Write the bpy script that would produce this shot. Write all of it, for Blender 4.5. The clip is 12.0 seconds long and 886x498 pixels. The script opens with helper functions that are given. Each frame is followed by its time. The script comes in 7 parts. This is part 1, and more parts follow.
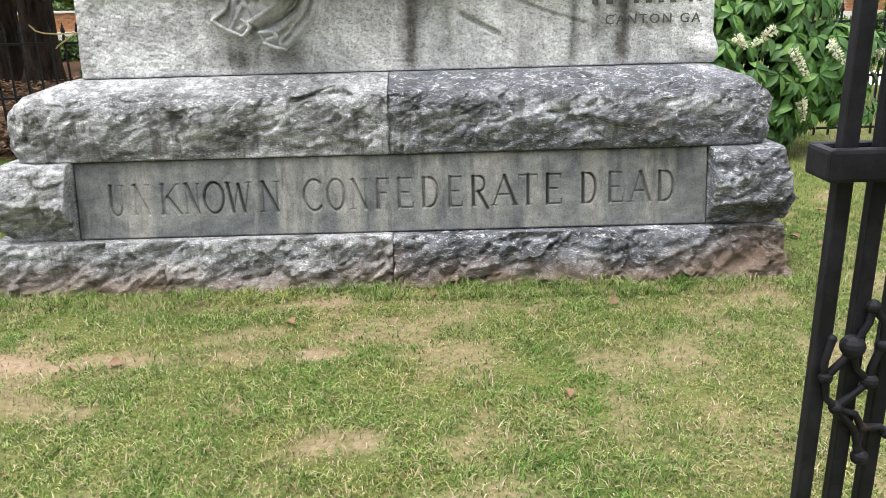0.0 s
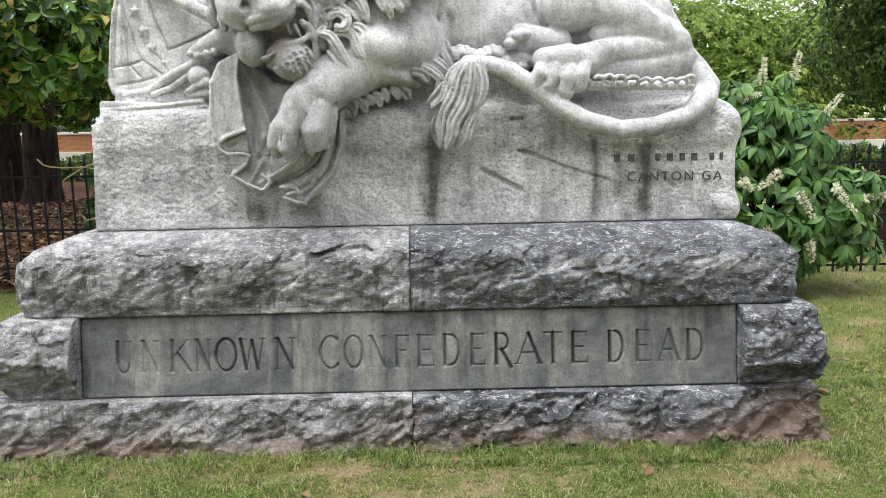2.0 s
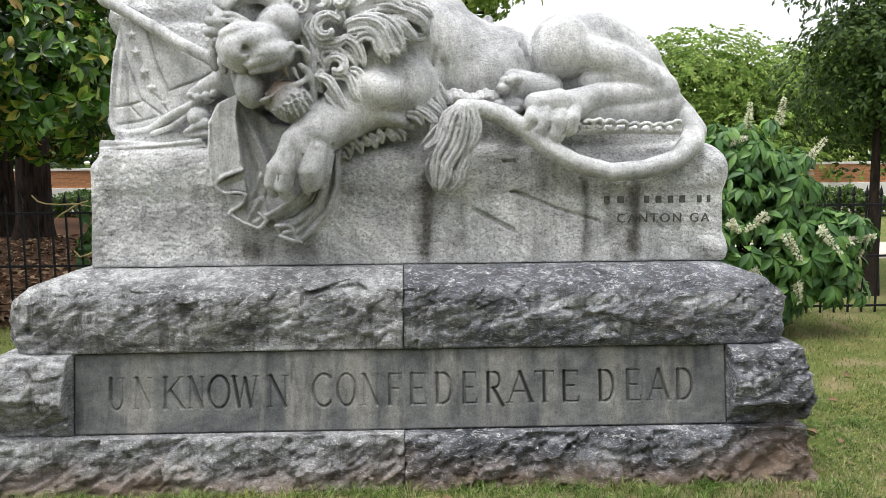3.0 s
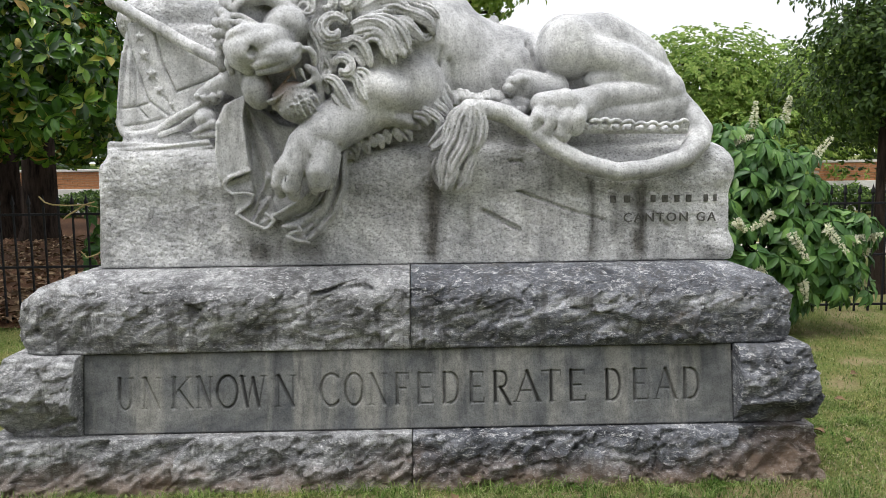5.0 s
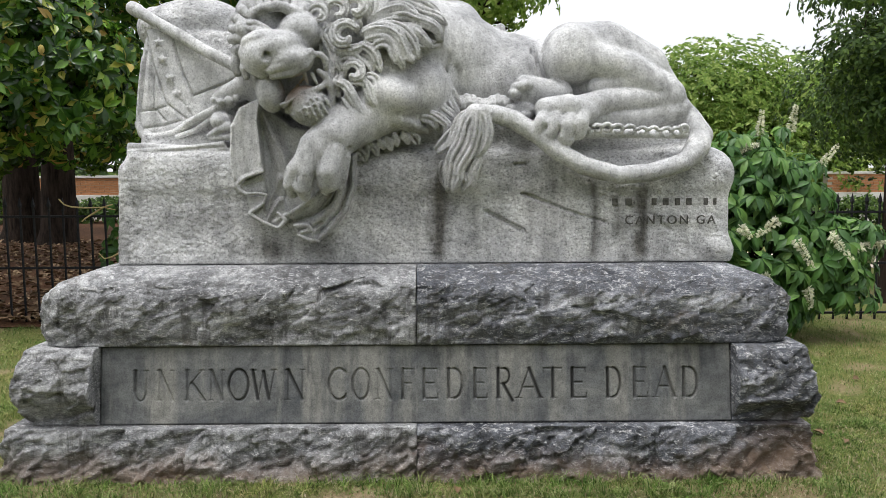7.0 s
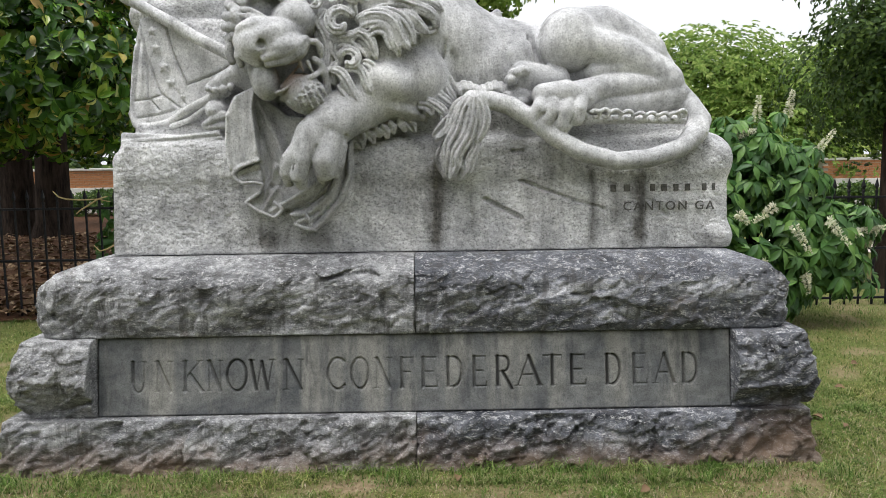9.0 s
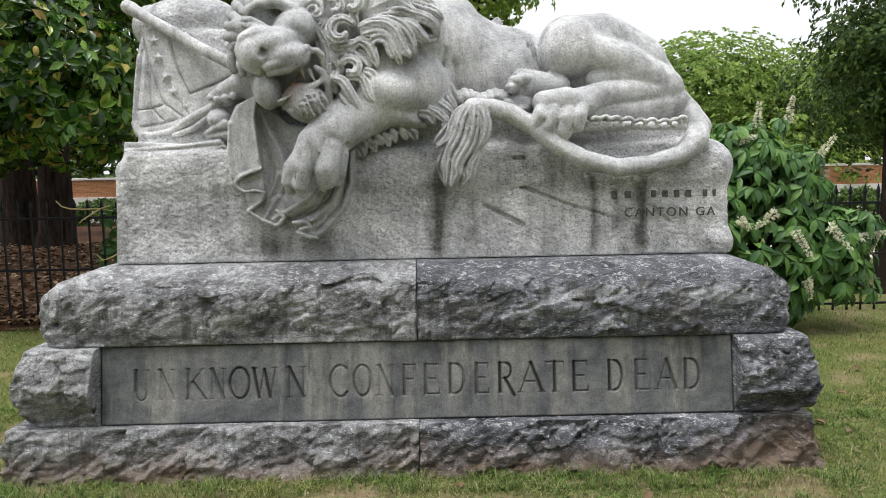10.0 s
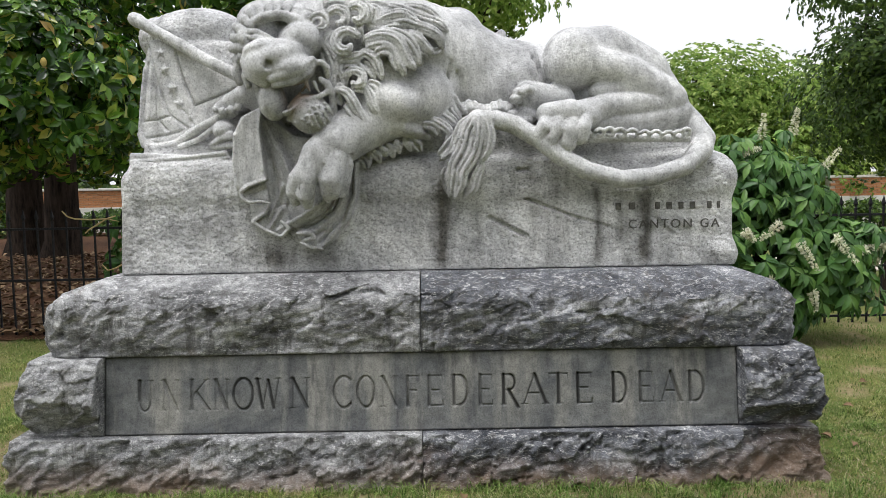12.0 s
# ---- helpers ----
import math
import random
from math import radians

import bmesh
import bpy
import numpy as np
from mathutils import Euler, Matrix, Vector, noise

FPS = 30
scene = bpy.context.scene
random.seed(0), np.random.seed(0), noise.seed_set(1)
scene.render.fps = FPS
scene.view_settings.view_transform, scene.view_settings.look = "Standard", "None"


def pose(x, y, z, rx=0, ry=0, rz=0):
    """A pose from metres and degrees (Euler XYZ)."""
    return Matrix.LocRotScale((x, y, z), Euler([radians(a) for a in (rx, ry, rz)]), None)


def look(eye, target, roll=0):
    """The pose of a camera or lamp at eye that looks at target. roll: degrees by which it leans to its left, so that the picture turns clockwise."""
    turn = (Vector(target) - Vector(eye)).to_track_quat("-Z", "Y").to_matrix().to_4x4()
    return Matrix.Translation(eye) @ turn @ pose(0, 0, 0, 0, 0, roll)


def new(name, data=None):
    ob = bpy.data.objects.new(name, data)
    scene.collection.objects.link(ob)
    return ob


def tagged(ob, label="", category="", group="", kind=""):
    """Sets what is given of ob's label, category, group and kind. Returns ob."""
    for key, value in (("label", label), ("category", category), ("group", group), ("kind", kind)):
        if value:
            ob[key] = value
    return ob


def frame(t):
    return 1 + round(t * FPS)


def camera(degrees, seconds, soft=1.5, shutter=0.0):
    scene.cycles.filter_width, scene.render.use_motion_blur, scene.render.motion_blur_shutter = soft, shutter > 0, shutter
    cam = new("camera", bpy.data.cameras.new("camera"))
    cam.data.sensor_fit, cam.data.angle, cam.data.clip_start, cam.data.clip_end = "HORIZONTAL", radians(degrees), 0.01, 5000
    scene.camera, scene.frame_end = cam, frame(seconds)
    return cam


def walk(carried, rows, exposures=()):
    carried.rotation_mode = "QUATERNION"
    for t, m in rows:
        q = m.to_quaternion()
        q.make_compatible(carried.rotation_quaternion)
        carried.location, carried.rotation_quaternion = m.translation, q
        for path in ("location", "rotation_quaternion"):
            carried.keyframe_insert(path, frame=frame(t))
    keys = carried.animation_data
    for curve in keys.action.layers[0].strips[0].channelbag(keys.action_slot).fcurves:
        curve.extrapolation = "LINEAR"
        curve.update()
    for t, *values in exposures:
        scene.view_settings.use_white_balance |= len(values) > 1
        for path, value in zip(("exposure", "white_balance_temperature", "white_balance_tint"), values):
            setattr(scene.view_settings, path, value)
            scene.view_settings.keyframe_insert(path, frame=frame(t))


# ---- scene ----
cam = camera(59.5, 12.0, soft=0.85)
PATH = [
    (0, (0.283, 0.835, 1.48), (0.278, 2.74, 0.871), -1.6),
    (0.5, (0.225, 0.892, 1.521), (0.164, 2.825, 1.014), -1.6),
    (1, (0.233, 1.011, 1.603), (0.205, 2.966, 1.186), -1.3),
    (1.5, (0.168, 1.051, 1.661), (0.188, 3.011, 1.261), -1.2),
    (2, (0.109, 1.027, 1.682), (0.142, 2.999, 1.354), -1.0),
    (2.5, (0.096, 0.984, 1.698), (0.143, 2.966, 1.431), -0.9),
    (3, (0.094, 0.967, 1.694), (0.153, 2.953, 1.464), -0.5),
    (5, (0.08, 0.957, 1.697), (0.128, 2.943, 1.466), -0.7),
    (5.5, (0.067, 0.954, 1.689), (0.125, 2.942, 1.47), -0.8),
    (6, (0.078, 0.931, 1.681), (0.122, 2.917, 1.452), -1.0),
    (6.5, (0.159, 0.854, 1.662), (0.164, 2.842, 1.444), -0.5),
    (7, (0.119, 0.822, 1.654), (0.133, 2.812, 1.449), -0.3),
    (9, (0.108, 0.843, 1.639), (0.132, 2.829, 1.409), -0.8),
    (9.5, (0.115, 0.833, 1.638), (0.131, 2.821, 1.419), -1.1),
    (10, (0.11, 0.831, 1.637), (0.129, 2.819, 1.427), -1.1),
    (10.5, (0.111, 0.828, 1.636), (0.132, 2.818, 1.439), -1.1),
    (11, (0.115, 0.829, 1.64), (0.136, 2.82, 1.449), -1.1),
    (11.5, (0.112, 0.831, 1.645), (0.123, 2.822, 1.461), -1.0),
    (12, (0.115, 0.828, 1.639), (0.122, 2.82, 1.457), -1.0),
]
EXPOSURES = [(0, 0.52), (0.5, 0.47), (1, 0.40), (2.5, 0.06), (3.2, -0.04), (6.5, -0.25), (12, -0.25)]
walk(cam, [(t, look(eye, target, roll)) for t, eye, target, roll in PATH], EXPOSURES)

# ---- light: a bright overcast day ----
world = bpy.data.worlds.new("overcast_sky")
scene.world = world
world.use_nodes = True
wn, wl = world.node_tree.nodes, world.node_tree.links
sky = wn.new("ShaderNodeTexSky")
sky.sky_type = "NISHITA"
sky.sun_disc = False
sky.sun_elevation, sky.sun_rotation = radians(58), radians(200)
sky.dust_density, sky.air_density = 6.0, 1.0
# cloud cover: brightest overhead, as an overcast sky is
up = wn.new("ShaderNodeTexCoord")
split = wn.new("ShaderNodeSeparateXYZ")
wl.new(up.outputs["Generated"], split.inputs[0])
cloud = wn.new("ShaderNodeMapRange")
cloud.inputs[1].default_value, cloud.inputs[2].default_value = 0.0, 1.0
cloud.inputs[3].default_value, cloud.inputs[4].default_value = 15.5, 30.0
wl.new(split.outputs[2], cloud.inputs[0])
veil = wn.new("ShaderNodeMix")
veil.data_type = "RGBA"
veil.inputs[0].default_value = 0.85
tint = wn.new("ShaderNodeCombineXYZ")
for i, share in enumerate((0.975, 0.985, 1.03)):
    scaled = wn.new("ShaderNodeMath")
    scaled.operation = "MULTIPLY"
    scaled.inputs[1].default_value = share
    wl.new(cloud.outputs[0], scaled.inputs[0])
    wl.new(scaled.outputs[0], tint.inputs[i])
wl.new(tint.outputs[0], veil.inputs[7])
wl.new(sky.outputs[0], veil.inputs[6])
wl.new(veil.outputs[2], wn["Background"].inputs[0])
wn["Background"].inputs[1].default_value = 0.08
sun = new("sun", bpy.data.lights.new("sun", "SUN"))
sun.data.energy, sun.data.angle, sun.data.color = 3.2, radians(25), (1.0, 0.99, 0.97)
sun.matrix_world = look((-1.8, -1.7, 8.0), (0, 0, 0))

# ---- numeric helpers ----
def hash01(ix, iy, iz, seed):
    n = (ix * 374761393 + iy * 668265263 + iz * 2147483647 + seed * 1274126177) & 0xFFFFFFFF
    n = ((n ^ (n >> 13)) * 1274126177) & 0xFFFFFFFF
    n = ((n ^ (n >> 16)) * 2246822519) & 0xFFFFFFFF
    return ((n ^ (n >> 15)) & 0xFFFFFF) / float(0xFFFFFF)


def value_noise(p, seed=0):
    """Smooth noise from -1 to 1 at the points p (n, 3)."""
    i = np.floor(p).astype(np.int64)
    f = p - i
    f = f * f * (3 - 2 * f)
    out = np.zeros(len(p))
    for dx in (0, 1):
        for dy in (0, 1):
            for dz in (0, 1):
                w = (f[:, 0] if dx else 1 - f[:, 0]) * (f[:, 1] if dy else 1 - f[:, 1]) * (f[:, 2] if dz else 1 - f[:, 2])
                out += w * hash01(i[:, 0] + dx, i[:, 1] + dy, i[:, 2] + dz, seed)
    return out * 2 - 1


def fbm(p, octaves=4, seed=0, gain=0.5):
    out, amp, total = np.zeros(len(p)), 1.0, 0.0
    for o in range(octaves):
        out += amp * value_noise(p * 2.0 ** o + 17.3 * o, seed + o)
        total += amp
        amp *= gain
    return out / total


def facets(p, size, seed, stretch=(1, 1, 1)):
    """Broken-stone relief: every cell of a jittered lattice is a tilted plane; the cells meet in sharp edges."""
    q = p / size / np.array(stretch)
    base = np.floor(q).astype(np.int64)
    best, value = np.full(len(q), 1e9), np.zeros(len(q))
    for dx in (-1, 0, 1):
        for dy in (-1, 0, 1):
            for dz in (-1, 0, 1):
                c = base + (dx, dy, dz)
                h = [hash01(c[:, 0], c[:, 1], c[:, 2], seed + k) for k in range(7)]
                seedpoint = c + np.stack(h[:3], 1)
                d = q - seedpoint
                dist = (d * d).sum(1)
                v = (h[3] - 0.5) * 0.9 + d[:, 0] * (h[4] - 0.5) * 1.7 + d[:, 2] * (h[5] - 0.35) * 1.7 + d[:, 1] * (h[6] - 0.5) * 1.2
                near = dist < best
                best[near], value[near] = dist[near], v[near]
    return value


def mesh_of(name, verts, faces, smooth=True):
    me = bpy.data.meshes.new(name)
    verts = np.asarray(verts, dtype=np.float32)
    faces = np.asarray(faces, dtype=np.int32)
    k = faces.shape[1]
    me.vertices.add(len(verts))
    me.vertices.foreach_set("co", verts.ravel())
    me.loops.add(faces.size)
    me.loops.foreach_set("vertex_index", faces.ravel())
    me.polygons.add(len(faces))
    me.polygons.foreach_set("loop_start", np.arange(0, faces.size, k, dtype=np.int32))
    me.polygons.foreach_set("use_smooth", np.full(len(faces), smooth, dtype=bool))
    me.update(calc_edges=True)
    me.validate()
    return me


def thing(name, label, category, group="", kind="", at=(0, 0, 0)):
    ob = new(name)
    ob.empty_display_size = 0.1
    ob.location = at
    return tagged(ob, label, category, group, kind)


def part(name, data, material, parent=None, label=""):
    """One mesh object, from a bmesh or mesh data, under a thing or a part."""
    if isinstance(data, bmesh.types.BMesh):
        me = bpy.data.meshes.new(name)
        data.to_mesh(me)
        data.free()
    else:
        me = data
    if not me.materials:
        me.materials.append(material)
    ob = new(name, me)
    ob.parent = parent
    return tagged(ob, label)


def bm_box(bm, x0, x1, y0, y1, z0, z1, bevel=0.0):
    r = bmesh.ops.create_cube(bm, size=1)
    bmesh.ops.scale(bm, vec=(x1 - x0, y1 - y0, z1 - z0), verts=r["verts"])
    bmesh.ops.translate(bm, vec=((x0 + x1) / 2, (y0 + y1) / 2, (z0 + z1) / 2), verts=r["verts"])
    if bevel:
        edges = list({e for v in r["verts"] for e in v.link_edges})
        bmesh.ops.bevel(bm, geom=edges, offset=bevel, segments=2, affect="EDGES", profile=0.6)
    return bm


def tube(points, radii, sides=8, caps=True):
    """Vertices and quads of a tube along points."""
    pts = [Vector(p) for p in points]
    verts, faces = [], []
    for i, p in enumerate(pts):
        d = (pts[min(i + 1, len(pts) - 1)] - pts[max(i - 1, 0)]).normalized()
        side = d.cross(Vector((0.31, 0.17, 0.93)) if abs(d.z) < 0.9 else Vector((1, 0, 0))).normalized()
        up = side.cross(d)
        for s in range(sides):
            a = 2 * math.pi * s / sides
            verts.append(p + radii[i] * (math.cos(a) * side + math.sin(a) * up))
    for i in range(len(pts) - 1):
        for s in range(sides):
            t = (s + 1) % sides
            faces.append((i * sides + s, i * sides + t, (i + 1) * sides + t, (i + 1) * sides + s))
    return verts, faces


def tubes_mesh(name, list_of_tubes):
    verts, faces = [], []
    for v, f in list_of_tubes:
        faces += [tuple(a + len(verts) for a in q) for q in f]
        verts += v
    return mesh_of(name, [tuple(v) for v in verts], faces)


# ---- materials ----
def material(name, rough=0.8, metal=0.0, spec=0.3):
    m = bpy.data.materials.new(name)
    m.use_nodes = True
    n, l = m.node_tree.nodes, m.node_tree.links
    b = n["Principled BSDF"]
    b.inputs["Roughness"].default_value, b.inputs["Metallic"].default_value = rough, metal
    b.inputs["Specular IOR Level"].default_value = spec
    return m, n, l, b


def coords(n, l, scale=(1, 1, 1), kind="Object"):
    c, mp = n.new("ShaderNodeTexCoord"), n.new("ShaderNodeMapping")
    mp.inputs["Scale"].default_value = scale
    l.new(c.outputs[kind], mp.inputs[0])
    return mp.outputs[0]


def tex_noise(n, l, vec, scale, detail=6, rough=0.6, distort=0.0):
    t = n.new("ShaderNodeTexNoise")
    t.inputs["Scale"].default_value, t.inputs["Detail"].default_value = scale, detail
    t.inputs["Roughness"].default_value, t.inputs["Distortion"].default_value = rough, distort
    l.new(vec, t.inputs["Vector"])
    return t.outputs[0]


def ramp(n, l, fac, stops):
    r = n.new("ShaderNodeValToRGB")
    while len(r.color_ramp.elements) < len(stops):
        r.color_ramp.elements.new(0.5)
    for e, (p, c) in zip(r.color_ramp.elements, stops):
        e.position = p
        e.color = (*c, 1) if len(c) == 3 else c
    l.new(fac, r.inputs[0])
    return r.outputs[0]


def mix(n, l, fac, a, b, mode="MIX"):
    m = n.new("ShaderNodeMix")
    m.data_type, m.blend_type = "RGBA", mode
    for sock, v in ((m.inputs[0], fac), (m.inputs[6], a), (m.inputs[7], b)):
        if isinstance(v, (int, float)):
            sock.default_value = v
        elif isinstance(v, tuple):
            sock.default_value = (*v, 1)
        else:
            l.new(v, sock)
    return m.outputs[2]


def bump(n, l, b, height, strength=0.3, distance=0.01, under=None):
    k = n.new("ShaderNodeBump")
    k.inputs["Strength"].default_value, k.inputs["Distance"].default_value = strength, distance
    l.new(height, k.inputs["Height"])
    if under:
        l.new(under, k.inputs["Normal"])
    l.new(k.outputs[0], b.inputs["Normal"])
    return k.outputs[0]


def grey(v):
    return (v, v, v)


def marble_weathered():
    m, n, l, b = material("weathered_marble", 0.85)
    v = coords(n, l)
    tone = ramp(n, l, tex_noise(n, l, v, 2.6, 8, 0.68), [(0.3, (0.33, 0.334, 0.342)), (0.48, (0.58, 0.583, 0.59)), (0.66, (0.82, 0.82, 0.812))])
    streak = ramp(n, l, tex_noise(n, l, coords(n, l, (9, 9, 0.8)), 1.0, 7, 0.7), [(0.50, grey(0)), (0.66, grey(0.5))])
    c = mix(n, l, streak, tone, (0.24, 0.238, 0.232))
    washed = ramp(n, l, tex_noise(n, l, coords(n, l, (6, 6, 1.1)), 1.4, 6, 0.7), [(0.58, grey(0)), (0.72, grey(0.35))])
    c = mix(n, l, washed, c, (0.80, 0.80, 0.775))
    # grime and lichen in ragged run-off streaks
    at = n.new("ShaderNodeAttribute")
    at.attribute_name = "stain"
    grime = ramp(n, l, tex_noise(n, l, coords(n, l, (26, 26, 7)), 1.0, 6, 0.7), [(0.3, (0.15, 0.14, 0.12)), (0.6, (0.055, 0.053, 0.048)), (0.75, (0.18, 0.165, 0.135))])
    c = mix(n, l, at.outputs["Fac"], c, grime)
    # rusty ochre bled from the stone inside the jaws
    rusty = n.new("ShaderNodeAttribute")
    rusty.attribute_name = "ochre"
    c = mix(n, l, rusty.outputs["Fac"], c, (0.23, 0.125, 0.06))
    # dark pits of the tooling, coarse on the block and fine on the animal
    tooled = n.new("ShaderNodeAttribute")
    tooled.attribute_name = "tooled"
    pit1 = tex_noise(n, l, coords(n, l, (1, 1, 1.4)), 66, 6, 0.78)
    pit2 = tex_noise(n, l, v, 92, 6, 0.8)
    coarse = ramp(n, l, pit1, [(0.37, grey(0.36)), (0.45, grey(0.80)), (0.55, grey(1.02)), (0.68, grey(1.2))])
    fine = ramp(n, l, pit2, [(0.36, grey(0.50)), (0.46, grey(0.88)), (0.56, grey(1.02)), (0.68, grey(1.2))])
    c = mix(n, l, 1.0, c, mix(n, l, tooled.outputs["Fac"], fine, coarse), "MULTIPLY")
    patch = ramp(n, l, tex_noise(n, l, v, 12, 8, 0.78), [(0.36, grey(0.74)), (0.5, grey(1)), (0.64, grey(1.12))])
    c = mix(n, l, 1.0, c, patch, "MULTIPLY")
    lichen = ramp(n, l, tex_noise(n, l, v, 6, 6, 0.7), [(0.6, grey(0)), (0.72, grey(0.4))])
    c = mix(n, l, lichen, c, (0.27, 0.29, 0.235))
    l.new(c, b.inputs["Base Color"])
    k = bump(n, l, b, pit1, 0.8, 0.012)
    bump(n, l, b, pit2, 0.6, 0.005, k)
    return m


def marble_rough(name, dark, mid, light, seed):
    m, n, l, b = material(name, 0.7)
    v = coords(n, l)
    mp = n.new("ShaderNodeMapping")
    mp.inputs["Location"].default_value = (seed, seed * 2.0, seed * 0.7)
    mp.inputs["Rotation"].default_value = (0, radians(-32), 0)
    mp.inputs["Scale"].default_value = (1.0, 1.0, 2.8)
    l.new(v, mp.inputs[0])
    v2 = mp.outputs[0]
    tone = ramp(n, l, tex_noise(n, l, v2, 2.6, 9, 0.7, 0.5), [(0.33, dark), (0.52, mid), (0.7, light)])
    # crystalline glints and dark grain along the cleavage
    grain = tex_noise(n, l, v2, 21, 9, 0.78, 1.2)
    c = mix(n, l, ramp(n, l, grain, [(0.525, grey(0)), (0.62, grey(0.9))]), tone, tuple(min(0.8, 1.45 * q) for q in light))
    c = mix(n, l, 1.0, c, ramp(n, l, grain, [(0.34, grey(0.4)), (0.47, grey(1))]), "MULTIPLY")
    c = mix(n, l, 1.0, c, ramp(n, l, tex_noise(n, l, v, 130, 4, 0.75), [(0.37, grey(0.55)), (0.5, grey(1)), (0.66, grey(1.25))]), "MULTIPLY")
    streak = ramp(n, l, tex_noise(n, l, coords(n, l, (16, 16, 1.1)), 1.0, 7, 0.75), [(0.49, grey(0)), (0.62, grey(0.7))])
    c = mix(n, l, streak, c, (0.085, 0.082, 0.08))
    # ochre lichen and red clay splashed up from the soil
    ochre = ramp(n, l, tex_noise(n, l, v, 3.3, 6, 0.7), [(0.6, grey(0)), (0.72, grey(0.45))])
    c = mix(n, l, ochre, c, (0.24, 0.19, 0.12))
    sx = n.new("ShaderNodeSeparateXYZ")
    l.new(v, sx.inputs[0])
    add = n.new("ShaderNodeMath")
    add.operation = "MULTIPLY_ADD"
    l.new(tex_noise(n, l, v, 2.4, 6, 0.7), add.inputs[0])
    add.inputs[1].default_value = -0.42
    l.new(sx.outputs[2], add.inputs[2])
    shift = n.new("ShaderNodeMath")
    shift.operation = "ADD"
    l.new(add.outputs[0], shift.inputs[0])
    shift.inputs[1].default_value = 0.28
    # the clay climbs highest where the ground falls towards the shrub
    climb = n.new("ShaderNodeMapRange")
    climb.inputs[1].default_value, climb.inputs[2].default_value, climb.inputs[4].default_value = 1.35, 1.95, -0.15
    l.new(sx.outputs[0], climb.inputs[0])
    lower = n.new("ShaderNodeMath")
    lower.operation = "ADD"
    l.new(shift.outputs[0], lower.inputs[0])
    l.new(climb.outputs[0], lower.inputs[1])
    clay = ramp(n, l, lower.outputs[0], [(0.07, grey(0.7)), (0.24, grey(0.0))])
    c = mix(n, l, clay, c, (0.24, 0.155, 0.095))
    l.new(c, b.inputs["Base Color"])
    k = bump(n, l, b, grain, 0.8, 0.022)
    bump(n, l, b, tex_noise(n, l, v, 90, 5, 0.8), 0.9, 0.008, k)
    return m


def panel_stone():
    m, n, l, b = material("dressed_grey_marble", 0.7)
    v = coords(n, l)
    tone = ramp(n, l, tex_noise(n, l, coords(n, l, (1.2, 1.2, 2.2)), 2.2, 8, 0.66, 0.8), [(0.32, (0.085, 0.091, 0.097)), (0.55, (0.15, 0.155, 0.155)), (0.75, (0.25, 0.25, 0.24))])
    streak = ramp(n, l, tex_noise(n, l, coords(n, l, (5.5, 5.5, 0.3)), 1.0, 6, 0.65), [(0.48, grey(0)), (0.62, grey(0.75))])
    c = mix(n, l, streak, tone, (0.28, 0.275, 0.25))
    dark = ramp(n, l, tex_noise(n, l, coords(n, l, (9.0, 9.0, 0.5)), 1.3, 6, 0.65), [(0.54, grey(0)), (0.68, grey(0.75))])
    c = mix(n, l, dark, c, (0.065, 0.067, 0.073))
    blotch = ramp(n, l, tex_noise(n, l, v, 14, 6, 0.75), [(0.35, grey(0.7)), (0.6, grey(1.1))])
    c = mix(n, l, 1.0, c, blotch, "MULTIPLY")
    speck = ramp(n, l, tex_noise(n, l, v, 130, 4, 0.75), [(0.35, grey(0.65)), (0.55, grey(1.05))])
    c = mix(n, l, 1.0, c, speck, "MULTIPLY")
    # darker colour inside the cut letters, weaker here and there
    at = n.new("ShaderNodeAttribute")
    at.attribute_name = "letter_dark"
    c = mix(n, l, at.outputs["Fac"], c, (0.03, 0.03, 0.03))
    l.new(c, b.inputs["Base Color"])
    bump(n, l, b, tex_noise(n, l, v, 90, 5, 0.75), 0.45, 0.005)
    return m


def ground_mat():
    m, n, l, b = material("lawn_soil", 0.95, spec=0.1)
    v = coords(n, l)
    at = n.new("ShaderNodeAttribute")
    at.attribute_name = "bare"
    grass = ramp(n, l, tex_noise(n, l, v, 55, 6, 0.7), [(0.3, (0.065, 0.085, 0.03)), (0.5, (0.14, 0.155, 0.058)), (0.7, (0.25, 0.23, 0.12))])
    big = ramp(n, l, tex_noise(n, l, v, 1.6, 5, 0.6), [(0.35, (0.75, 0.9, 0.6)), (0.7, (1.15, 1.0, 0.9))])
    grass = mix(n, l, 1.0, grass, big, "MULTIPLY")
    soil = ramp(n, l, tex_noise(n, l, v, 38, 7, 0.7), [(0.3, (0.22, 0.145, 0.09)), (0.55, (0.36, 0.265, 0.18)), (0.75, (0.46, 0.37, 0.28))])
    c = mix(n, l, at.outputs["Fac"], grass, soil)
    l.new(c, b.inputs["Base Color"])
    bump(n, l, b, tex_noise(n, l, v, 60, 5, 0.7), 0.8, 0.03)
    return m


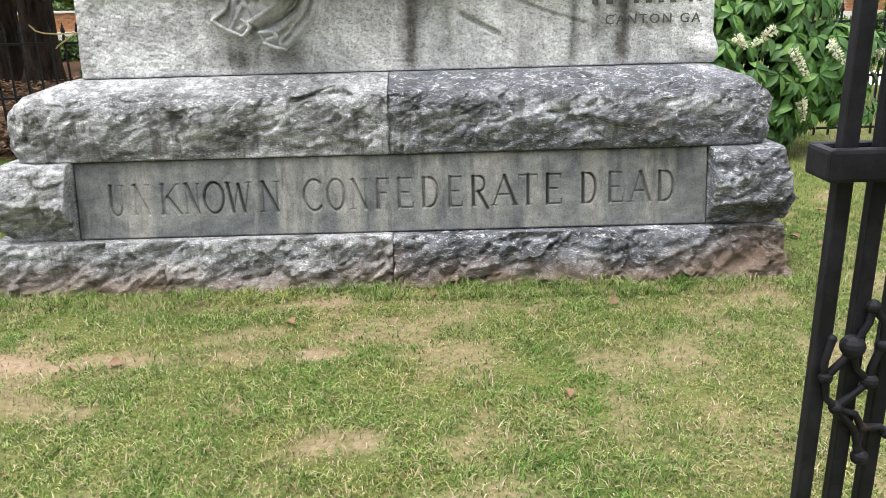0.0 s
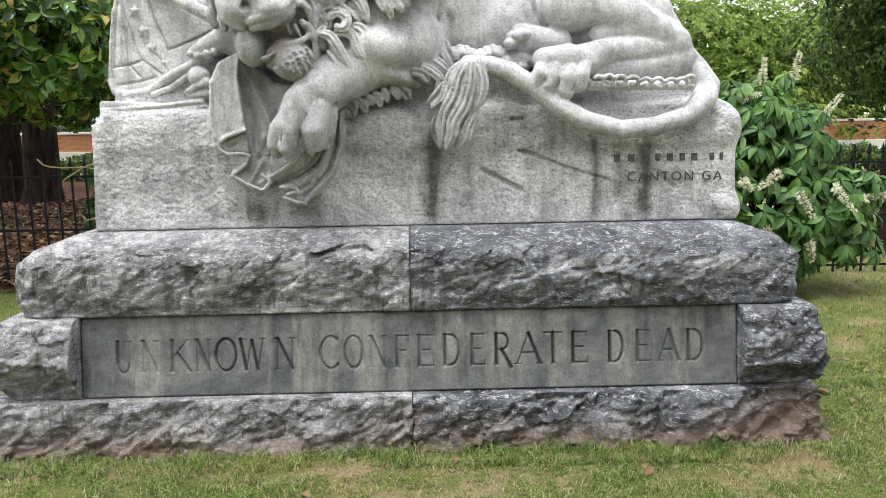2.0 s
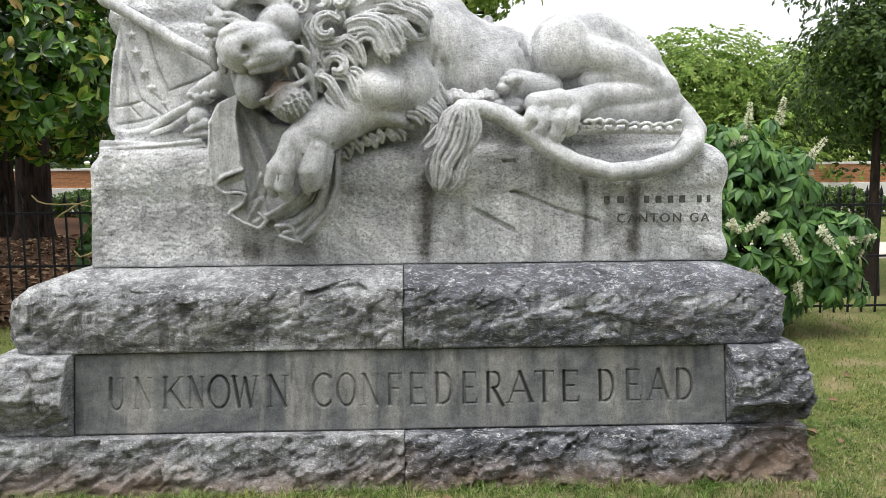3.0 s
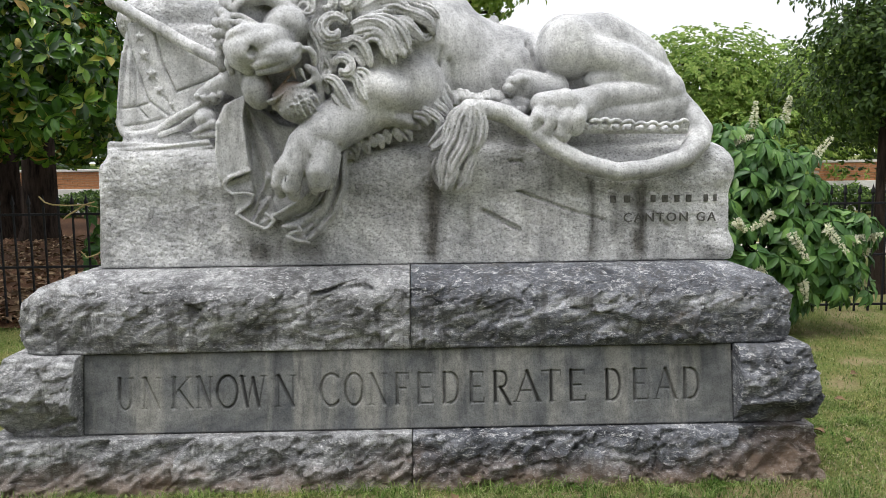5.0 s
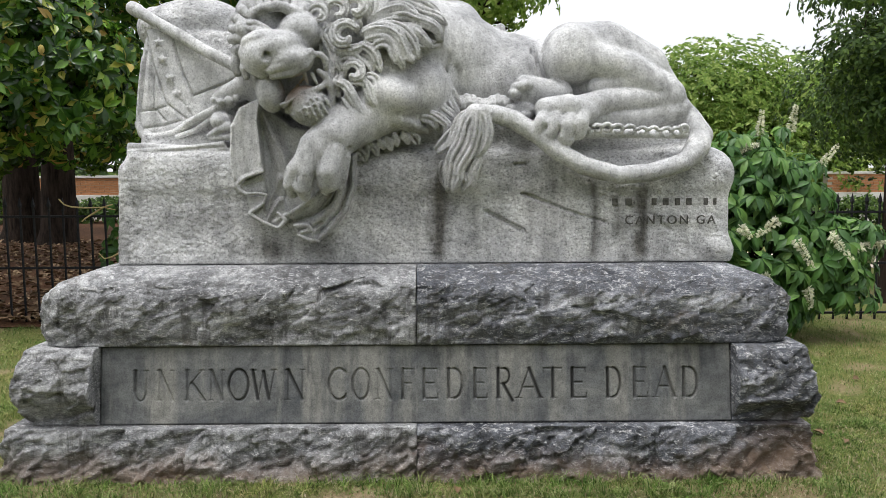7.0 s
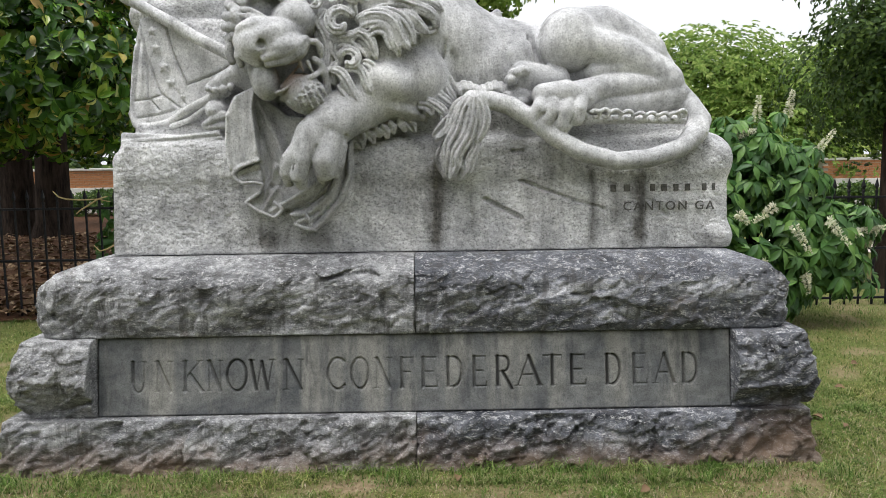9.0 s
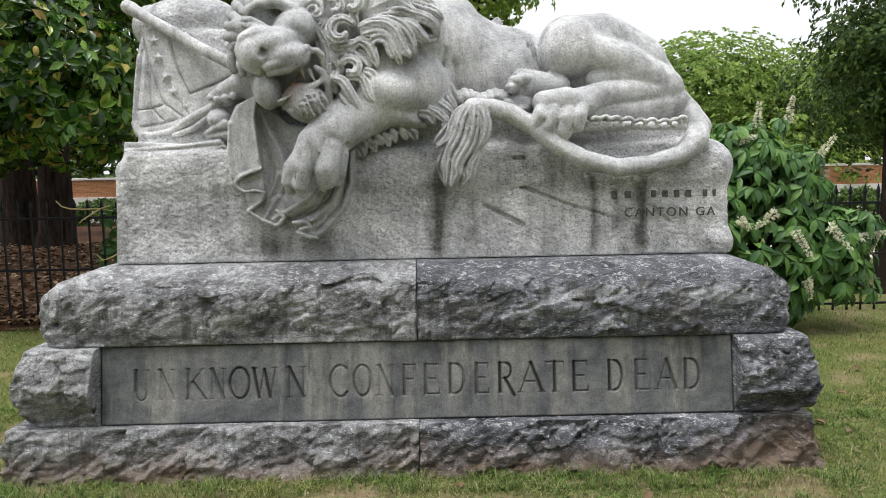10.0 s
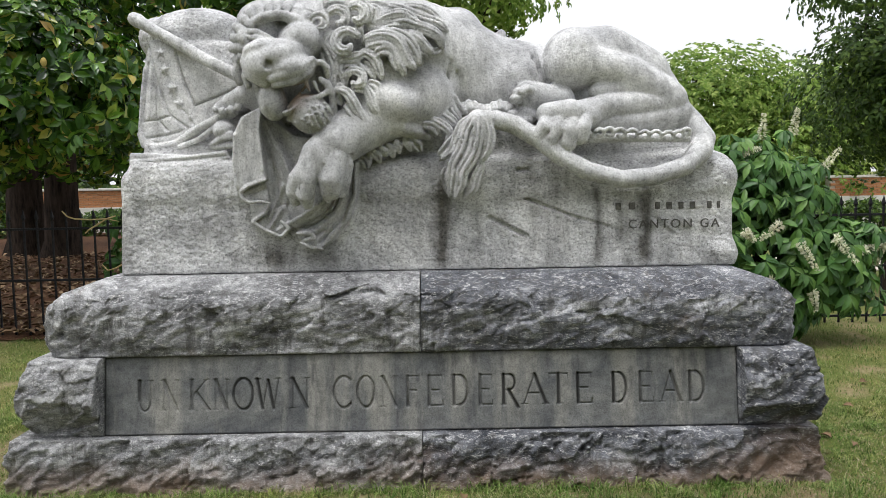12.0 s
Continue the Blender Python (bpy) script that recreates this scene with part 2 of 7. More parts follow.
def leafy(name, stops, rough=0.45, spec=0.4, trans=0.25):
    """Leaf surface, its tone drawn leaf by leaf, with some light through the blade."""
    m, n, l, b = material(name, rough, spec=spec)
    g = n.new("ShaderNodeNewGeometry")
    c = ramp(n, l, g.outputs["Random Per Island"], stops)
    v = coords(n, l)
    c = mix(n, l, 1.0, c, ramp(n, l, tex_noise(n, l, v, 14, 3, 0.6), [(0.3, grey(0.75)), (0.7, grey(1.15))]), "MULTIPLY")
    l.new(c, b.inputs["Base Color"])
    if trans:
        t = n.new("ShaderNodeBsdfTranslucent")
        l.new(c, t.inputs[0])
        s = n.new("ShaderNodeMixShader")
        s.inputs[0].default_value = trans
        l.new(b.outputs[0], s.inputs[1])
        l.new(t.outputs[0], s.inputs[2])
        l.new(s.outputs[0], n["Material Output"].inputs[0])
    return m


def bark(name, a, c2):
    m, n, l, b = material(name, 0.95, spec=0.1)
    f = tex_noise(n, l, coords(n, l, (9, 9, 1.6)), 1.4, 7, 0.7)
    l.new(ramp(n, l, f, [(0.35, a), (0.65, c2)]), b.inputs["Base Color"])
    bump(n, l, b, f, 0.9, 0.05)
    return m


def iron():
    m, n, l, b = material("painted_wrought_iron", 0.55, spec=0.18)
    v = coords(n, l)
    c = ramp(n, l, tex_noise(n, l, v, 30, 5, 0.7), [(0.4, (0.006, 0.006, 0.008)), (0.7, (0.016, 0.016, 0.02))])
    rust = ramp(n, l, tex_noise(n, l, v, 9, 5, 0.7), [(0.66, grey(0)), (0.74, grey(0.7))])
    l.new(mix(n, l, rust, c, (0.05, 0.024, 0.014)), b.inputs["Base Color"])
    bump(n, l, b, tex_noise(n, l, v, 70, 4, 0.6), 0.3, 0.002)
    return m


def plain(name, stops, scale=20, rough=0.85, spec=0.2):
    m, n, l, b = material(name, rough, spec=spec)
    f = tex_noise(n, l, coords(n, l), scale, 6, 0.65)
    l.new(ramp(n, l, f, stops), b.inputs["Base Color"])
    bump(n, l, b, f, 0.4, 0.01)
    return m


M_STATUE = marble_weathered()
M_PALE = marble_rough("rough_marble_pale", (0.11, 0.112, 0.120), (0.37, 0.374, 0.384), (0.78, 0.783, 0.785), 1.0)
M_BLUE = marble_rough("rough_marble_blue_grey", (0.042, 0.047, 0.060), (0.195, 0.204, 0.230), (0.66, 0.668, 0.695), 4.0)
M_PANEL = panel_stone()
M_GROUND = ground_mat()
M_IRON = iron()
def blade_mat():
    m = leafy("grass_blade", [(0.0, (0.045, 0.095, 0.016)), (0.45, (0.15, 0.225, 0.05)), (0.82, (0.27, 0.325, 0.115)), (1.0, (0.40, 0.37, 0.22))], 0.6, 0.2, 0.3)
    n, l = m.node_tree.nodes, m.node_tree.links
    b = n["Principled BSDF"]
    src = b.inputs["Base Color"].links[0].from_socket
    v = coords(n, l)
    tint = ramp(n, l, tex_noise(n, l, v, 2.1, 5, 0.65), [(0.36, (0.62, 0.86, 0.55)), (0.5, (1, 1, 1)), (0.64, (1.42, 1.14, 1.2))])
    small = ramp(n, l, tex_noise(n, l, v, 13, 4, 0.7), [(0.35, grey(0.62)), (0.6, grey(1.16))])
    c = mix(n, l, 1.0, mix(n, l, 1.0, src, tint, "MULTIPLY"), small, "MULTIPLY")
    l.new(c, b.inputs["Base Color"])
    return m


M_BLADE = blade_mat()
M_STRAW = leafy("dry_straw", [(0.0, (0.20, 0.14, 0.08)), (0.5, (0.34, 0.27, 0.17)), (1.0, (0.48, 0.41, 0.29))], 0.7, 0.2, 0.2)
M_MAGNOLIA = leafy("magnolia_leaf", [(0.0, (0.012, 0.036, 0.006)), (0.45, (0.038, 0.11, 0.012)), (0.85, (0.15, 0.29, 0.03)), (0.97, (0.34, 0.34, 0.06)), (1.0, (0.36, 0.20, 0.06))], 0.24, 0.36, 0.2)
M_BUCKEYE = leafy("buckeye_leaf", [(0.0, (0.035, 0.10, 0.025)), (0.6, (0.08, 0.19, 0.04)), (1.0, (0.17, 0.31, 0.07))], 0.45, 0.4, 0.3)
M_DARKLEAF = leafy("oak_leaf", [(0.0, (0.028, 0.06, 0.014)), (0.7, (0.075, 0.14, 0.026)), (1.0, (0.17, 0.26, 0.05))], 0.5, 0.3, 0.3)
M_LIGHTLEAF = leafy("ash_leaf", [(0.0, (0.11, 0.20, 0.035)), (0.6, (0.25, 0.38, 0.07)), (1.0, (0.42, 0.51, 0.15))], 0.55, 0.3, 0.5)
M_PETAL = leafy("cream_blossom", [(0.0, (0.68, 0.68, 0.48)), (1.0, (0.88, 0.87, 0.74))], 0.7, 0.2, 0.3)
M_LITTER = leafy("dry_leaf", [(0.0, (0.08, 0.05, 0.028)), (0.6, (0.18, 0.115, 0.065)), (1.0, (0.36, 0.26, 0.16))], 0.7, 0.2, 0.0)
M_BARK = bark("dark_bark", (0.008, 0.006, 0.005), (0.045, 0.033, 0.026))
M_MULCH = plain("leaf_mulch", [(0.3, (0.03, 0.016, 0.010)), (0.55, (0.09, 0.046, 0.026)), (0.75, (0.19, 0.11, 0.065))], 30, 0.95, 0.1)
M_BRICK = plain("orange_brick", [(0.3, (0.34, 0.15, 0.07)), (0.7, (0.48, 0.24, 0.12))], 12)
M_MORTAR = plain("lime_mortar", [(0.3, (0.42, 0.38, 0.32)), (0.7, (0.52, 0.48, 0.42))], 30)
M_COPING = plain("pale_limestone", [(0.3, (0.60, 0.58, 0.53)), (0.7, (0.74, 0.72, 0.68))], 15)
M_PATH = plain("pale_gravel", [(0.3, (0.38, 0.33, 0.28)), (0.7, (0.55, 0.49, 0.43))], 25)
M_CUT = plain("stained_cut_letter", [(0.35, (0.05, 0.049, 0.045)), (0.6, (0.14, 0.137, 0.125))], 45)


# ---- ground ----
def spaced(a, b, near0, near1, fine):
    inner = np.arange(near0, near1 + 1e-6, fine)
    def out(start, end):
        r, step, p = [], fine, start
        while abs(p - start) < abs(end - start):
            step *= 1.25
            p += step if end > start else -step
            r.append(p)
        return np.array(r)
    return np.concatenate([out(near0, a)[::-1], inner, out(near1, b)])


# worn places in the lawn: x, y, half width, half depth, strength
WORN = [(-1.75, 3.95, 0.65, 0.10, 0.9), (-1.0, 3.98, 0.35, 0.09, 0.8), (-0.35, 4.0, 0.22, 0.08, 0.8), (0.15, 3.95, 0.22, 0.07, 0.6),
        (-1.75, 3.15, 0.35, 0.16, 0.7), (-0.2, 3.25, 0.22, 0.13, 0.75), (0.35, 2.85, 0.25, 0.14, 0.55), (0.95, 2.5, 0.16, 0.14, 0.7),
        (-0.3, 4.6, 0.5, 0.07, 0.8), (-1.1, 4.62, 0.5, 0.06, 0.5), (1.3, 4.0, 0.4, 0.10, 0.35), (2.4, 6.0, 0.25, 0.14, 0.6),
        (-2.6, 4.5, 0.25, 0.6, 0.9), (0.4, 4.70, 1.8, 0.05, 0.6), (1.9, 4.65, 0.5, 0.05, 0.7), (1.5, 3.2, 0.5, 0.3, 0.3)]


def bareness(p):
    """How bare the soil lies at the points p (n, 3), 0 to 1."""
    n1 = fbm(p * 3.1, 4, 5)
    n2 = fbm(p * 7.0, 3, 9)
    out = np.clip(0.04 + (n1 - 0.10) * 1.9 + 0.65 * n2, 0, 0.55)
    for x, y, a, b, s in WORN:
        d = np.sqrt(((p[:, 0] - x) / a) ** 2 + ((p[:, 1] - y) / b) ** 2)
        out = np.maximum(out, s * np.clip(1.35 - d + 0.9 * n2, 0, 1))
    return np.clip(out, 0, 1)


gx, gy = spaced(-900, 900, -4.0, 5.0, 0.06), spaced(-900, 1500, 0.0, 7.0, 0.06)
GX, GY = np.meshgrid(gx, gy, indexing="ij")
gp = np.stack([GX.ravel(), GY.ravel(), np.zeros(GX.size)], 1)
near = np.exp(-((gp[:, 0] / 9) ** 2 + ((gp[:, 1] - 4) / 9) ** 2))
gp[:, 2] = near * 0.014 * fbm(gp * 2.2, 3, 3) - 0.006
idx = np.arange(GX.size).reshape(GX.shape)
gf = np.stack([idx[:-1, :-1], idx[1:, :-1], idx[1:, 1:], idx[:-1, 1:]], -1).reshape(-1, 4)
ground_mesh = mesh_of("ground", gp, gf)
bare_attr = ground_mesh.attributes.new("bare", "FLOAT", "POINT")
bare_attr.data.foreach_set("value", (bareness(gp * (1, 1, 0)) * np.minimum(1, near * 1.6)).astype(np.float32))
ground_mesh.materials.append(M_GROUND)
tagged(new("ground", ground_mesh), "patchy mown lawn with bare clay showing through", "lawn", kind="structure")


def grass(name, count, box, size, seed, label, mat=None, flat=0.0):
    """Short mown blades, each a bent strip of two quads."""
    rng = np.random.default_rng(seed)
    x0, x1, y0, y1 = box
    p = np.stack([rng.uniform(x0, x1, count), y0 + (y1 - y0) * rng.uniform(0, 1, count) ** 1.35, np.zeros(count)], 1)
    keep = rng.uniform(0, 1, count) > bareness(p) * 1.15 * (1 - flat)
    inside = (np.abs(p[:, 0]) < 2.1) & (p[:, 1] > 4.83) & (p[:, 1] < 6.6)
    p = p[keep & ~inside]
    k = len(p)
    clump = fbm(p * 9.0, 2, 31)
    height = size * rng.uniform(0.5, 1.3, k) * (1 + 0.9 * clump)
    a, lean = rng.uniform(0, 2 * np.pi, k), rng.uniform(0.5, 2.2, k)
    dirn = np.stack([np.cos(a), np.sin(a), np.zeros(k)], 1)
    side = np.stack([-np.sin(a), np.cos(a), np.zeros(k)], 1) * (0.0015 + 0.0014 * rng.uniform(0, 1, k))[:, None]
    up = np.array([0, 0, 1.0])
    p[:, 2] = -0.004
    m1 = p + dirn * (height * 0.3 * lean)[:, None] + up * (height * 0.6)[:, None]
    if flat:
        m1[:, 2] = p[:, 2] + 0.008 + 0.01 * rng.uniform(0, 1, k)
    m2 = p + dirn * (height * 0.9 * lean)[:, None] + up * (height * (1.0 - 0.35 * lean * 0.6))[:, None]
    if flat:
        m2[:, 2] = p[:, 2] + 0.004 + 0.018 * rng.uniform(0, 1, k)
    v = np.stack([p - side, p + side, m1 + side * 0.8, m1 - side * 0.8, m2], 1).reshape(-1, 3)
    o = np.arange(k)[:, None] * 5
    f = np.concatenate([o + [0, 1, 2], o + [0, 2, 3], o + [3, 2, 4]])
    me = mesh_of(name, v, f, False)
    me.materials.append(mat or M_BLADE)
    return tagged(new(name, me), label, "grass", kind="stuff")


grass("grass", 380000, (-3.6, 4.4, 2.0, 6.2), 0.018, 1, "short yellow-green mown grass blades on the lawn")
grass("straw", 26000, (-3.6, 4.0, 2.0, 5.6), 0.028, 3, "dry tan clippings lying between the grass", M_STRAW, 0.9)
grass("grass", 80000, (-5.0, 7.5, 5.6, 9.3), 0.032, 2, "short yellow-green mown grass blades towards the railing")

grass("grass", 45000, (-7.0, 8.0, -3.0, 2.1), 0.03, 4, "short yellow-green mown grass blades about the gate")
grass("grass", 25000, (-8.5, -3.4, 2.0, 9.0), 0.03, 5, "short yellow-green mown grass blades beside the monument")
grass("grass", 20000, (4.3, 9.0, 2.0, 6.4), 0.03, 6, "short yellow-green mown grass blades beside the monument")
grass("grass", 5200, (-2.25, 2.25, 4.60, 4.80), 0.055, 7, "longer grass tufts along the foot of the pedestal")


# ---- pedestal ----
def stone_block(name, box, mat, parent, rough=0.05, size=0.2, seed=1, shape=None, step=0.0115, stretch=(1.35, 1.2, 0.85)):
    """A quarry-faced block: a finely divided box whose outer faces are broken into facets, its joints kept straight.
    shape(p, u) moves the points of the plain box first; u are its coordinates from 0 to 1."""
    x0, x1, y0, y1, z0, z1 = box
    faces, verts, count = [], [], 0
    def sheet(org, ea, eb):
        nonlocal count
        na, nb = max(2, int(ea.length / step)), max(2, int(eb.length / step))
        a, b = np.meshgrid(np.linspace(0, 1, na + 1), np.linspace(0, 1, nb + 1), indexing="ij")
        p = np.array(org) + a.reshape(-1, 1) * np.array(ea) + b.reshape(-1, 1) * np.array(eb)
        i = np.arange(p.shape[0]).reshape(na + 1, nb + 1) + count
        faces.append(np.stack([i[:-1, :-1], i[1:, :-1], i[1:, 1:], i[:-1, 1:]], -1).reshape(-1, 4))
        verts.append(p)
        count += len(p)
    X, Y, Z = Vector((x1 - x0, 0, 0)), Vector((0, y1 - y0, 0)), Vector((0, 0, z1 - z0))
    sheet((x0, y0, z0), X, Z)
    sheet((x0, y1, z0), Z, X)
    sheet((x0, y0, z0), Z, Y)
    sheet((x1, y0, z0), Y, Z)
    sheet((x0, y0, z1), X, Y)
    sheet((x0, y0, z0), Y, X)
    p, f = np.concatenate(verts), np.concatenate(faces)
    u = (p - (x0, y0, z0)) / (x1 - x0, y1 - y0, z1 - z0)
    if shape:
        p = shape(p.copy(), u)
    # outward push in plan, none at the bedding joints
    out = np.zeros_like(p)
    out[:, 1] = -1.0 * (u[:, 1] < 0.5) * np.clip(1 - u[:, 1] * 3, 0, 1)
    out[:, 0] = 0.3 * np.where(np.abs(p[:, 0]) > 1.9, np.sign(p[:, 0]), 0) * ((u[:, 0] < 0.02) | (u[:, 0] > 0.98))
    zd = np.minimum(u[:, 2], 1 - u[:, 2]) * (z1 - z0)
    hold = np.clip(zd / 0.03, 0, 1)
    w = p + 0.05 * np.stack([fbm(p * 6, 3, seed + 70), fbm(p * 6, 3, seed + 71), fbm(p * 6, 3, seed + 72)], 1)
    w[:, 2] -= 0.45 * w[:, 0]
    amount = rough * (0.62 * facets(w, size, seed, stretch) + 0.42 * facets(w, size * 0.45, seed + 50, stretch) + 0.22 * facets(w, size * 0.2, seed + 90, stretch)) + rough * 0.2 * fbm(p * 22, 4, seed) + 0.004 * fbm(p * 60, 2, seed + 3)
    p = p + out * (amount * (0.25 + 0.75 * hold))[:, None]
    me = mesh_of(name, p, f, True)
    bm = bmesh.new()
    bm.from_mesh(me)
    bmesh.ops.remove_doubles(bm, verts=bm.verts, dist=0.0004)
    bm.to_mesh(me)
    bm.free()
    return part(name, me, mat, parent)


pedestal = thing("pedestal", "rough quarry-faced marble pedestal with a carved inscription panel", "pedestal")


def corner_round(p, y_front, x_end, r):
    # knock off the upright corner between face and end
    d = np.clip((np.abs(p[:, 0]) - (x_end - r)) / r, 0, 1) * np.clip(1 - (p[:, 1] - y_front) / r, 0, 1)
    p[:, 1] += d * r * 0.45
    p[:, 0] -= np.sign(p[:, 0]) * d * r * 0.35
    return p


def ledge_shape(p, u):
    # weathered slope round the top; the face swells and is undercut below
    z = u[:, 2]
    over = np.maximum(np.clip(5.17 - p[:, 1], 0, 1), np.clip(np.abs(p[:, 0]) - 1.77, 0, 1))
    slope = np.minimum(over * 0.36, 0.5 * over ** 1.0)
    p[:, 2] -= slope * np.clip((z - 0.35) / 0.65, 0, 1)
    rim = np.clip((z - 0.72) / 0.28, 0, 1) ** 2
    front = np.clip(1 - u[:, 1] * 12, 0, 1)
    swell = 0.035 * np.sin(np.pi * np.clip(z * 0.8 + 0.15, 0, 1)) - 0.045 * rim
    p[:, 1] -= front * swell
    ends = np.clip((np.abs(p[:, 0]) - 1.96) / 0.1, 0, 1)
    p[:, 0] += np.sign(p[:, 0]) * ends * (0.02 * np.sin(np.pi * z) - 0.06 * rim)
    return corner_round(p, 4.93, 2.08, 0.16)


def foot_shape(p, u):
    # flared foot
    p[:, 0] -= 0.05 * np.clip((-p[:, 0] - 1.95) / 0.15, 0, 1)
    front = np.clip(1 - u[:, 1] * 6, 0, 1)
    p[:, 1] -= front * 0.10 * (1 - u[:, 2]) ** 1.2
    ends = np.clip((np.abs(p[:, 0]) - 2.0) / 0.1, 0, 1)
    p[:, 0] += np.sign(p[:, 0]) * ends * 0.07 * (1 - u[:, 2])
    return corner_round(p, 4.78, 2.2, 0.10)


def nose_shape(p, u):
    # proud upper part, broken back below
    front = np.clip(1 - u[:, 1] * 4, 0, 1)
    z = u[:, 2]
    prof = np.where(z > 0.36, 0.115 * np.sin(np.pi * np.clip((1 - z) / 0.64 * 0.55 + 0.03, 0, 1)) ** 0.8, 0.115 * (0.05 + 0.95 * np.clip(z / 0.36, 0, 1) ** 1.6))
    p[:, 1] -= front * prof
    sign = np.sign(p[:, 0].mean())
    outer = np.clip((np.abs(p[:, 0]) - 1.95) / 0.15, 0, 1)
    p[:, 0] += sign * outer * (prof * 0.75 - 0.02)
    return corner_round(p, 4.83, 2.18, 0.10)


stone_block("stone_block", (-2.16, 0.0, 4.87, 6.62, -0.12, 0.274), M_PALE, pedestal, 0.066, 0.24, 11, foot_shape)
stone_block("stone_block", (0.004, 2.13, 4.87, 6.62, -0.12, 0.272), M_BLUE, pedestal, 0.066, 0.24, 12, foot_shape)
stone_block("stone_block", (-2.11, -1.727, 4.94, 6.58, 0.276, 0.698), M_PALE, pedestal, 0.06, 0.24, 13, nose_shape)
stone_block("stone_block", (1.727, 2.11, 4.94, 6.58, 0.276, 0.698), M_BLUE, pedestal, 0.06, 0.24, 14, nose_shape)
stone_block("stone_block", (-2.06, 0.0, 4.99, 6.60, 0.702, 1.114), M_PALE, pedestal, 0.055, 0.28, 15, ledge_shape)
stone_block("stone_block", (0.004, 2.06, 4.99, 6.60, 0.702, 1.114), M_BLUE, pedestal, 0.055, 0.28, 16, ledge_shape)

# letters as strokes in a unit box: straight (x0, y0, x1, y1, weight) and arcs (cx, cy, rx, ry, from, to, weight)
def letter_strokes(ch):
    T, t, s = 0.13, 0.06, 0.05
    def foot(x, y):
        return (x - 0.13, y, x + 0.13, y, s)
    bars = {
        "U": [(0.14, 1, 0.14, 0.3, T), (0.86, 1, 0.86, 0.3, t), foot(0.14, 1), foot(0.86, 1)],
        "N": [(0.12, 0, 0.12, 1, t), (0.12, 1, 0.88, 0, T), (0.88, 0, 0.88, 1, t), foot(0.12, 0), foot(0.1, 1), foot(0.88, 1)],
        "K": [(0.16, 0, 0.16, 1, T), (0.2, 0.45, 0.85, 1, t), (0.38, 0.58, 0.95, 0, T), foot(0.16, 0), foot(0.16, 1), foot(0.84, 1), foot(0.93, 0)],
        "W": [(0.03, 1, 0.27, 0, T), (0.27, 0, 0.5, 0.95, t), (0.5, 0.95, 0.75, 0, T), (0.75, 0, 0.97, 1, t), foot(0.05, 1), foot(0.95, 1)],
        "F": [(0.16, 0, 0.16, 1, T), (0.16, 1, 0.9, 1, t), (0.16, 0.52, 0.7, 0.52, t), foot(0.16, 0), (0.9, 1, 0.9, 0.84, s)],
        "E": [(0.16, 0, 0.16, 1, T), (0.1, 1, 0.9, 1, t), (0.16, 0.52, 0.7, 0.52, t), (0.1, 0, 0.95, 0, t), (0.9, 1, 0.9, 0.85, s), (0.95, 0, 0.95, 0.16, s)],
        "D": [(0.16, 0, 0.16, 1, T), (0.06, 1, 0.45, 1, t), (0.06, 0, 0.45, 0, t)],
        "R": [(0.16, 0, 0.16, 1, T), (0.06, 1, 0.5, 1, t), (0.16, 0.48, 0.5, 0.48, t), (0.45, 0.48, 1.02, -0.12, T), foot(0.16, 0)],
        "A": [(0.05, 0, 0.5, 1, t), (0.5, 1, 0.95, 0, T), (0.22, 0.36, 0.78, 0.36, t), foot(0.06, 0), foot(0.94, 0)],
        "T": [(0.5, 0, 0.5, 1, T), (0.04, 1, 0.96, 1, t), foot(0.5, 0), (0.04, 1, 0.04, 0.84, s), (0.96, 1, 0.96, 0.84, s)],
        "C": [(0.9, 0.98, 0.9, 0.8, s), (0.9, 0.02, 0.9, 0.18, s)], "O": [],
    }[ch]
    arcs = {"U": [(0.5, 0.3, 0.36, 0.32, 180, 360, 0.09)], "D": [(0.45, 0.5, 0.45, 0.5, -90, 90, 0.11)], "R": [(0.5, 0.74, 0.34, 0.26, -90, 90, 0.10)],
            "C": [(0.55, 0.5, 0.5, 0.53, 48, 312, 0.11)], "O": [(0.5, 0.5, 0.47, 0.53, 0, 360, 0.11)]}.get(ch, [])
    for cx, cy, rx, ry, a, b, w in arcs:
        steps = [radians(a + (b - a) * i / 14) for i in range(15)]
        for g, h in zip(steps, steps[1:]):
            bars.append((cx + rx * math.cos(g), cy + ry * math.sin(g), cx + rx * math.cos(h), cy + ry * math.sin(h), w))
    return bars


PLATE_Z0, PLATE_Z1, PLATE_X = 0.277, 0.699, 1.724
LINE = [("U", -1.547, 0.083), ("N", -1.414, 0.092), ("K", -1.269, 0.113), ("N", -1.131, 0.080), ("O", -1.029, 0.114), ("W", -0.900, 0.126), ("N", -0.715, 0.102),
        ("C", -0.484, 0.108), ("O", -0.354, 0.098), ("N", -0.222, 0.090), ("F", -0.089, 0.083), ("E", 0.025, 0.096), ("D", 0.161, 0.099), ("E", 0.306, 0.083),
        ("R", 0.433, 0.089), ("A", 0.550, 0.133), ("T", 0.692, 0.108), ("E", 0.837, 0.096), ("D", 1.032, 0.093), ("E", 1.180, 0.087), ("A", 1.301, 0.117), ("D", 1.449, 0.099)]


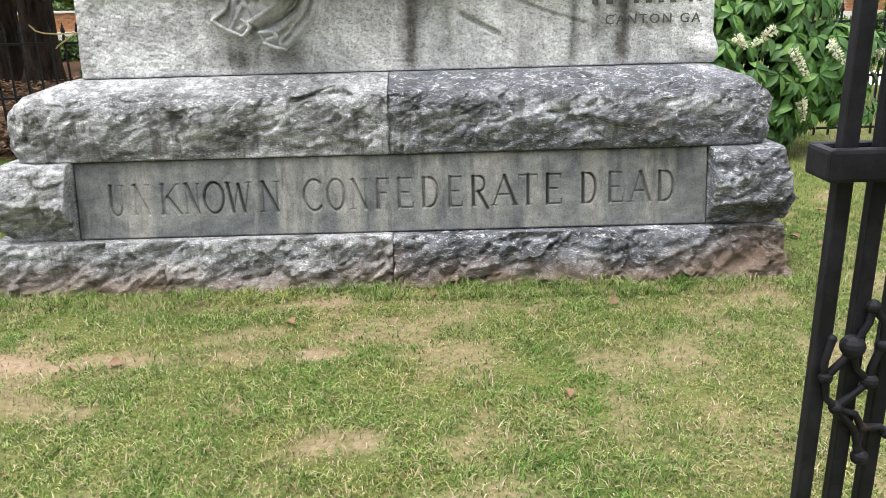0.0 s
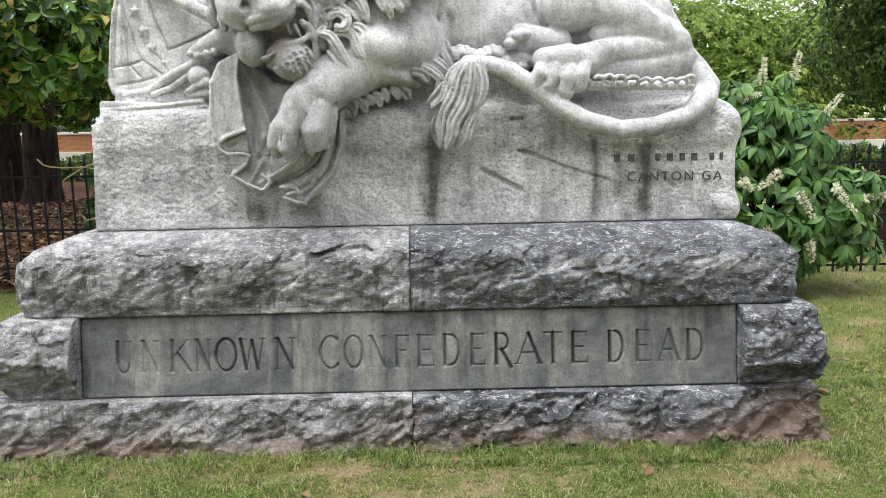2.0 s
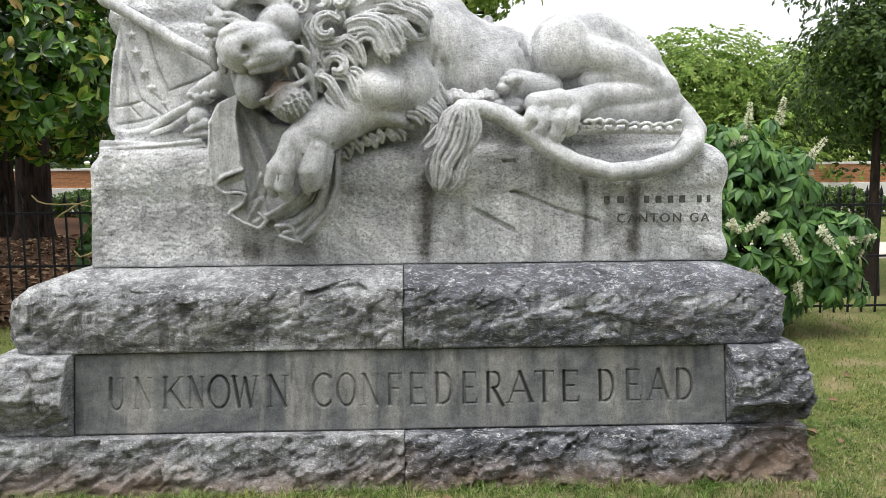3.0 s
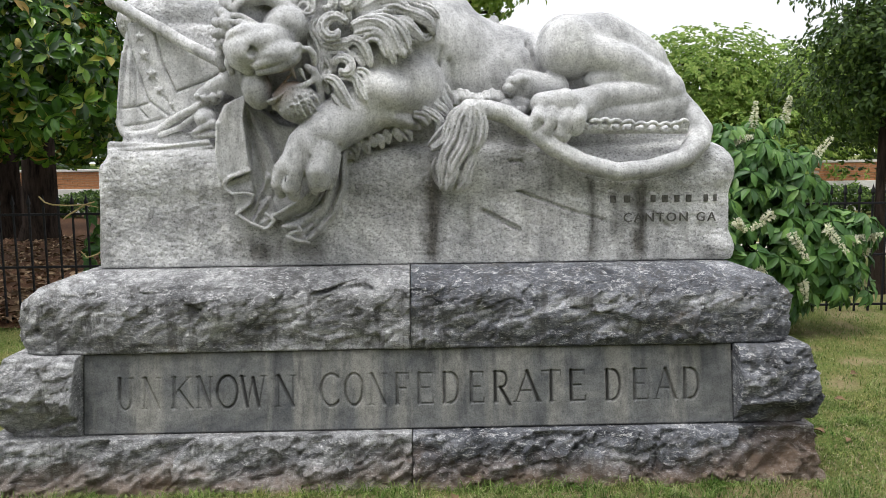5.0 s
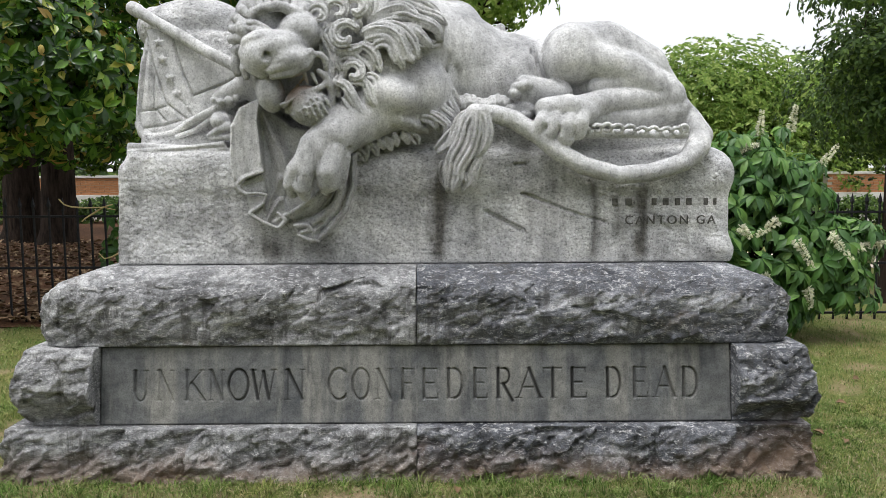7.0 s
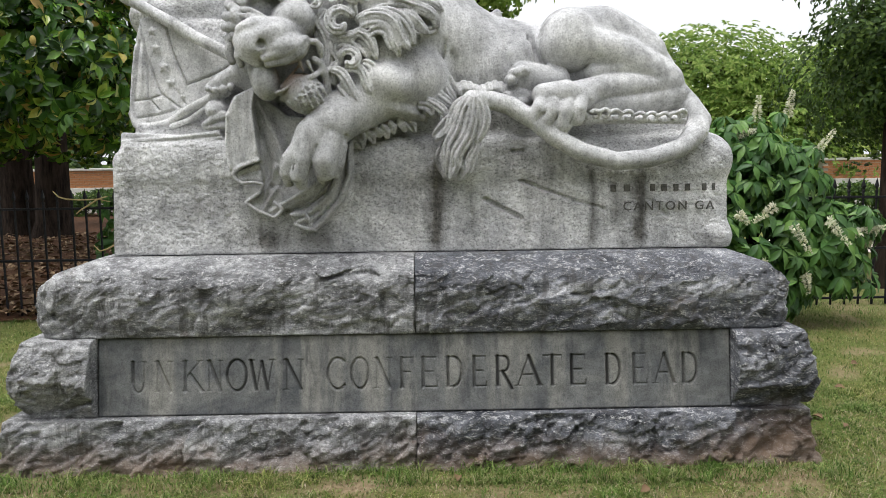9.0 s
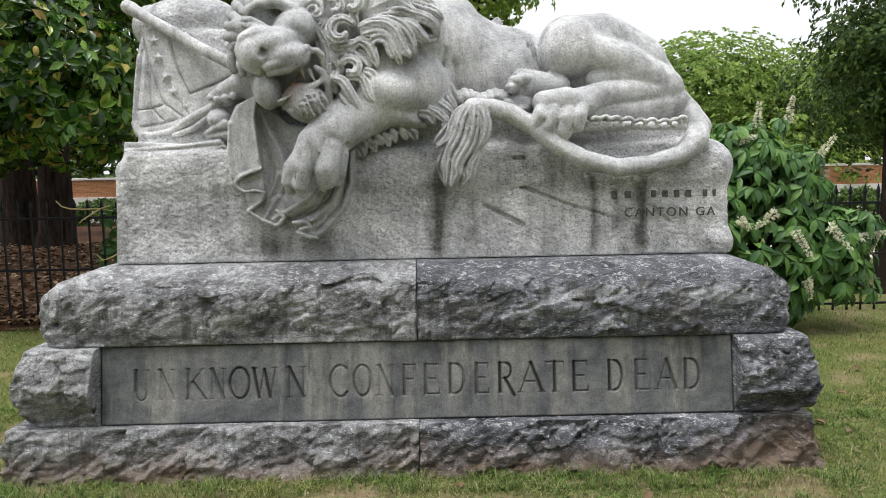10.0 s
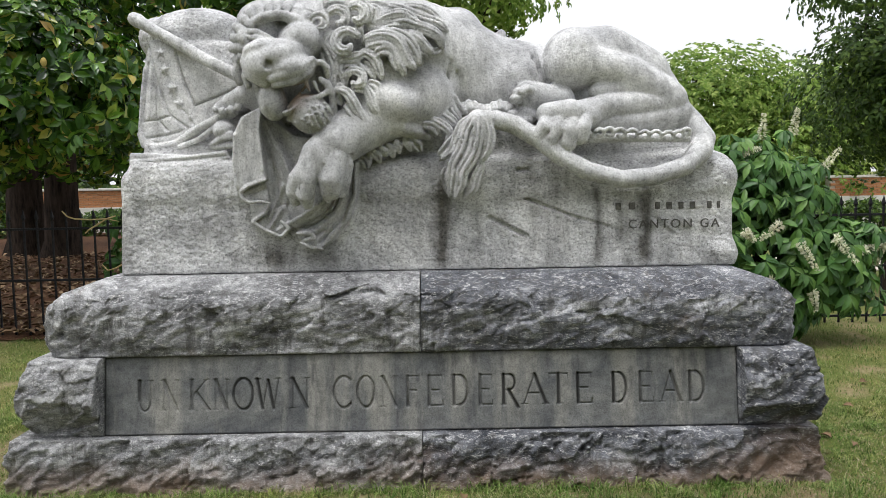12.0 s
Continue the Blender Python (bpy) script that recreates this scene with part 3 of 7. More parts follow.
def inscription_plate():
    """The dressed slab, leaning back a little, with the line UNKNOWN CONFEDERATE DEAD cut into its face."""
    step = 0.0042
    xs = np.arange(-PLATE_X, PLATE_X + 1e-6, step)
    zs = np.linspace(PLATE_Z0, PLATE_Z1, 101)
    X, Z = np.meshgrid(xs, zs, indexing="ij")
    cut = np.zeros_like(X)
    cap, base = 0.158, 0.408
    for ch, x, w in LINE:
        i0, i1 = np.searchsorted(xs, [x - 0.04, x + w + 0.04])
        px, pz = X[i0:i1], Z[i0:i1]
        for x0, y0, x1, y1, weight in letter_strokes(ch):
            ax, az, bx, bz = x + x0 * w, base + y0 * cap, x + x1 * w, base + y1 * cap
            dx, dz = bx - ax, bz - az
            t = np.clip(((px - ax) * dx + (pz - az) * dz) / (dx * dx + dz * dz + 1e-9), 0, 1)
            d = np.hypot(px - ax - t * dx, pz - az - t * dz)
            half = weight * cap * 0.5
            cut[i0:i1] = np.maximum(cut[i0:i1], np.clip((half - d) / half * 1.5, 0, 1) * min(0.02, half * 1.9))
    flat = np.stack([X.ravel(), np.zeros(X.size), Z.ravel()], 1)
    wear = np.clip(0.85 + 0.6 * fbm(flat * 3.1, 3, 77), 0.25, 1.15)
    edge = np.minimum.reduce([X.ravel() + PLATE_X, PLATE_X - X.ravel(), Z.ravel() - PLATE_Z0, PLATE_Z1 - Z.ravel()])
    y = 4.93 + (Z.ravel() - PLATE_Z0) * 0.155 + cut.ravel() * wear + 0.0016 * fbm(flat * 9, 3, 8) + 0.008 * np.clip(1 - edge / 0.006, 0, 1)
    v = np.stack([X.ravel(), y, Z.ravel()], 1)
    i = np.arange(X.size).reshape(X.shape)
    f = np.stack([i[:-1, :-1], i[1:, :-1], i[1:, 1:], i[:-1, 1:]], -1).reshape(-1, 4)
    # darker where the letters are cut, uneven along the line
    letter_dark = np.clip(cut.ravel() * 70, 0, 1) * np.clip(0.6 + 0.14 * np.clip(flat[:, 0] * 2, -1, 1) + 1.5 * fbm(flat * (4, 4, 2) + 9, 3, 91), 0, 0.85)
    # sides and back
    rim = np.concatenate([i[:, 0], i[-1, 1:], i[::-1, -1][1:], i[0, ::-1][1:-1]])
    back = v[rim].copy()
    back[:, 1] = 6.5
    n0 = len(v)
    v = np.concatenate([v, back])
    k = np.arange(len(rim))
    k2 = np.roll(k, -1)
    f = np.concatenate([f, np.stack([rim[k], n0 + k, n0 + k2, rim[k2]], 1)])
    me = mesh_of("inscription_plate", v, f)
    attr = me.attributes.new("letter_dark", "FLOAT", "POINT")
    attr.data.foreach_set("value", np.concatenate([letter_dark, np.zeros(len(rim))]).astype(np.float32))
    return me


part("inscription_plate", inscription_plate(), M_PANEL, pedestal, "smooth dressed slab with incised serif capitals")


# ---- statue: one solid, carved as a distance field and skinned ----
class Carving:
    def __init__(self, lo, hi, step):
        self.lo, self.step = np.array(lo), step
        self.axes = [np.arange(a, b, step) for a, b in zip(lo, hi)]
        self.f = np.full([len(a) for a in self.axes], 0.5, dtype=np.float32)
        self.kind = np.zeros(self.f.shape, dtype=np.uint8)

    def window(self, lo, hi):
        cut = tuple(slice(max(0, int((a - o) / self.step)), max(0, int((b - o) / self.step) + 2)) for a, b, o in zip(lo, hi, self.lo))
        return cut, np.meshgrid(*[a[c] for a, c in zip(self.axes, cut)], indexing="ij")

    def join(self, cut, d, k, kind):
        old = self.f[cut]
        h = np.clip(k - np.abs(old - d), 0, None) / k
        new_f = np.minimum(old, d) - h * h * k * 0.25
        self.kind[cut] = np.where(d < old, kind, self.kind[cut])
        self.f[cut] = new_f

    def ellipsoid(self, c, r, rot, k, kind):
        m = max(r) + k + 0.03
        cut, (X, Y, Z) = self.window([v - m for v in c], [v + m for v in c])
        a = radians(-rot)
        x, y, z = X - c[0], Y - c[1], Z - c[2]
        x, z = x * math.cos(a) - z * math.sin(a), x * math.sin(a) + z * math.cos(a)
        k0 = np.sqrt((x / r[0]) ** 2 + (y / r[1]) ** 2 + (z / r[2]) ** 2)
        k1 = np.sqrt((x / r[0] ** 2) ** 2 + (y / r[1] ** 2) ** 2 + (z / r[2] ** 2) ** 2) + 1e-6
        self.join(cut, k0 * (k0 - 1) / k1, k, kind)

    def slab(self, lo, hi, r, k, kind, rot, lean):
        c, h = (np.array(lo) + hi) / 2, (np.array(hi) - lo) / 2
        m = k + 0.05 + abs(math.sin(radians(rot))) * max(h)
        cut, (X, Y, Z) = self.window(np.array(lo) - m, np.array(hi) + m + (0, lean * 2 * h[2], 0))
        a = radians(-rot)
        x, z = X - c[0], Z - c[2]
        x, z = x * math.cos(a) - z * math.sin(a), x * math.sin(a) + z * math.cos(a)
        y = Y - c[1] - lean * (z + h[2])
        q = [np.abs(v) - w + r for v, w in zip((x, y, z), h)]
        d = np.sqrt(sum(np.maximum(v, 0) ** 2 for v in q)) + np.minimum(np.maximum.reduce(q), 0) - r
        self.join(cut, d, k, kind)

    def limb_field(self, pts, m):
        p = np.array(pts)
        big = p[:, 3].max() + m
        cut, (X, Y, Z) = self.window(p[:, :3].min(0) - big, p[:, :3].max(0) + big)
        best = np.full(X.shape, 9.0, dtype=np.float32)
        for a, b in zip(p, p[1:]):
            e = b[:3] - a[:3]
            t = np.clip(((X - a[0]) * e[0] + (Y - a[1]) * e[1] + (Z - a[2]) * e[2]) / (e @ e + 1e-9), 0, 1)
            d = np.sqrt((X - a[0] - t * e[0]) ** 2 + (Y - a[1] - t * e[1]) ** 2 + (Z - a[2] - t * e[2]) ** 2) - (a[3] + t * (b[3] - a[3]))
            best = np.minimum(best, d)
        return cut, best

    def limb(self, pts, k, kind):
        cut, d = self.limb_field(pts, k + 0.03)
        self.join(cut, d, k, kind)

    def cut(self, pts, k):
        cut, d = self.limb_field(pts, k + 0.03)
        old = self.f[cut]
        h = np.clip(k - np.abs(old + d), 0, None) / k
        self.f[cut] = np.maximum(old, -d) + h * h * k * 0.25

    def star(self, c, r):
        for i in range(5):
            a = radians(90 + 72 * i)
            self.limb([(c[0], c[1], c[2], r * 0.38), (c[0] + r * math.cos(a), c[1] + 0.004, c[2] + r * math.sin(a), 0.003)], 0.004, 1)

    def relief(self, outline, y, slope, tilt, ridges, r, k, back):
        """A sheet in low relief inside an outline of (x, z): its face lies at y, leaning by slope and tilt; ridges (line, width, height) swell
        it, or groove it where the height is negative."""
        o = np.array(outline)
        m = k + 0.03
        lo, hi = o.min(0), o.max(0)
        cut, (X, Y, Z) = self.window((lo[0] - m, y - 0.15, lo[1] - m), (hi[0] + m, back + m, hi[1] + m))
        x, z = X[:, 0, :], Z[:, 0, :]
        edge, inside = np.full(x.shape, 9.0), np.zeros(x.shape, dtype=bool)
        for a, b in zip(o, np.roll(o, -1, 0)):
            e = b - a
            t = np.clip(((x - a[0]) * e[0] + (z - a[1]) * e[1]) / (e @ e + 1e-9), 0, 1)
            edge = np.minimum(edge, np.hypot(x - a[0] - t * e[0], z - a[1] - t * e[1]))
            over = (a[1] > z) != (b[1] > z)
            inside ^= over & (x < a[0] + (z - a[1]) * e[0] / (e[1] if abs(e[1]) > 1e-9 else 1e-9))
        edge = np.where(inside, -edge, edge)
        face = y + slope * (z - o[:, 1].mean()) + tilt * (x - o[:, 0].mean())
        for line, width, height in ridges:
            best = np.full(x.shape, 9.0)
            for a, b in zip(np.array(line), np.array(line)[1:]):
                e = b - a
                t = np.clip(((x - a[0]) * e[0] + (z - a[1]) * e[1]) / (e @ e + 1e-9), 0, 1)
                best = np.minimum(best, np.hypot(x - a[0] - t * e[0], z - a[1] - t * e[1]))
            face = face - height * np.exp(-(best / width) ** 2)
        q1, q2 = (edge + r)[:, None, :] + 0 * Y, (face + r)[:, None, :] - Y
        d = np.hypot(np.maximum(q1, 0), np.maximum(q2, 0)) + np.minimum(np.maximum(q1, q2), 0) - r
        self.join(cut, np.maximum(d, Y - back), k, 1)

    def lock(self, pts, n, width):
        """A wavy lock of hair: a bent core with n raised strands running along it and tapering."""
        q = []
        for i in range(len(pts) - 1):
            a, b, c, d = (np.array(pts[max(0, min(len(pts) - 1, j))]) for j in (i - 1, i, i + 1, i + 2))
            for t in (0, 0.33, 0.66):
                q.append(0.5 * (2 * b + (c - a) * t + (2 * a - 5 * b + 4 * c - d) * t * t + (3 * b - a - 3 * c + d) * t ** 3))
        q.append(np.array(pts[-1]))
        q = np.array(q)
        d = np.gradient(q, axis=0)
        d /= np.linalg.norm(d, axis=1)[:, None] + 1e-9
        side = np.stack([d[:, 2], np.zeros(len(q)), -d[:, 0]], 1)
        u = np.linspace(0, 1, len(q))
        fat = np.sin(np.pi * (0.15 + 0.78 * u)) ** 0.6
        thick = width * fat
        self.limb(np.concatenate([q + (0, 0.004, 0), (thick * 0.74)[:, None]], 1).tolist(), 0.004, 1)
        # strands standing out along the lock
        for j in range(n):
            o = (j - (n - 1) / 2) / max(1, n - 1) * 1.5 if n > 1 else 0.0
            lift = 0.78 * math.sqrt(max(0.0, 1 - (o * 0.9) ** 2)) + 0.10 * (j % 2)
            g = q + side * (o * thick)[:, None] - np.stack([0 * u, lift * thick, 0 * u], 1)
            self.limb(np.concatenate([g, (thick * 0.95 / n + 0.001)[:, None]], 1).tolist(), 0.002, 1)

    def skin(self):
        """Surface nets: a vertex in every cell that the surface crosses, a quad across every edge that it cuts."""
        f = self.f
        inside = f < 0
        n = np.array(f.shape) - 1
        corner = [(i, j, k) for i in (0, 1) for j in (0, 1) for k in (0, 1)]
        def at_corner(arr, c):
            return arr[c[0]:c[0] + n[0], c[1]:c[1] + n[1], c[2]:c[2] + n[2]]
        count = sum(at_corner(inside, c).astype(np.int8) for c in corner)
        cells = np.argwhere((count > 0) & (count < 8))
        index = np.full(n, -1, dtype=np.int64)
        index[tuple(cells.T)] = np.arange(len(cells))
        val = {c: f[tuple((cells + c).T)] for c in corner}
        total, hits = np.zeros((len(cells), 3)), np.zeros(len(cells))
        for a in corner:
            for axis in range(3):
                if a[axis] == 0:
                    b = tuple(1 if i == axis else v for i, v in enumerate(a))
                    cross = (val[a] < 0) != (val[b] < 0)
                    t = np.where(cross, val[a] / (val[a] - val[b] + 1e-12), 0)
                    p = np.array(a) + t[:, None] * (np.array(b) - np.array(a))
                    total += p * cross[:, None]
                    hits += cross
        verts = self.lo + self.step * (cells + total / hits[:, None])
        quads = []
        for axis in range(3):
            u, w = (axis + 1) % 3, (axis + 2) % 3
            sl0, sl1 = [slice(None)] * 3, [slice(None)] * 3
            sl0[axis], sl1[axis] = slice(0, -1), slice(1, None)
            a, b = inside[tuple(sl0)], inside[tuple(sl1)]
            for flip in (False, True):
                e = np.argwhere((a & ~b) if not flip else (b & ~a))
                e = e[(e[:, u] > 0) & (e[:, w] > 0) & (e[:, u] < n[u]) & (e[:, w] < n[w])]
                du, dw = np.eye(3, dtype=int)[u], np.eye(3, dtype=int)[w]
                q = np.stack([index[tuple((e - o).T)] for o in (du * 0, du, du + dw, dw)], 1)
                quads.append(q if not flip else q[:, ::-1])
        quads = np.concatenate(quads)
        return verts, quads[(quads >= 0).all(1)], self.kind[tuple(cells.T)]


RUNOFF = [(-0.27, 0.05, 1.6, 1.12, 0.3), (-0.05, 0.16, 1.6, 1.12, 0.25), (0.12, 0.06, 1.75, 1.12, 0.95), (1.02, 0.035, 1.66, 1.12, 0.8), (1.29, 0.05, 1.62, 1.12, 0.9), (1.15, 0.04, 1.62, 1.25, 0.55),
          (-0.86, 0.12, 1.34, 1.12, 0.85), (-0.55, 0.12, 1.32, 1.12, 0.6), (0.33, 0.04, 1.55, 1.12, 0.55), (1.66, 0.10, 1.25, 1.12, 0.7), (-1.70, 0.05, 1.6, 1.12, 0.6), (0.62, 0.4, 1.70, 1.50, 0.35),
          (-1.25, 0.25, 1.50, 1.30, 0.35), (0.1, 1.7, 1.20, 1.12, 0.65), (1.55, 0.03, 1.62, 1.12, 0.5), (0.62, 0.05, 1.9, 1.5, 0.5)]


def lion_statue():
    s = Carving((-1.90, 4.84, 1.09), (1.95, 6.44, 2.80), 0.0072)
    # the block that the lion lies on
    s.slab((-1.721, 5.235, 1.086), (1.805, 6.4, 1.697), 0.05, 0.04, 0, 0, 0.1)
    s.slab((-1.672, 5.27, 1.522), (1.733, 6.35, 1.769), 0.06, 0.06, 0, 0, 0.1)
    s.slab((-1.0, 5.36, 1.618), (1.615, 6.3, 1.969), 0.06, 0.06, 0, 0, 0.1)
    s.ellipsoid((1.744, 5.600, 1.616), (0.154, 0.350, 0.171), 0, 0.06, 0)
    s.ellipsoid((1.739, 5.330, 1.177), (0.103, 0.120, 0.097), 0, 0.04, 0)
    s.cut([(0.319, 5.255, 1.510, 0.0127), (0.324, 5.255, 1.327, 0.0127)], 0.004)
    s.cut([(0.405, 5.278, 1.410, 0.0165), (0.611, 5.266, 1.298, 0.0165)], 0.003)
    s.cut([(0.604, 5.285, 1.517, 0.013), (0.736, 5.280, 1.461, 0.013), (0.904, 5.272, 1.398, 0.011), (1.092, 5.266, 1.345, 0.010)], 0.003)
    s.cut([(0.562, 5.290, 1.676, 0.0128), (0.626, 5.290, 1.676, 0.0128)], 0.004)
    s.cut([(1.348, 5.262, 1.391, 0.0143), (1.447, 5.262, 1.306, 0.0143)], 0.004)
    s.cut([(-1.680, 5.215, 1.491, 0.0221), (-1.363, 5.215, 1.488, 0.0221), (-0.980, 5.215, 1.564, 0.0221)], 0.03)
    # body and haunch
    s.limb([(-0.102, 5.580, 2.369, 0.3585), (0.149, 5.640, 2.309, 0.3388), (0.407, 5.680, 2.218, 0.2929), (0.738, 5.700, 2.170, 0.2731)], 0.05, 1)
    s.ellipsoid((0.501, 5.550, 2.162), (0.373, 0.200, 0.197), 8, 0.04, 1)
    s.ellipsoid((0.238, 5.720, 2.523), (0.158, 0.200, 0.158), 20, 0.05, 1)
    s.ellipsoid((0.507, 5.620, 2.496), (0.031, 0.030, 0.034), 0, 0.015, 1)
    s.limb([(0.930, 5.550, 2.336, 0.1832), (1.112, 5.550, 2.322, 0.2036), (1.332, 5.580, 2.218, 0.1912), (1.500, 5.600, 2.092, 0.1234)], 0.03, 1)
    s.ellipsoid((0.916, 5.420, 2.311), (0.165, 0.160, 0.178), 0, 0.02, 1)
    s.limb([(0.834, 5.420, 2.337, 0.0990), (1.136, 5.380, 2.240, 0.0981), (1.475, 5.420, 2.076, 0.0990)], 0.04, 1)
    s.limb([(1.447, 5.420, 2.140, 0.0726), (1.230, 5.360, 2.155, 0.0619), (1.035, 5.350, 2.117, 0.0487)], 0.01, 1)
    s.limb([(1.492, 5.420, 2.050, 0.0891), (1.126, 5.320, 2.038, 0.0710), (0.874, 5.250, 1.972, 0.0858)], 0.01, 1)
    s.limb([(1.526, 5.420, 1.994, 0.0858), (1.263, 5.350, 1.950, 0.0650), (1.011, 5.300, 1.930, 0.0482)], 0.01, 1)
    s.cut([(0.968, 5.250, 2.077, 0.0111), (1.171, 5.240, 2.093, 0.0111), (1.412, 5.290, 2.070, 0.0112)], 0.008)
    s.cut([(0.976, 5.200, 1.967, 0.0094), (1.163, 5.200, 1.972, 0.0094), (1.428, 5.250, 1.961, 0.0095)], 0.008)
    s.cut([(0.737, 5.400, 2.399, 0.0230), (0.718, 5.400, 2.256, 0.0230), (0.770, 5.350, 2.123, 0.0227)], 0.01)
    s.limb([(0.633, 5.360, 2.103, 0.0846), (0.830, 5.380, 2.084, 0.0785)], 0.01, 1)
    s.ellipsoid((0.590, 5.290, 2.115), (0.051, 0.050, 0.032), 0, 0.006, 1)
    s.ellipsoid((0.559, 5.290, 2.078), (0.038, 0.050, 0.032), 0, 0.006, 1)
    s.ellipsoid((0.625, 5.290, 2.127), (0.045, 0.050, 0.032), 0, 0.006, 1)
    s.ellipsoid((0.609, 5.350, 1.988), (0.084, 0.070, 0.055), 0, 0.01, 1)
    s.ellipsoid((0.540, 5.290, 1.990), (0.035, 0.035, 0.029), 0, 0.005, 1)
    s.ellipsoid((0.572, 5.290, 1.958), (0.035, 0.035, 0.029), 0, 0.005, 1)
    s.ellipsoid((0.623, 5.290, 1.955), (0.035, 0.035, 0.029), 0, 0.005, 1)
    s.ellipsoid((0.859, 5.250, 1.966), (0.146, 0.110, 0.089), -10, 0.012, 1)
    s.limb([(0.728, 5.220, 1.986, 0.0631), (0.851, 5.200, 1.993, 0.0754), (0.968, 5.240, 1.970, 0.0634)], 0.012, 1)
    s.limb([(0.718, 5.190, 1.950, 0.0407), (0.698, 5.150, 1.911, 0.0404), (0.677, 5.160, 1.875, 0.0404)], 0.006, 1)
    s.limb([(0.787, 5.190, 1.956, 0.0501), (0.766, 5.150, 1.898, 0.0497), (0.746, 5.160, 1.844, 0.0498)], 0.006, 1)
    s.limb([(0.862, 5.190, 1.955, 0.0564), (0.843, 5.150, 1.889, 0.0559), (0.827, 5.160, 1.825, 0.0560)], 0.006, 1)
    s.limb([(0.930, 5.190, 1.955, 0.0470), (0.914, 5.150, 1.903, 0.0466), (0.901, 5.160, 1.855, 0.0467)], 0.006, 1)
    s.cut([(0.745, 5.130, 1.897, 0.0068), (0.694, 5.120, 1.843, 0.0068)], 0.004)
    s.cut([(0.812, 5.130, 1.891, 0.0068), (0.771, 5.120, 1.818, 0.0068)], 0.004)
    s.cut([(0.883, 5.130, 1.896, 0.0068), (0.858, 5.120, 1.823, 0.0068)], 0.004)
    s.cut([(0.961, 5.200, 1.859, 0.0283), (1.229, 5.200, 1.779, 0.0283), (1.527, 5.200, 1.823, 0.0283)], 0.03)
    s.cut([(0.230, 5.330, 2.235, 0.0129), (0.255, 5.340, 2.110, 0.0130)], 0.03)
    s.cut([(0.342, 5.330, 2.228, 0.0129), (0.377, 5.340, 2.078, 0.0130)], 0.03)
    s.cut([(0.447, 5.330, 2.208, 0.0129), (0.486, 5.340, 2.061, 0.0130)], 0.03)
    s.cut([(0.549, 5.330, 2.195, 0.0129), (0.583, 5.340, 2.076, 0.0130)], 0.03)
    s.cut([(-0.258, 5.030, 1.892, 0.0091), (-0.108, 5.060, 1.996, 0.0091), (0.041, 5.120, 2.024, 0.0092)], 0.02)
    s.ellipsoid((0.797, 5.620, 2.083), (0.207, 0.220, 0.138), 0, 0.03, 1)
    s.ellipsoid((1.087, 5.620, 2.131), (0.310, 0.240, 0.155), 0, 0.02, 1)
    # tail and its tuft
    s.limb([(1.515, 5.500, 2.066, 0.0554), (1.610, 5.400, 1.944, 0.0542), (1.658, 5.330, 1.843, 0.0534), (1.624, 5.270, 1.771, 0.0526), (1.499, 5.200, 1.683, 0.0518), (1.316, 5.160, 1.629, 0.0513), (1.126, 5.150, 1.615, 0.0512), (0.939, 5.150, 1.666, 0.0512), (0.799, 5.160, 1.745, 0.0513), (0.677, 5.180, 1.845, 0.0516), (0.538, 5.200, 1.931, 0.0518), (0.438, 5.200, 1.960, 0.0518)], 0.01, 1)
    s.limb([(1.551, 5.450, 2.006, 0.0564), (1.652, 5.360, 1.838, 0.0553), (1.573, 5.270, 1.740, 0.0542)], 0.03, 1)
    # flag with its staff on the standing stone
    s.slab((-1.60, 5.56, 1.825), (-1.018, 6.1, 2.50), 0.04, 0.02, 0, -1.5, 0.12)
    s.slab((-1.64, 5.47, 1.755), (-1.0, 6.1, 1.87), 0.02, 0.02, 0, -1.5, 0.05)
    s.ellipsoid((-1.415, 5.85, 2.578), (0.311, 0.22, 0.146), 5, 0.05, 0)
    s.ellipsoid((-1.652, 5.86, 2.548), (0.110, 0.14, 0.132), 0, 0.03, 0)
    s.relief([(-1.613, 2.498), (-1.64, 2.376), (-1.665, 2.161), (-1.681, 1.977), (-1.673, 1.886), (-1.613, 1.851), (-1.453, 1.862), (-1.331, 1.921), (-1.209, 2.003), (-1.019, 2.083), (-0.997, 2.216), (-1.046, 2.257), (-1.309, 2.404), (-1.523, 2.503)], 5.54, 0.12, 0.0, [([(-1.615, 2.459), (-1.569, 2.259), (-1.501, 2.058)], 0.0055, -0.02), ([(-1.455, 2.443), (-1.41, 2.257), (-1.34, 2.099)], 0.0055, -0.024), ([(-1.34, 2.099), (-1.22, 2.143), (-1.082, 2.198)], 0.0055, -0.022), ([(-1.643, 2.327), (-1.66, 2.127), (-1.671, 1.91)], 0.0103, 0.02), ([(-1.614, 2.359), (-1.633, 2.194), (-1.649, 2.01)], 0.0062, -0.014), ([(-1.595, 2.326), (-1.61, 2.043)], 0.0103, 0.012), ([(-1.57, 2.226), (-1.567, 2.032)], 0.0055, -0.016), ([(-1.649, 2.007), (-1.571, 2.015), (-1.495, 2.038)], 0.0055, -0.018), ([(-1.564, 2.019), (-1.5, 1.95)], 0.0055, -0.014), ([(-1.495, 2.051), (-1.38, 1.962)], 0.0055, -0.016), ([(-1.409, 2.073), (-1.345, 1.981)], 0.0055, -0.012), ([(-1.631, 1.906), (-1.501, 1.924), (-1.415, 1.949)], 0.0069, -0.014)], 0.02, 0.008, 5.8)
    s.star((-1.529, 5.535, 2.41), 0.0377)
    s.star((-1.51, 5.535, 2.314), 0.0377)
    s.star((-1.472, 5.535, 2.204), 0.0377)
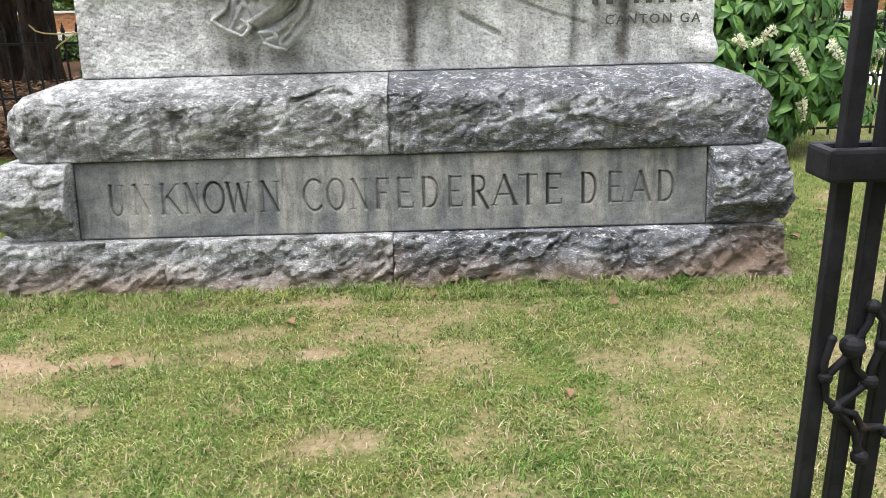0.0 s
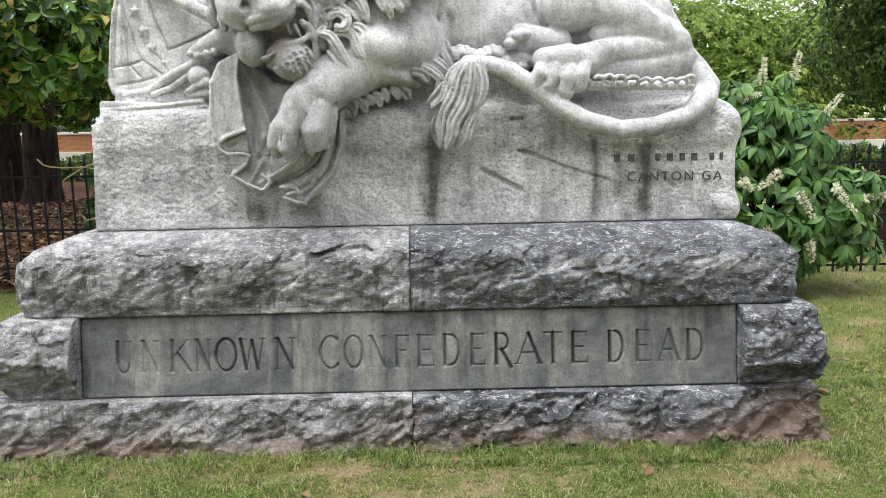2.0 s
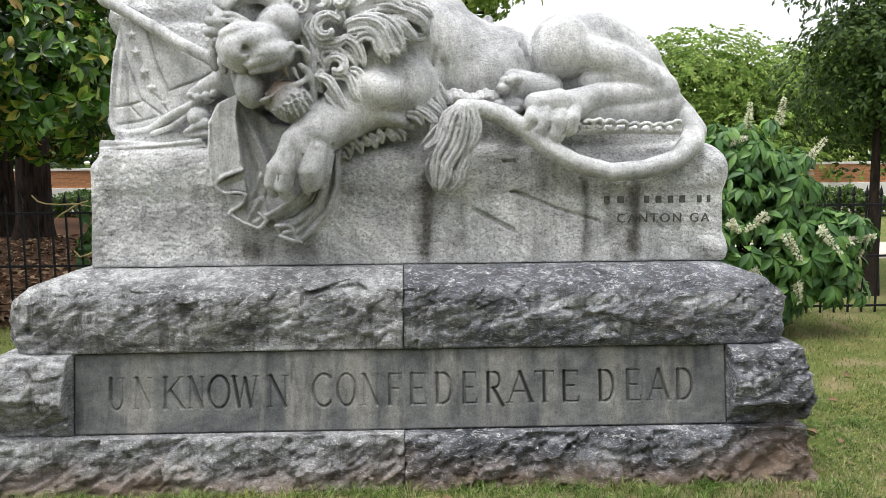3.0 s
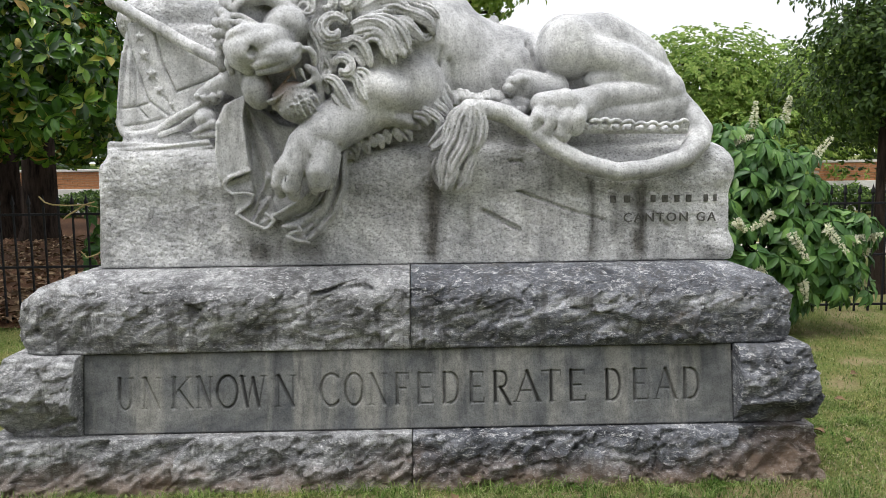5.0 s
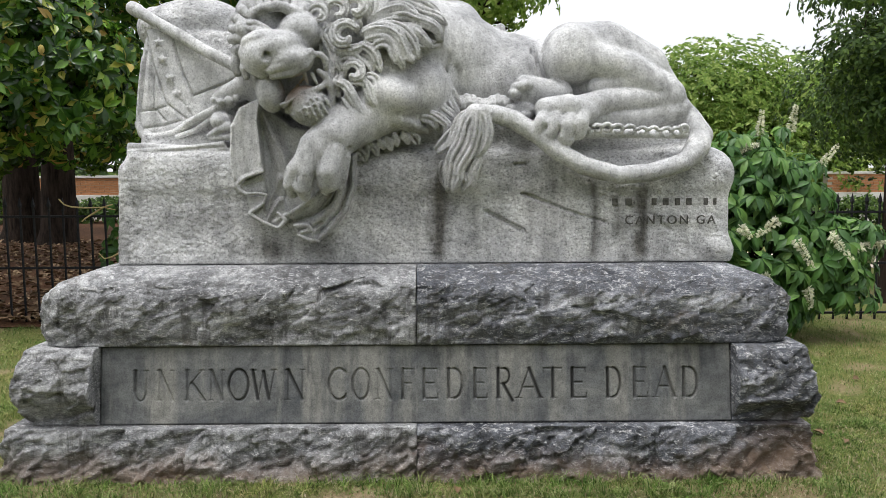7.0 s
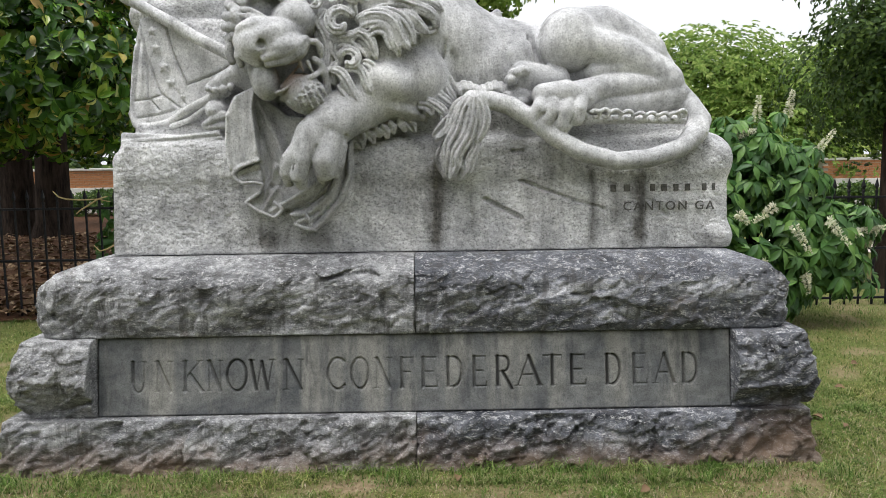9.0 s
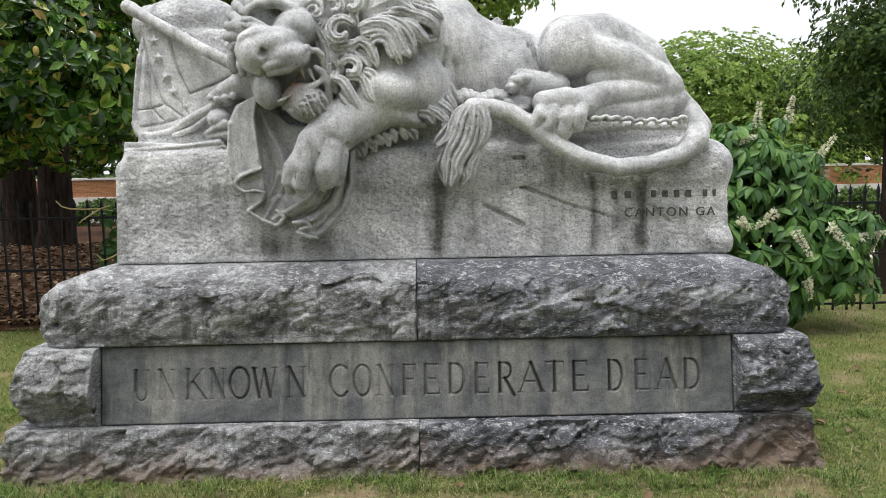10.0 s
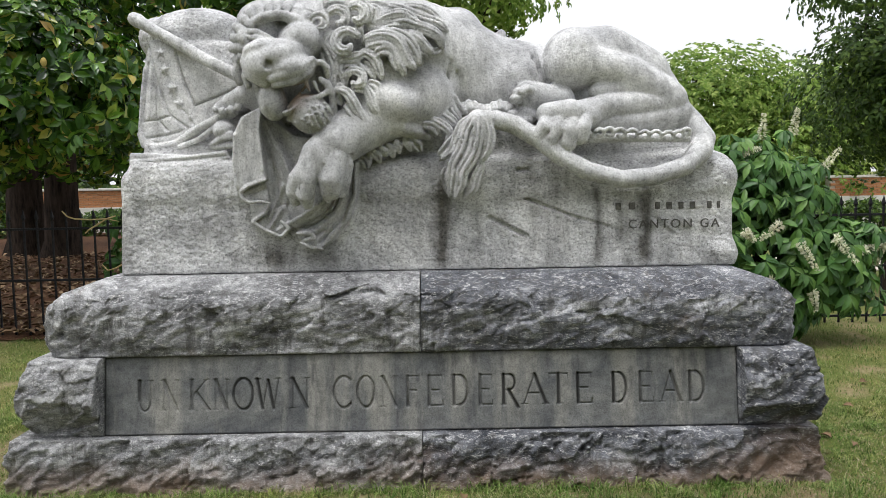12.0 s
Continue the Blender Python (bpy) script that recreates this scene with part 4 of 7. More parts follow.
    s.star((-1.432, 5.535, 2.11), 0.0377)
    s.star((-1.365, 5.535, 2.028), 0.0377)
    s.star((-1.482, 5.535, 1.987), 0.0377)
    s.star((-1.599, 5.535, 1.955), 0.0377)
    s.limb([(-1.691, 5.6, 2.62, 0.0383), (-1.634, 5.59, 2.587, 0.0365), (-1.548, 5.57, 2.535, 0.0328), (-1.407, 5.54, 2.455, 0.0344), (-1.265, 5.5, 2.367, 0.0341), (-1.121, 5.45, 2.293, 0.0354), (-1.042, 5.42, 2.248, 0.0335)], 0.005, 1)
    s.limb([(-1.697, 5.6, 2.623, 0.0400), (-1.671, 5.6, 2.609, 0.0417)], 0.004, 1)
    s.limb([(-1.666, 5.52, 1.932, 0.0205), (-1.642, 5.51, 1.867, 0.0205), (-1.551, 5.5, 1.852, 0.0204), (-1.435, 5.48, 1.876, 0.0220), (-1.346, 5.46, 1.93, 0.0236), (-1.258, 5.44, 1.973, 0.0235), (-1.158, 5.42, 2.016, 0.0234), (-1.069, 5.4, 2.039, 0.0233)], 0.006, 1)
    s.limb([(-1.417, 5.46, 1.851, 0.0135), (-1.305, 5.45, 1.889, 0.0168), (-1.203, 5.43, 1.952, 0.0168), (-1.11, 5.41, 1.995, 0.0167)], 0.006, 1)
    # rolled end below the flag, and the folds over it
    s.slab((-1.672, 5.33, 1.720), (-1.062, 5.75, 1.800), 0.016, 0.008, 1, -3.2, 0.02)
    s.relief([(-1.664, 1.773), (-1.332, 1.796), (-1.104, 1.821), (-1.08, 1.769), (-1.334, 1.748), (-1.661, 1.708)], 5.315, 0, 0.0, [([(-1.652, 1.743), (-1.333, 1.77), (-1.093, 1.789)], 0.0065, -0.01)], 0.012, 0.006, 5.5)
    s.ellipsoid((-1.129, 5.4, 1.936), (0.067, 0.1, 0.060), -15, 0.012, 1)
    s.limb([(-1.188, 5.34, 1.856, 0.0164), (-1.131, 5.33, 1.886, 0.0230), (-1.079, 5.33, 1.905, 0.0263)], 0.006, 1)
    s.limb([(-1.182, 5.34, 1.836, 0.0132), (-1.068, 5.33, 1.847, 0.0197)], 0.006, 1)
    # far forepaw
    s.limb([(-0.939, 5.38, 2.138, 0.0730), (-1.02, 5.39, 2.128, 0.0599), (-1.102, 5.41, 2.099, 0.0468), (-1.165, 5.43, 2.069, 0.0335)], 0.02, 1)
    s.ellipsoid((-1.165, 5.36, 2.057), (0.020, 0.03, 0.020), 0, 0.006, 1)
    s.ellipsoid((-1.126, 5.36, 2.046), (0.023, 0.03, 0.023), 0, 0.006, 1)
    s.ellipsoid((-1.081, 5.36, 2.052), (0.025, 0.03, 0.025), 0, 0.006, 1)
    s.ellipsoid((-1.034, 5.36, 2.067), (0.023, 0.03, 0.023), 0, 0.006, 1)
    s.cut([(-1.122, 5.33, 2.098, 0.0082), (-1.075, 5.29, 2.036, 0.0081)], 0.004)
    s.cut([(-1.065, 5.31, 2.111, 0.0082), (-1.028, 5.28, 2.041, 0.0081)], 0.004)
    # cloth hanging over the edge in layers, each with its own hem
    s.relief([(-0.999, 1.999), (-0.876, 2.053), (-0.76, 1.941), (-0.698, 1.893), (-0.565, 1.875), (-0.446, 1.826), (-0.353, 1.729), (-0.364, 1.554), (-0.419, 1.404), (-0.5, 1.303), (-0.572, 1.252), (-0.667, 1.293), (-0.716, 1.384), (-0.788, 1.324), (-0.871, 1.354), (-0.949, 1.407), (-0.967, 1.517), (-1.028, 1.598), (-1.047, 1.741), (-1.04, 1.915)], 5.235, 0.02, 0.0, [([(-0.854, 1.974), (-0.801, 1.848), (-0.73, 1.704), (-0.709, 1.576)], 0.0225, 0.03), ([(-0.767, 1.92), (-0.727, 1.799), (-0.704, 1.703)], 0.0257, -0.025), ([(-0.859, 1.833), (-0.809, 1.642), (-0.802, 1.482)], 0.0225, -0.03), ([(-0.772, 1.609), (-0.849, 1.418)], 0.0161, 0.028), ([(-0.709, 1.56), (-0.812, 1.386)], 0.0129, -0.02)], 0.02, 0.01, 5.45)
    s.relief([(-0.974, 1.999), (-0.93, 2.023), (-0.86, 2.05), (-0.859, 2.0), (-0.874, 1.936), (-0.859, 1.768), (-0.847, 1.649), (-0.943, 1.616), (-1.001, 1.582), (-1.022, 1.614), (-1.032, 1.74), (-1.022, 1.907)], 5.165, 0.03, 0.0, [([(-0.861, 2.016), (-0.874, 1.923), (-0.855, 1.705)], 0.0126, 0.018), ([(-1.016, 1.895), (-1.023, 1.739), (-1.009, 1.608)], 0.0126, 0.015), ([(-0.937, 2.002), (-0.95, 1.832), (-0.926, 1.638)], 0.0285, -0.012)], 0.012, 0.004, 5.4)
    s.limb([(-0.851, 5.165, 1.649, 0.0101), (-0.945, 5.16, 1.616, 0.0107), (-0.998, 5.165, 1.579, 0.0114), (-0.985, 5.17, 1.544, 0.0108), (-0.948, 5.17, 1.522, 0.0101), (-0.882, 5.17, 1.527, 0.0095), (-0.84, 5.18, 1.516, 0.0095), (-0.854, 5.18, 1.469, 0.0095), (-0.937, 5.185, 1.413, 0.0108), (-0.867, 5.19, 1.364, 0.0102), (-0.783, 5.195, 1.327, 0.0102), (-0.749, 5.2, 1.348, 0.0083)], 0.003, 1)
    s.relief([(-1.007, 1.576), (-0.859, 1.636), (-0.838, 1.522), (-0.888, 1.529), (-0.955, 1.524), (-0.992, 1.547)], 5.2, 0.05, 0.0, [([(-0.957, 1.565), (-0.86, 1.595)], 0.0127, -0.012)], 0.01, 0.004, 5.4)
    s.relief([(-0.953, 1.515), (-0.842, 1.51), (-0.857, 1.469), (-0.938, 1.416)], 5.19, 0.05, 0.0, [], 0.01, 0.004, 5.4)
    s.relief([(-0.941, 1.405), (-0.859, 1.461), (-0.755, 1.507), (-0.718, 1.391), (-0.752, 1.347), (-0.787, 1.329), (-0.873, 1.365)], 5.215, 0.06, 0.0, [([(-0.772, 1.482), (-0.847, 1.371)], 0.0128, 0.02), ([(-0.737, 1.401), (-0.802, 1.361)], 0.0096, 0.016)], 0.01, 0.004, 5.4)
    s.limb([(-0.779, 5.19, 1.413, 0.0095), (-0.733, 5.19, 1.374, 0.0108), (-0.774, 5.195, 1.333, 0.0096)], 0.003, 1)
    # folds caught under the paw and swinging down beside it
    s.relief([(-0.425, 1.723), (-0.336, 1.741), (-0.344, 1.554), (-0.389, 1.418), (-0.475, 1.311), (-0.56, 1.245), (-0.668, 1.286), (-0.704, 1.347), (-0.581, 1.39), (-0.484, 1.462), (-0.436, 1.556)], 5.2, 0.03, 0.0, [([(-0.407, 1.698), (-0.414, 1.556), (-0.465, 1.452), (-0.583, 1.352)], 0.0159, 0.022), ([(-0.374, 1.723), (-0.379, 1.555), (-0.431, 1.419), (-0.566, 1.287)], 0.0102, -0.034), ([(-0.352, 1.722), (-0.36, 1.555), (-0.408, 1.419), (-0.537, 1.274)], 0.0159, 0.024), ([(-0.632, 1.304), (-0.535, 1.357)], 0.0096, -0.02)], 0.014, 0.004, 5.45)
    s.limb([(-0.68, 5.17, 1.343, 0.0127), (-0.609, 5.165, 1.345, 0.0142), (-0.591, 5.165, 1.319, 0.0126), (-0.643, 5.17, 1.307, 0.0114)], 0.003, 1)
    s.limb([(-0.663, 5.175, 1.288, 0.0114), (-0.606, 5.17, 1.265, 0.0114), (-0.55, 5.175, 1.251, 0.0108)], 0.003, 1)
    s.relief([(-0.511, 1.558), (-0.448, 1.556), (-0.488, 1.472), (-0.592, 1.397), (-0.708, 1.374), (-0.738, 1.4), (-0.625, 1.455)], 5.19, 0.03, 0.0, [([(-0.528, 1.536), (-0.604, 1.442), (-0.713, 1.393)], 0.0143, 0.025), ([(-0.474, 1.535), (-0.547, 1.435), (-0.66, 1.379)], 0.0095, -0.025)], 0.012, 0.004, 5.4)
    s.limb([(-0.728, 5.17, 1.401, 0.0127), (-0.669, 5.165, 1.432, 0.0142), (-0.588, 5.16, 1.481, 0.0142), (-0.527, 5.16, 1.53, 0.0126)], 0.003, 1)
    # near foreleg and drooping paw
    s.limb([(0.009, 5.36, 2.098, 0.2048), (-0.159, 5.32, 2.049, 0.1834), (-0.313, 5.22, 1.942, 0.1473), (-0.438, 5.13, 1.837, 0.1254)], 0.04, 1)
    s.ellipsoid((-0.147, 5.24, 2.066), (0.206, 0.16, 0.129), -10, 0.04, 1)
    s.ellipsoid((-0.126, 5.26, 1.942), (0.194, 0.1, 0.052), -18, 0.03, 1)
    s.limb([(-0.438, 5.14, 1.884, 0.0943), (-0.548, 5.07, 1.784, 0.0804), (-0.595, 5.05, 1.669, 0.0739)], 0.03, 1)
    s.ellipsoid((-0.493, 5.1, 1.729), (0.112, 0.1, 0.131), 12, 0.03, 1)
    s.limb([(-0.594, 5.06, 1.745, 0.0370), (-0.659, 5.045, 1.655, 0.0415), (-0.676, 5.06, 1.579, 0.0432), (-0.672, 5.08, 1.529, 0.0310)], 0.006, 1)
    s.limb([(-0.538, 5.04, 1.759, 0.0461), (-0.587, 5.02, 1.644, 0.0489), (-0.608, 5.035, 1.563, 0.0506), (-0.601, 5.06, 1.516, 0.0339)], 0.006, 1)
    s.limb([(-0.437, 5.06, 1.758, 0.0617), (-0.467, 5.03, 1.642, 0.0674), (-0.471, 5.045, 1.591, 0.0615)], 0.008, 1)
    s.limb([(-0.394, 5.1, 1.721, 0.0436), (-0.414, 5.09, 1.62, 0.0435), (-0.426, 5.1, 1.574, 0.0343)], 0.006, 1)
    s.cut([(-0.604, 5.02, 1.699, 0.0067), (-0.628, 5.0, 1.609, 0.0073), (-0.639, 5.03, 1.517, 0.0080)], 0.006)
    s.cut([(-0.503, 5.0, 1.721, 0.0079), (-0.528, 4.985, 1.631, 0.0091), (-0.534, 5.01, 1.547, 0.0098)], 0.006)
    s.limb([(-0.508, 5.06, 1.545, 0.0154), (-0.487, 5.06, 1.523, 0.0123)], 0.004, 1)
    s.cut([(-0.663, 5.0, 1.634, 0.0055), (-0.615, 4.98, 1.621, 0.0054)], 0.008)
    s.cut([(-0.598, 4.97, 1.615, 0.0054), (-0.55, 4.97, 1.608, 0.0054)], 0.008)
    s.cut([(-0.393, 5.06, 1.812, 0.0093), (-0.336, 5.08, 1.741, 0.0093)], 0.02)
    # fringe of curls along the foreleg
    s.limb([(-0.347, 5.25, 1.755, 0.0103), (-0.318, 5.245, 1.731, 0.0103), (-0.317, 5.255, 1.703, 0.0058)], 0.004, 1)
    s.limb([(-0.356, 5.255, 1.742, 0.0077), (-0.342, 5.25, 1.724, 0.0090), (-0.327, 5.255, 1.701, 0.0052)], 0.003, 1)
    s.limb([(-0.321, 5.25, 1.773, 0.0116), (-0.287, 5.245, 1.741, 0.0116), (-0.285, 5.255, 1.703, 0.0065)], 0.004, 1)
    s.limb([(-0.331, 5.255, 1.759, 0.0087), (-0.314, 5.25, 1.731, 0.0102), (-0.297, 5.255, 1.699, 0.0058)], 0.003, 1)
    s.limb([(-0.282, 5.25, 1.792, 0.0129), (-0.271, 5.245, 1.76, 0.0129), (-0.272, 5.255, 1.722, 0.0073)], 0.004, 1)
    s.limb([(-0.293, 5.255, 1.776, 0.0097), (-0.281, 5.25, 1.75, 0.0113), (-0.276, 5.255, 1.718, 0.0065)], 0.003, 1)
    s.limb([(-0.25, 5.25, 1.798, 0.0129), (-0.216, 5.245, 1.768, 0.0129), (-0.214, 5.255, 1.733, 0.0073)], 0.004, 1)
    s.limb([(-0.26, 5.255, 1.782, 0.0097), (-0.243, 5.25, 1.759, 0.0113), (-0.225, 5.255, 1.73, 0.0065)], 0.003, 1)
    s.limb([(-0.205, 5.25, 1.816, 0.0155), (-0.182, 5.245, 1.795, 0.0155), (-0.181, 5.255, 1.771, 0.0087)], 0.004, 1)
    s.limb([(-0.217, 5.255, 1.797, 0.0116), (-0.2, 5.25, 1.789, 0.0135), (-0.188, 5.255, 1.769, 0.0077)], 0.003, 1)
    s.limb([(-0.166, 5.25, 1.828, 0.0155), (-0.138, 5.245, 1.799, 0.0155), (-0.136, 5.255, 1.764, 0.0087)], 0.004, 1)
    s.limb([(-0.178, 5.255, 1.809, 0.0116), (-0.161, 5.25, 1.79, 0.0135), (-0.146, 5.255, 1.761, 0.0077)], 0.003, 1)
    s.limb([(-0.121, 5.25, 1.846, 0.0168), (-0.104, 5.245, 1.82, 0.0167), (-0.103, 5.255, 1.789, 0.0094)], 0.004, 1)
    s.limb([(-0.134, 5.255, 1.826, 0.0126), (-0.118, 5.25, 1.812, 0.0147), (-0.109, 5.255, 1.786, 0.0084)], 0.003, 1)
    s.limb([(-0.07, 5.25, 1.858, 0.0155), (-0.041, 5.245, 1.832, 0.0155), (-0.039, 5.255, 1.8, 0.0087)], 0.004, 1)
    s.limb([(-0.082, 5.255, 1.839, 0.0116), (-0.064, 5.25, 1.824, 0.0135), (-0.049, 5.255, 1.798, 0.0077)], 0.003, 1)
    s.limb([(-0.037, 5.25, 1.87, 0.0129), (0.014, 5.245, 1.838, 0.0129), (0.019, 5.255, 1.799, 0.0073)], 0.004, 1)
    s.limb([(-0.047, 5.255, 1.855, 0.0097), (-0.027, 5.25, 1.828, 0.0113), (0.001, 5.255, 1.796, 0.0065)], 0.003, 1)
    s.limb([(0.021, 5.25, 1.888, 0.0155), (0.061, 5.245, 1.876, 0.0155), (0.065, 5.255, 1.862, 0.0087)], 0.004, 1)
    s.limb([(0.009, 5.255, 1.87, 0.0116), (0.029, 5.25, 1.873, 0.0135), (0.051, 5.255, 1.861, 0.0077)], 0.003, 1)
    s.limb([(0.104, 5.25, 1.925, 0.0129), (0.133, 5.245, 1.901, 0.0129), (0.135, 5.255, 1.874, 0.0073)], 0.004, 1)
    s.limb([(0.094, 5.255, 1.909, 0.0097), (0.11, 5.25, 1.894, 0.0113), (0.126, 5.255, 1.871, 0.0065)], 0.003, 1)
    # braided cord under the hind leg
    s.limb([(0.93, 5.165, 1.87, 0.0114), (0.942, 5.168, 1.878, 0.0114), (0.956, 5.171, 1.878, 0.0114), (0.967, 5.174, 1.871, 0.0114), (0.971, 5.177, 1.86, 0.0114), (0.968, 5.18, 1.85, 0.0114), (0.96, 5.183, 1.845, 0.0114), (0.951, 5.186, 1.845, 0.0114), (0.945, 5.189, 1.851, 0.0114)], 0.003, 1)
    s.limb([(0.99, 5.165, 1.886, 0.0114), (1.003, 5.168, 1.895, 0.0114), (1.019, 5.171, 1.895, 0.0114), (1.032, 5.174, 1.887, 0.0114), (1.037, 5.177, 1.875, 0.0114), (1.033, 5.18, 1.864, 0.0114), (1.024, 5.183, 1.858, 0.0114), (1.014, 5.186, 1.858, 0.0114), (1.006, 5.189, 1.864, 0.0114)], 0.003, 1)
    s.limb([(1.04, 5.165, 1.889, 0.0114), (1.055, 5.168, 1.899, 0.0114), (1.073, 5.171, 1.9, 0.0114), (1.087, 5.174, 1.891, 0.0114), (1.092, 5.177, 1.877, 0.0114), (1.089, 5.18, 1.865, 0.0114), (1.079, 5.183, 1.858, 0.0114), (1.067, 5.186, 1.859, 0.0114), (1.059, 5.189, 1.865, 0.0114)], 0.003, 1)
    s.limb([(1.098, 5.165, 1.883, 0.0114), (1.114, 5.168, 1.895, 0.0114), (1.133, 5.171, 1.895, 0.0114), (1.149, 5.174, 1.885, 0.0114), (1.155, 5.177, 1.87, 0.0114), (1.151, 5.18, 1.857, 0.0114), (1.139, 5.183, 1.849, 0.0114), (1.127, 5.186, 1.85, 0.0114), (1.117, 5.189, 1.857, 0.0114)], 0.003, 1)
    s.limb([(1.167, 5.165, 1.879, 0.0114), (1.183, 5.168, 1.89, 0.0114), (1.203, 5.171, 1.89, 0.0114), (1.218, 5.174, 1.881, 0.0114), (1.224, 5.177, 1.866, 0.0114), (1.22, 5.18, 1.852, 0.0114), (1.209, 5.183, 1.845, 0.0114), (1.196, 5.186, 1.845, 0.0114), (1.187, 5.189, 1.853, 0.0114)], 0.003, 1)
    s.limb([(1.24, 5.165, 1.87, 0.0114), (1.254, 5.168, 1.879, 0.0114), (1.271, 5.171, 1.879, 0.0114), (1.284, 5.174, 1.871, 0.0114), (1.29, 5.177, 1.858, 0.0114), (1.286, 5.18, 1.846, 0.0114), (1.277, 5.183, 1.84, 0.0114), (1.266, 5.186, 1.84, 0.0114), (1.258, 5.189, 1.847, 0.0114)], 0.003, 1)
    s.limb([(1.298, 5.165, 1.868, 0.0114), (1.315, 5.168, 1.879, 0.0114), (1.335, 5.171, 1.879, 0.0114), (1.35, 5.174, 1.869, 0.0114), (1.356, 5.177, 1.854, 0.0114), (1.352, 5.18, 1.841, 0.0114), (1.341, 5.183, 1.833, 0.0114), (1.329, 5.186, 1.834, 0.0114), (1.32, 5.189, 1.841, 0.0114)], 0.003, 1)
    s.limb([(1.368, 5.165, 1.863, 0.0114), (1.384, 5.168, 1.874, 0.0114), (1.404, 5.171, 1.875, 0.0114), (1.419, 5.174, 1.865, 0.0114), (1.426, 5.177, 1.85, 0.0114), (1.422, 5.18, 1.836, 0.0114), (1.411, 5.183, 1.829, 0.0114), (1.398, 5.186, 1.829, 0.0114), (1.389, 5.189, 1.837, 0.0114)], 0.003, 1)
    s.limb([(1.43, 5.165, 1.867, 0.0114), (1.445, 5.168, 1.877, 0.0114), (1.463, 5.171, 1.877, 0.0114), (1.477, 5.174, 1.868, 0.0114), (1.483, 5.177, 1.855, 0.0114), (1.48, 5.18, 1.843, 0.0114), (1.47, 5.183, 1.836, 0.0114), (1.459, 5.186, 1.836, 0.0114), (1.45, 5.189, 1.843, 0.0114)], 0.003, 1)
    s.limb([(1.476, 5.165, 1.882, 0.0114), (1.488, 5.168, 1.89, 0.0114), (1.503, 5.171, 1.89, 0.0114), (1.514, 5.174, 1.883, 0.0114), (1.519, 5.177, 1.873, 0.0114), (1.517, 5.18, 1.863, 0.0114), (1.509, 5.183, 1.857, 0.0114), (1.5, 5.186, 1.858, 0.0114), (1.494, 5.189, 1.863, 0.0114)], 0.003, 1)
    s.limb([(0.947, 5.25, 1.847, 0.0258), (1.216, 5.25, 1.849, 0.0258), (1.524, 5.26, 1.844, 0.0258)], 0.006, 1)
    # tuft of the tail
    s.limb([(0.335, 5.19, 1.96, 0.0572), (0.28, 5.2, 1.843, 0.0701), (0.259, 5.21, 1.686, 0.0639), (0.235, 5.215, 1.576, 0.0384)], 0.02, 1)
    s.lock([(0.311, 5.155, 1.977), (0.248, 5.155, 1.928), (0.216, 5.155, 1.848), (0.19, 5.155, 1.787), (0.126, 5.155, 1.744)], 3, 0.0284)
    s.lock([(0.326, 5.14, 1.975), (0.278, 5.14, 1.896), (0.252, 5.14, 1.804), (0.201, 5.14, 1.712), (0.187, 5.14, 1.618), (0.176, 5.14, 1.537)], 3, 0.0346)
    s.lock([(0.341, 5.13, 1.974), (0.331, 5.13, 1.87), (0.301, 5.13, 1.762), (0.244, 5.13, 1.67), (0.236, 5.13, 1.599), (0.204, 5.13, 1.531)], 3, 0.0345)
    s.lock([(0.367, 5.14, 1.968), (0.397, 5.14, 1.885), (0.389, 5.14, 1.801), (0.345, 5.14, 1.721)], 3, 0.0314)
    s.lock([(0.361, 5.15, 1.715), (0.322, 5.15, 1.647), (0.306, 5.15, 1.576), (0.248, 5.15, 1.52)], 3, 0.0284)
    s.lock([(0.157, 5.16, 1.7), (0.143, 5.16, 1.632), (0.173, 5.16, 1.546)], 2, 0.0205)
    s.lock([(0.256, 5.15, 1.63), (0.287, 5.15, 1.585), (0.261, 5.15, 1.536)], 2, 0.0205)
    s.lock([(0.21, 5.18, 1.875), (0.159, 5.18, 1.807), (0.114, 5.18, 1.764)], 2, 0.0222)
    s.limb([(0.444, 5.175, 1.951, 0.0475), (0.374, 5.16, 1.964, 0.0474), (0.318, 5.16, 1.958, 0.0379)], 0.01, 1)
    # head: skull, brows, closed eyes
    s.ellipsoid((-0.764, 5.47, 2.204), (0.284, 0.26, 0.237), 0, 0.03, 1)
    s.ellipsoid((-0.711, 5.4, 2.404), (0.273, 0.26, 0.267), 0, 0.03, 1)
    s.ellipsoid((-0.837, 5.32, 2.487), (0.180, 0.2, 0.157), -10, 0.02, 1)
    s.limb([(-0.936, 5.18, 2.43, 0.0381), (-0.893, 5.14, 2.488, 0.0314), (-0.811, 5.11, 2.52, 0.0281), (-0.717, 5.1, 2.528, 0.0280), (-0.643, 5.12, 2.504, 0.0313), (-0.577, 5.16, 2.469, 0.0379)], 0.006, 1)
    s.cut([(-0.873, 5.13, 2.462, 0.0188), (-0.802, 5.09, 2.477, 0.0311), (-0.732, 5.07, 2.472, 0.0309), (-0.673, 5.08, 2.467, 0.0186)], 0.012)
    s.ellipsoid((-0.625, 5.17, 2.398), (0.127, 0.14, 0.111), 8, 0.012, 1)
    s.ellipsoid((-0.929, 5.2, 2.415), (0.051, 0.11, 0.070), 12, 0.01, 1)
    s.limb([(-0.916, 5.13, 2.45, 0.0141), (-0.849, 5.09, 2.442, 0.0155), (-0.783, 5.075, 2.408, 0.0139)], 0.004, 1)
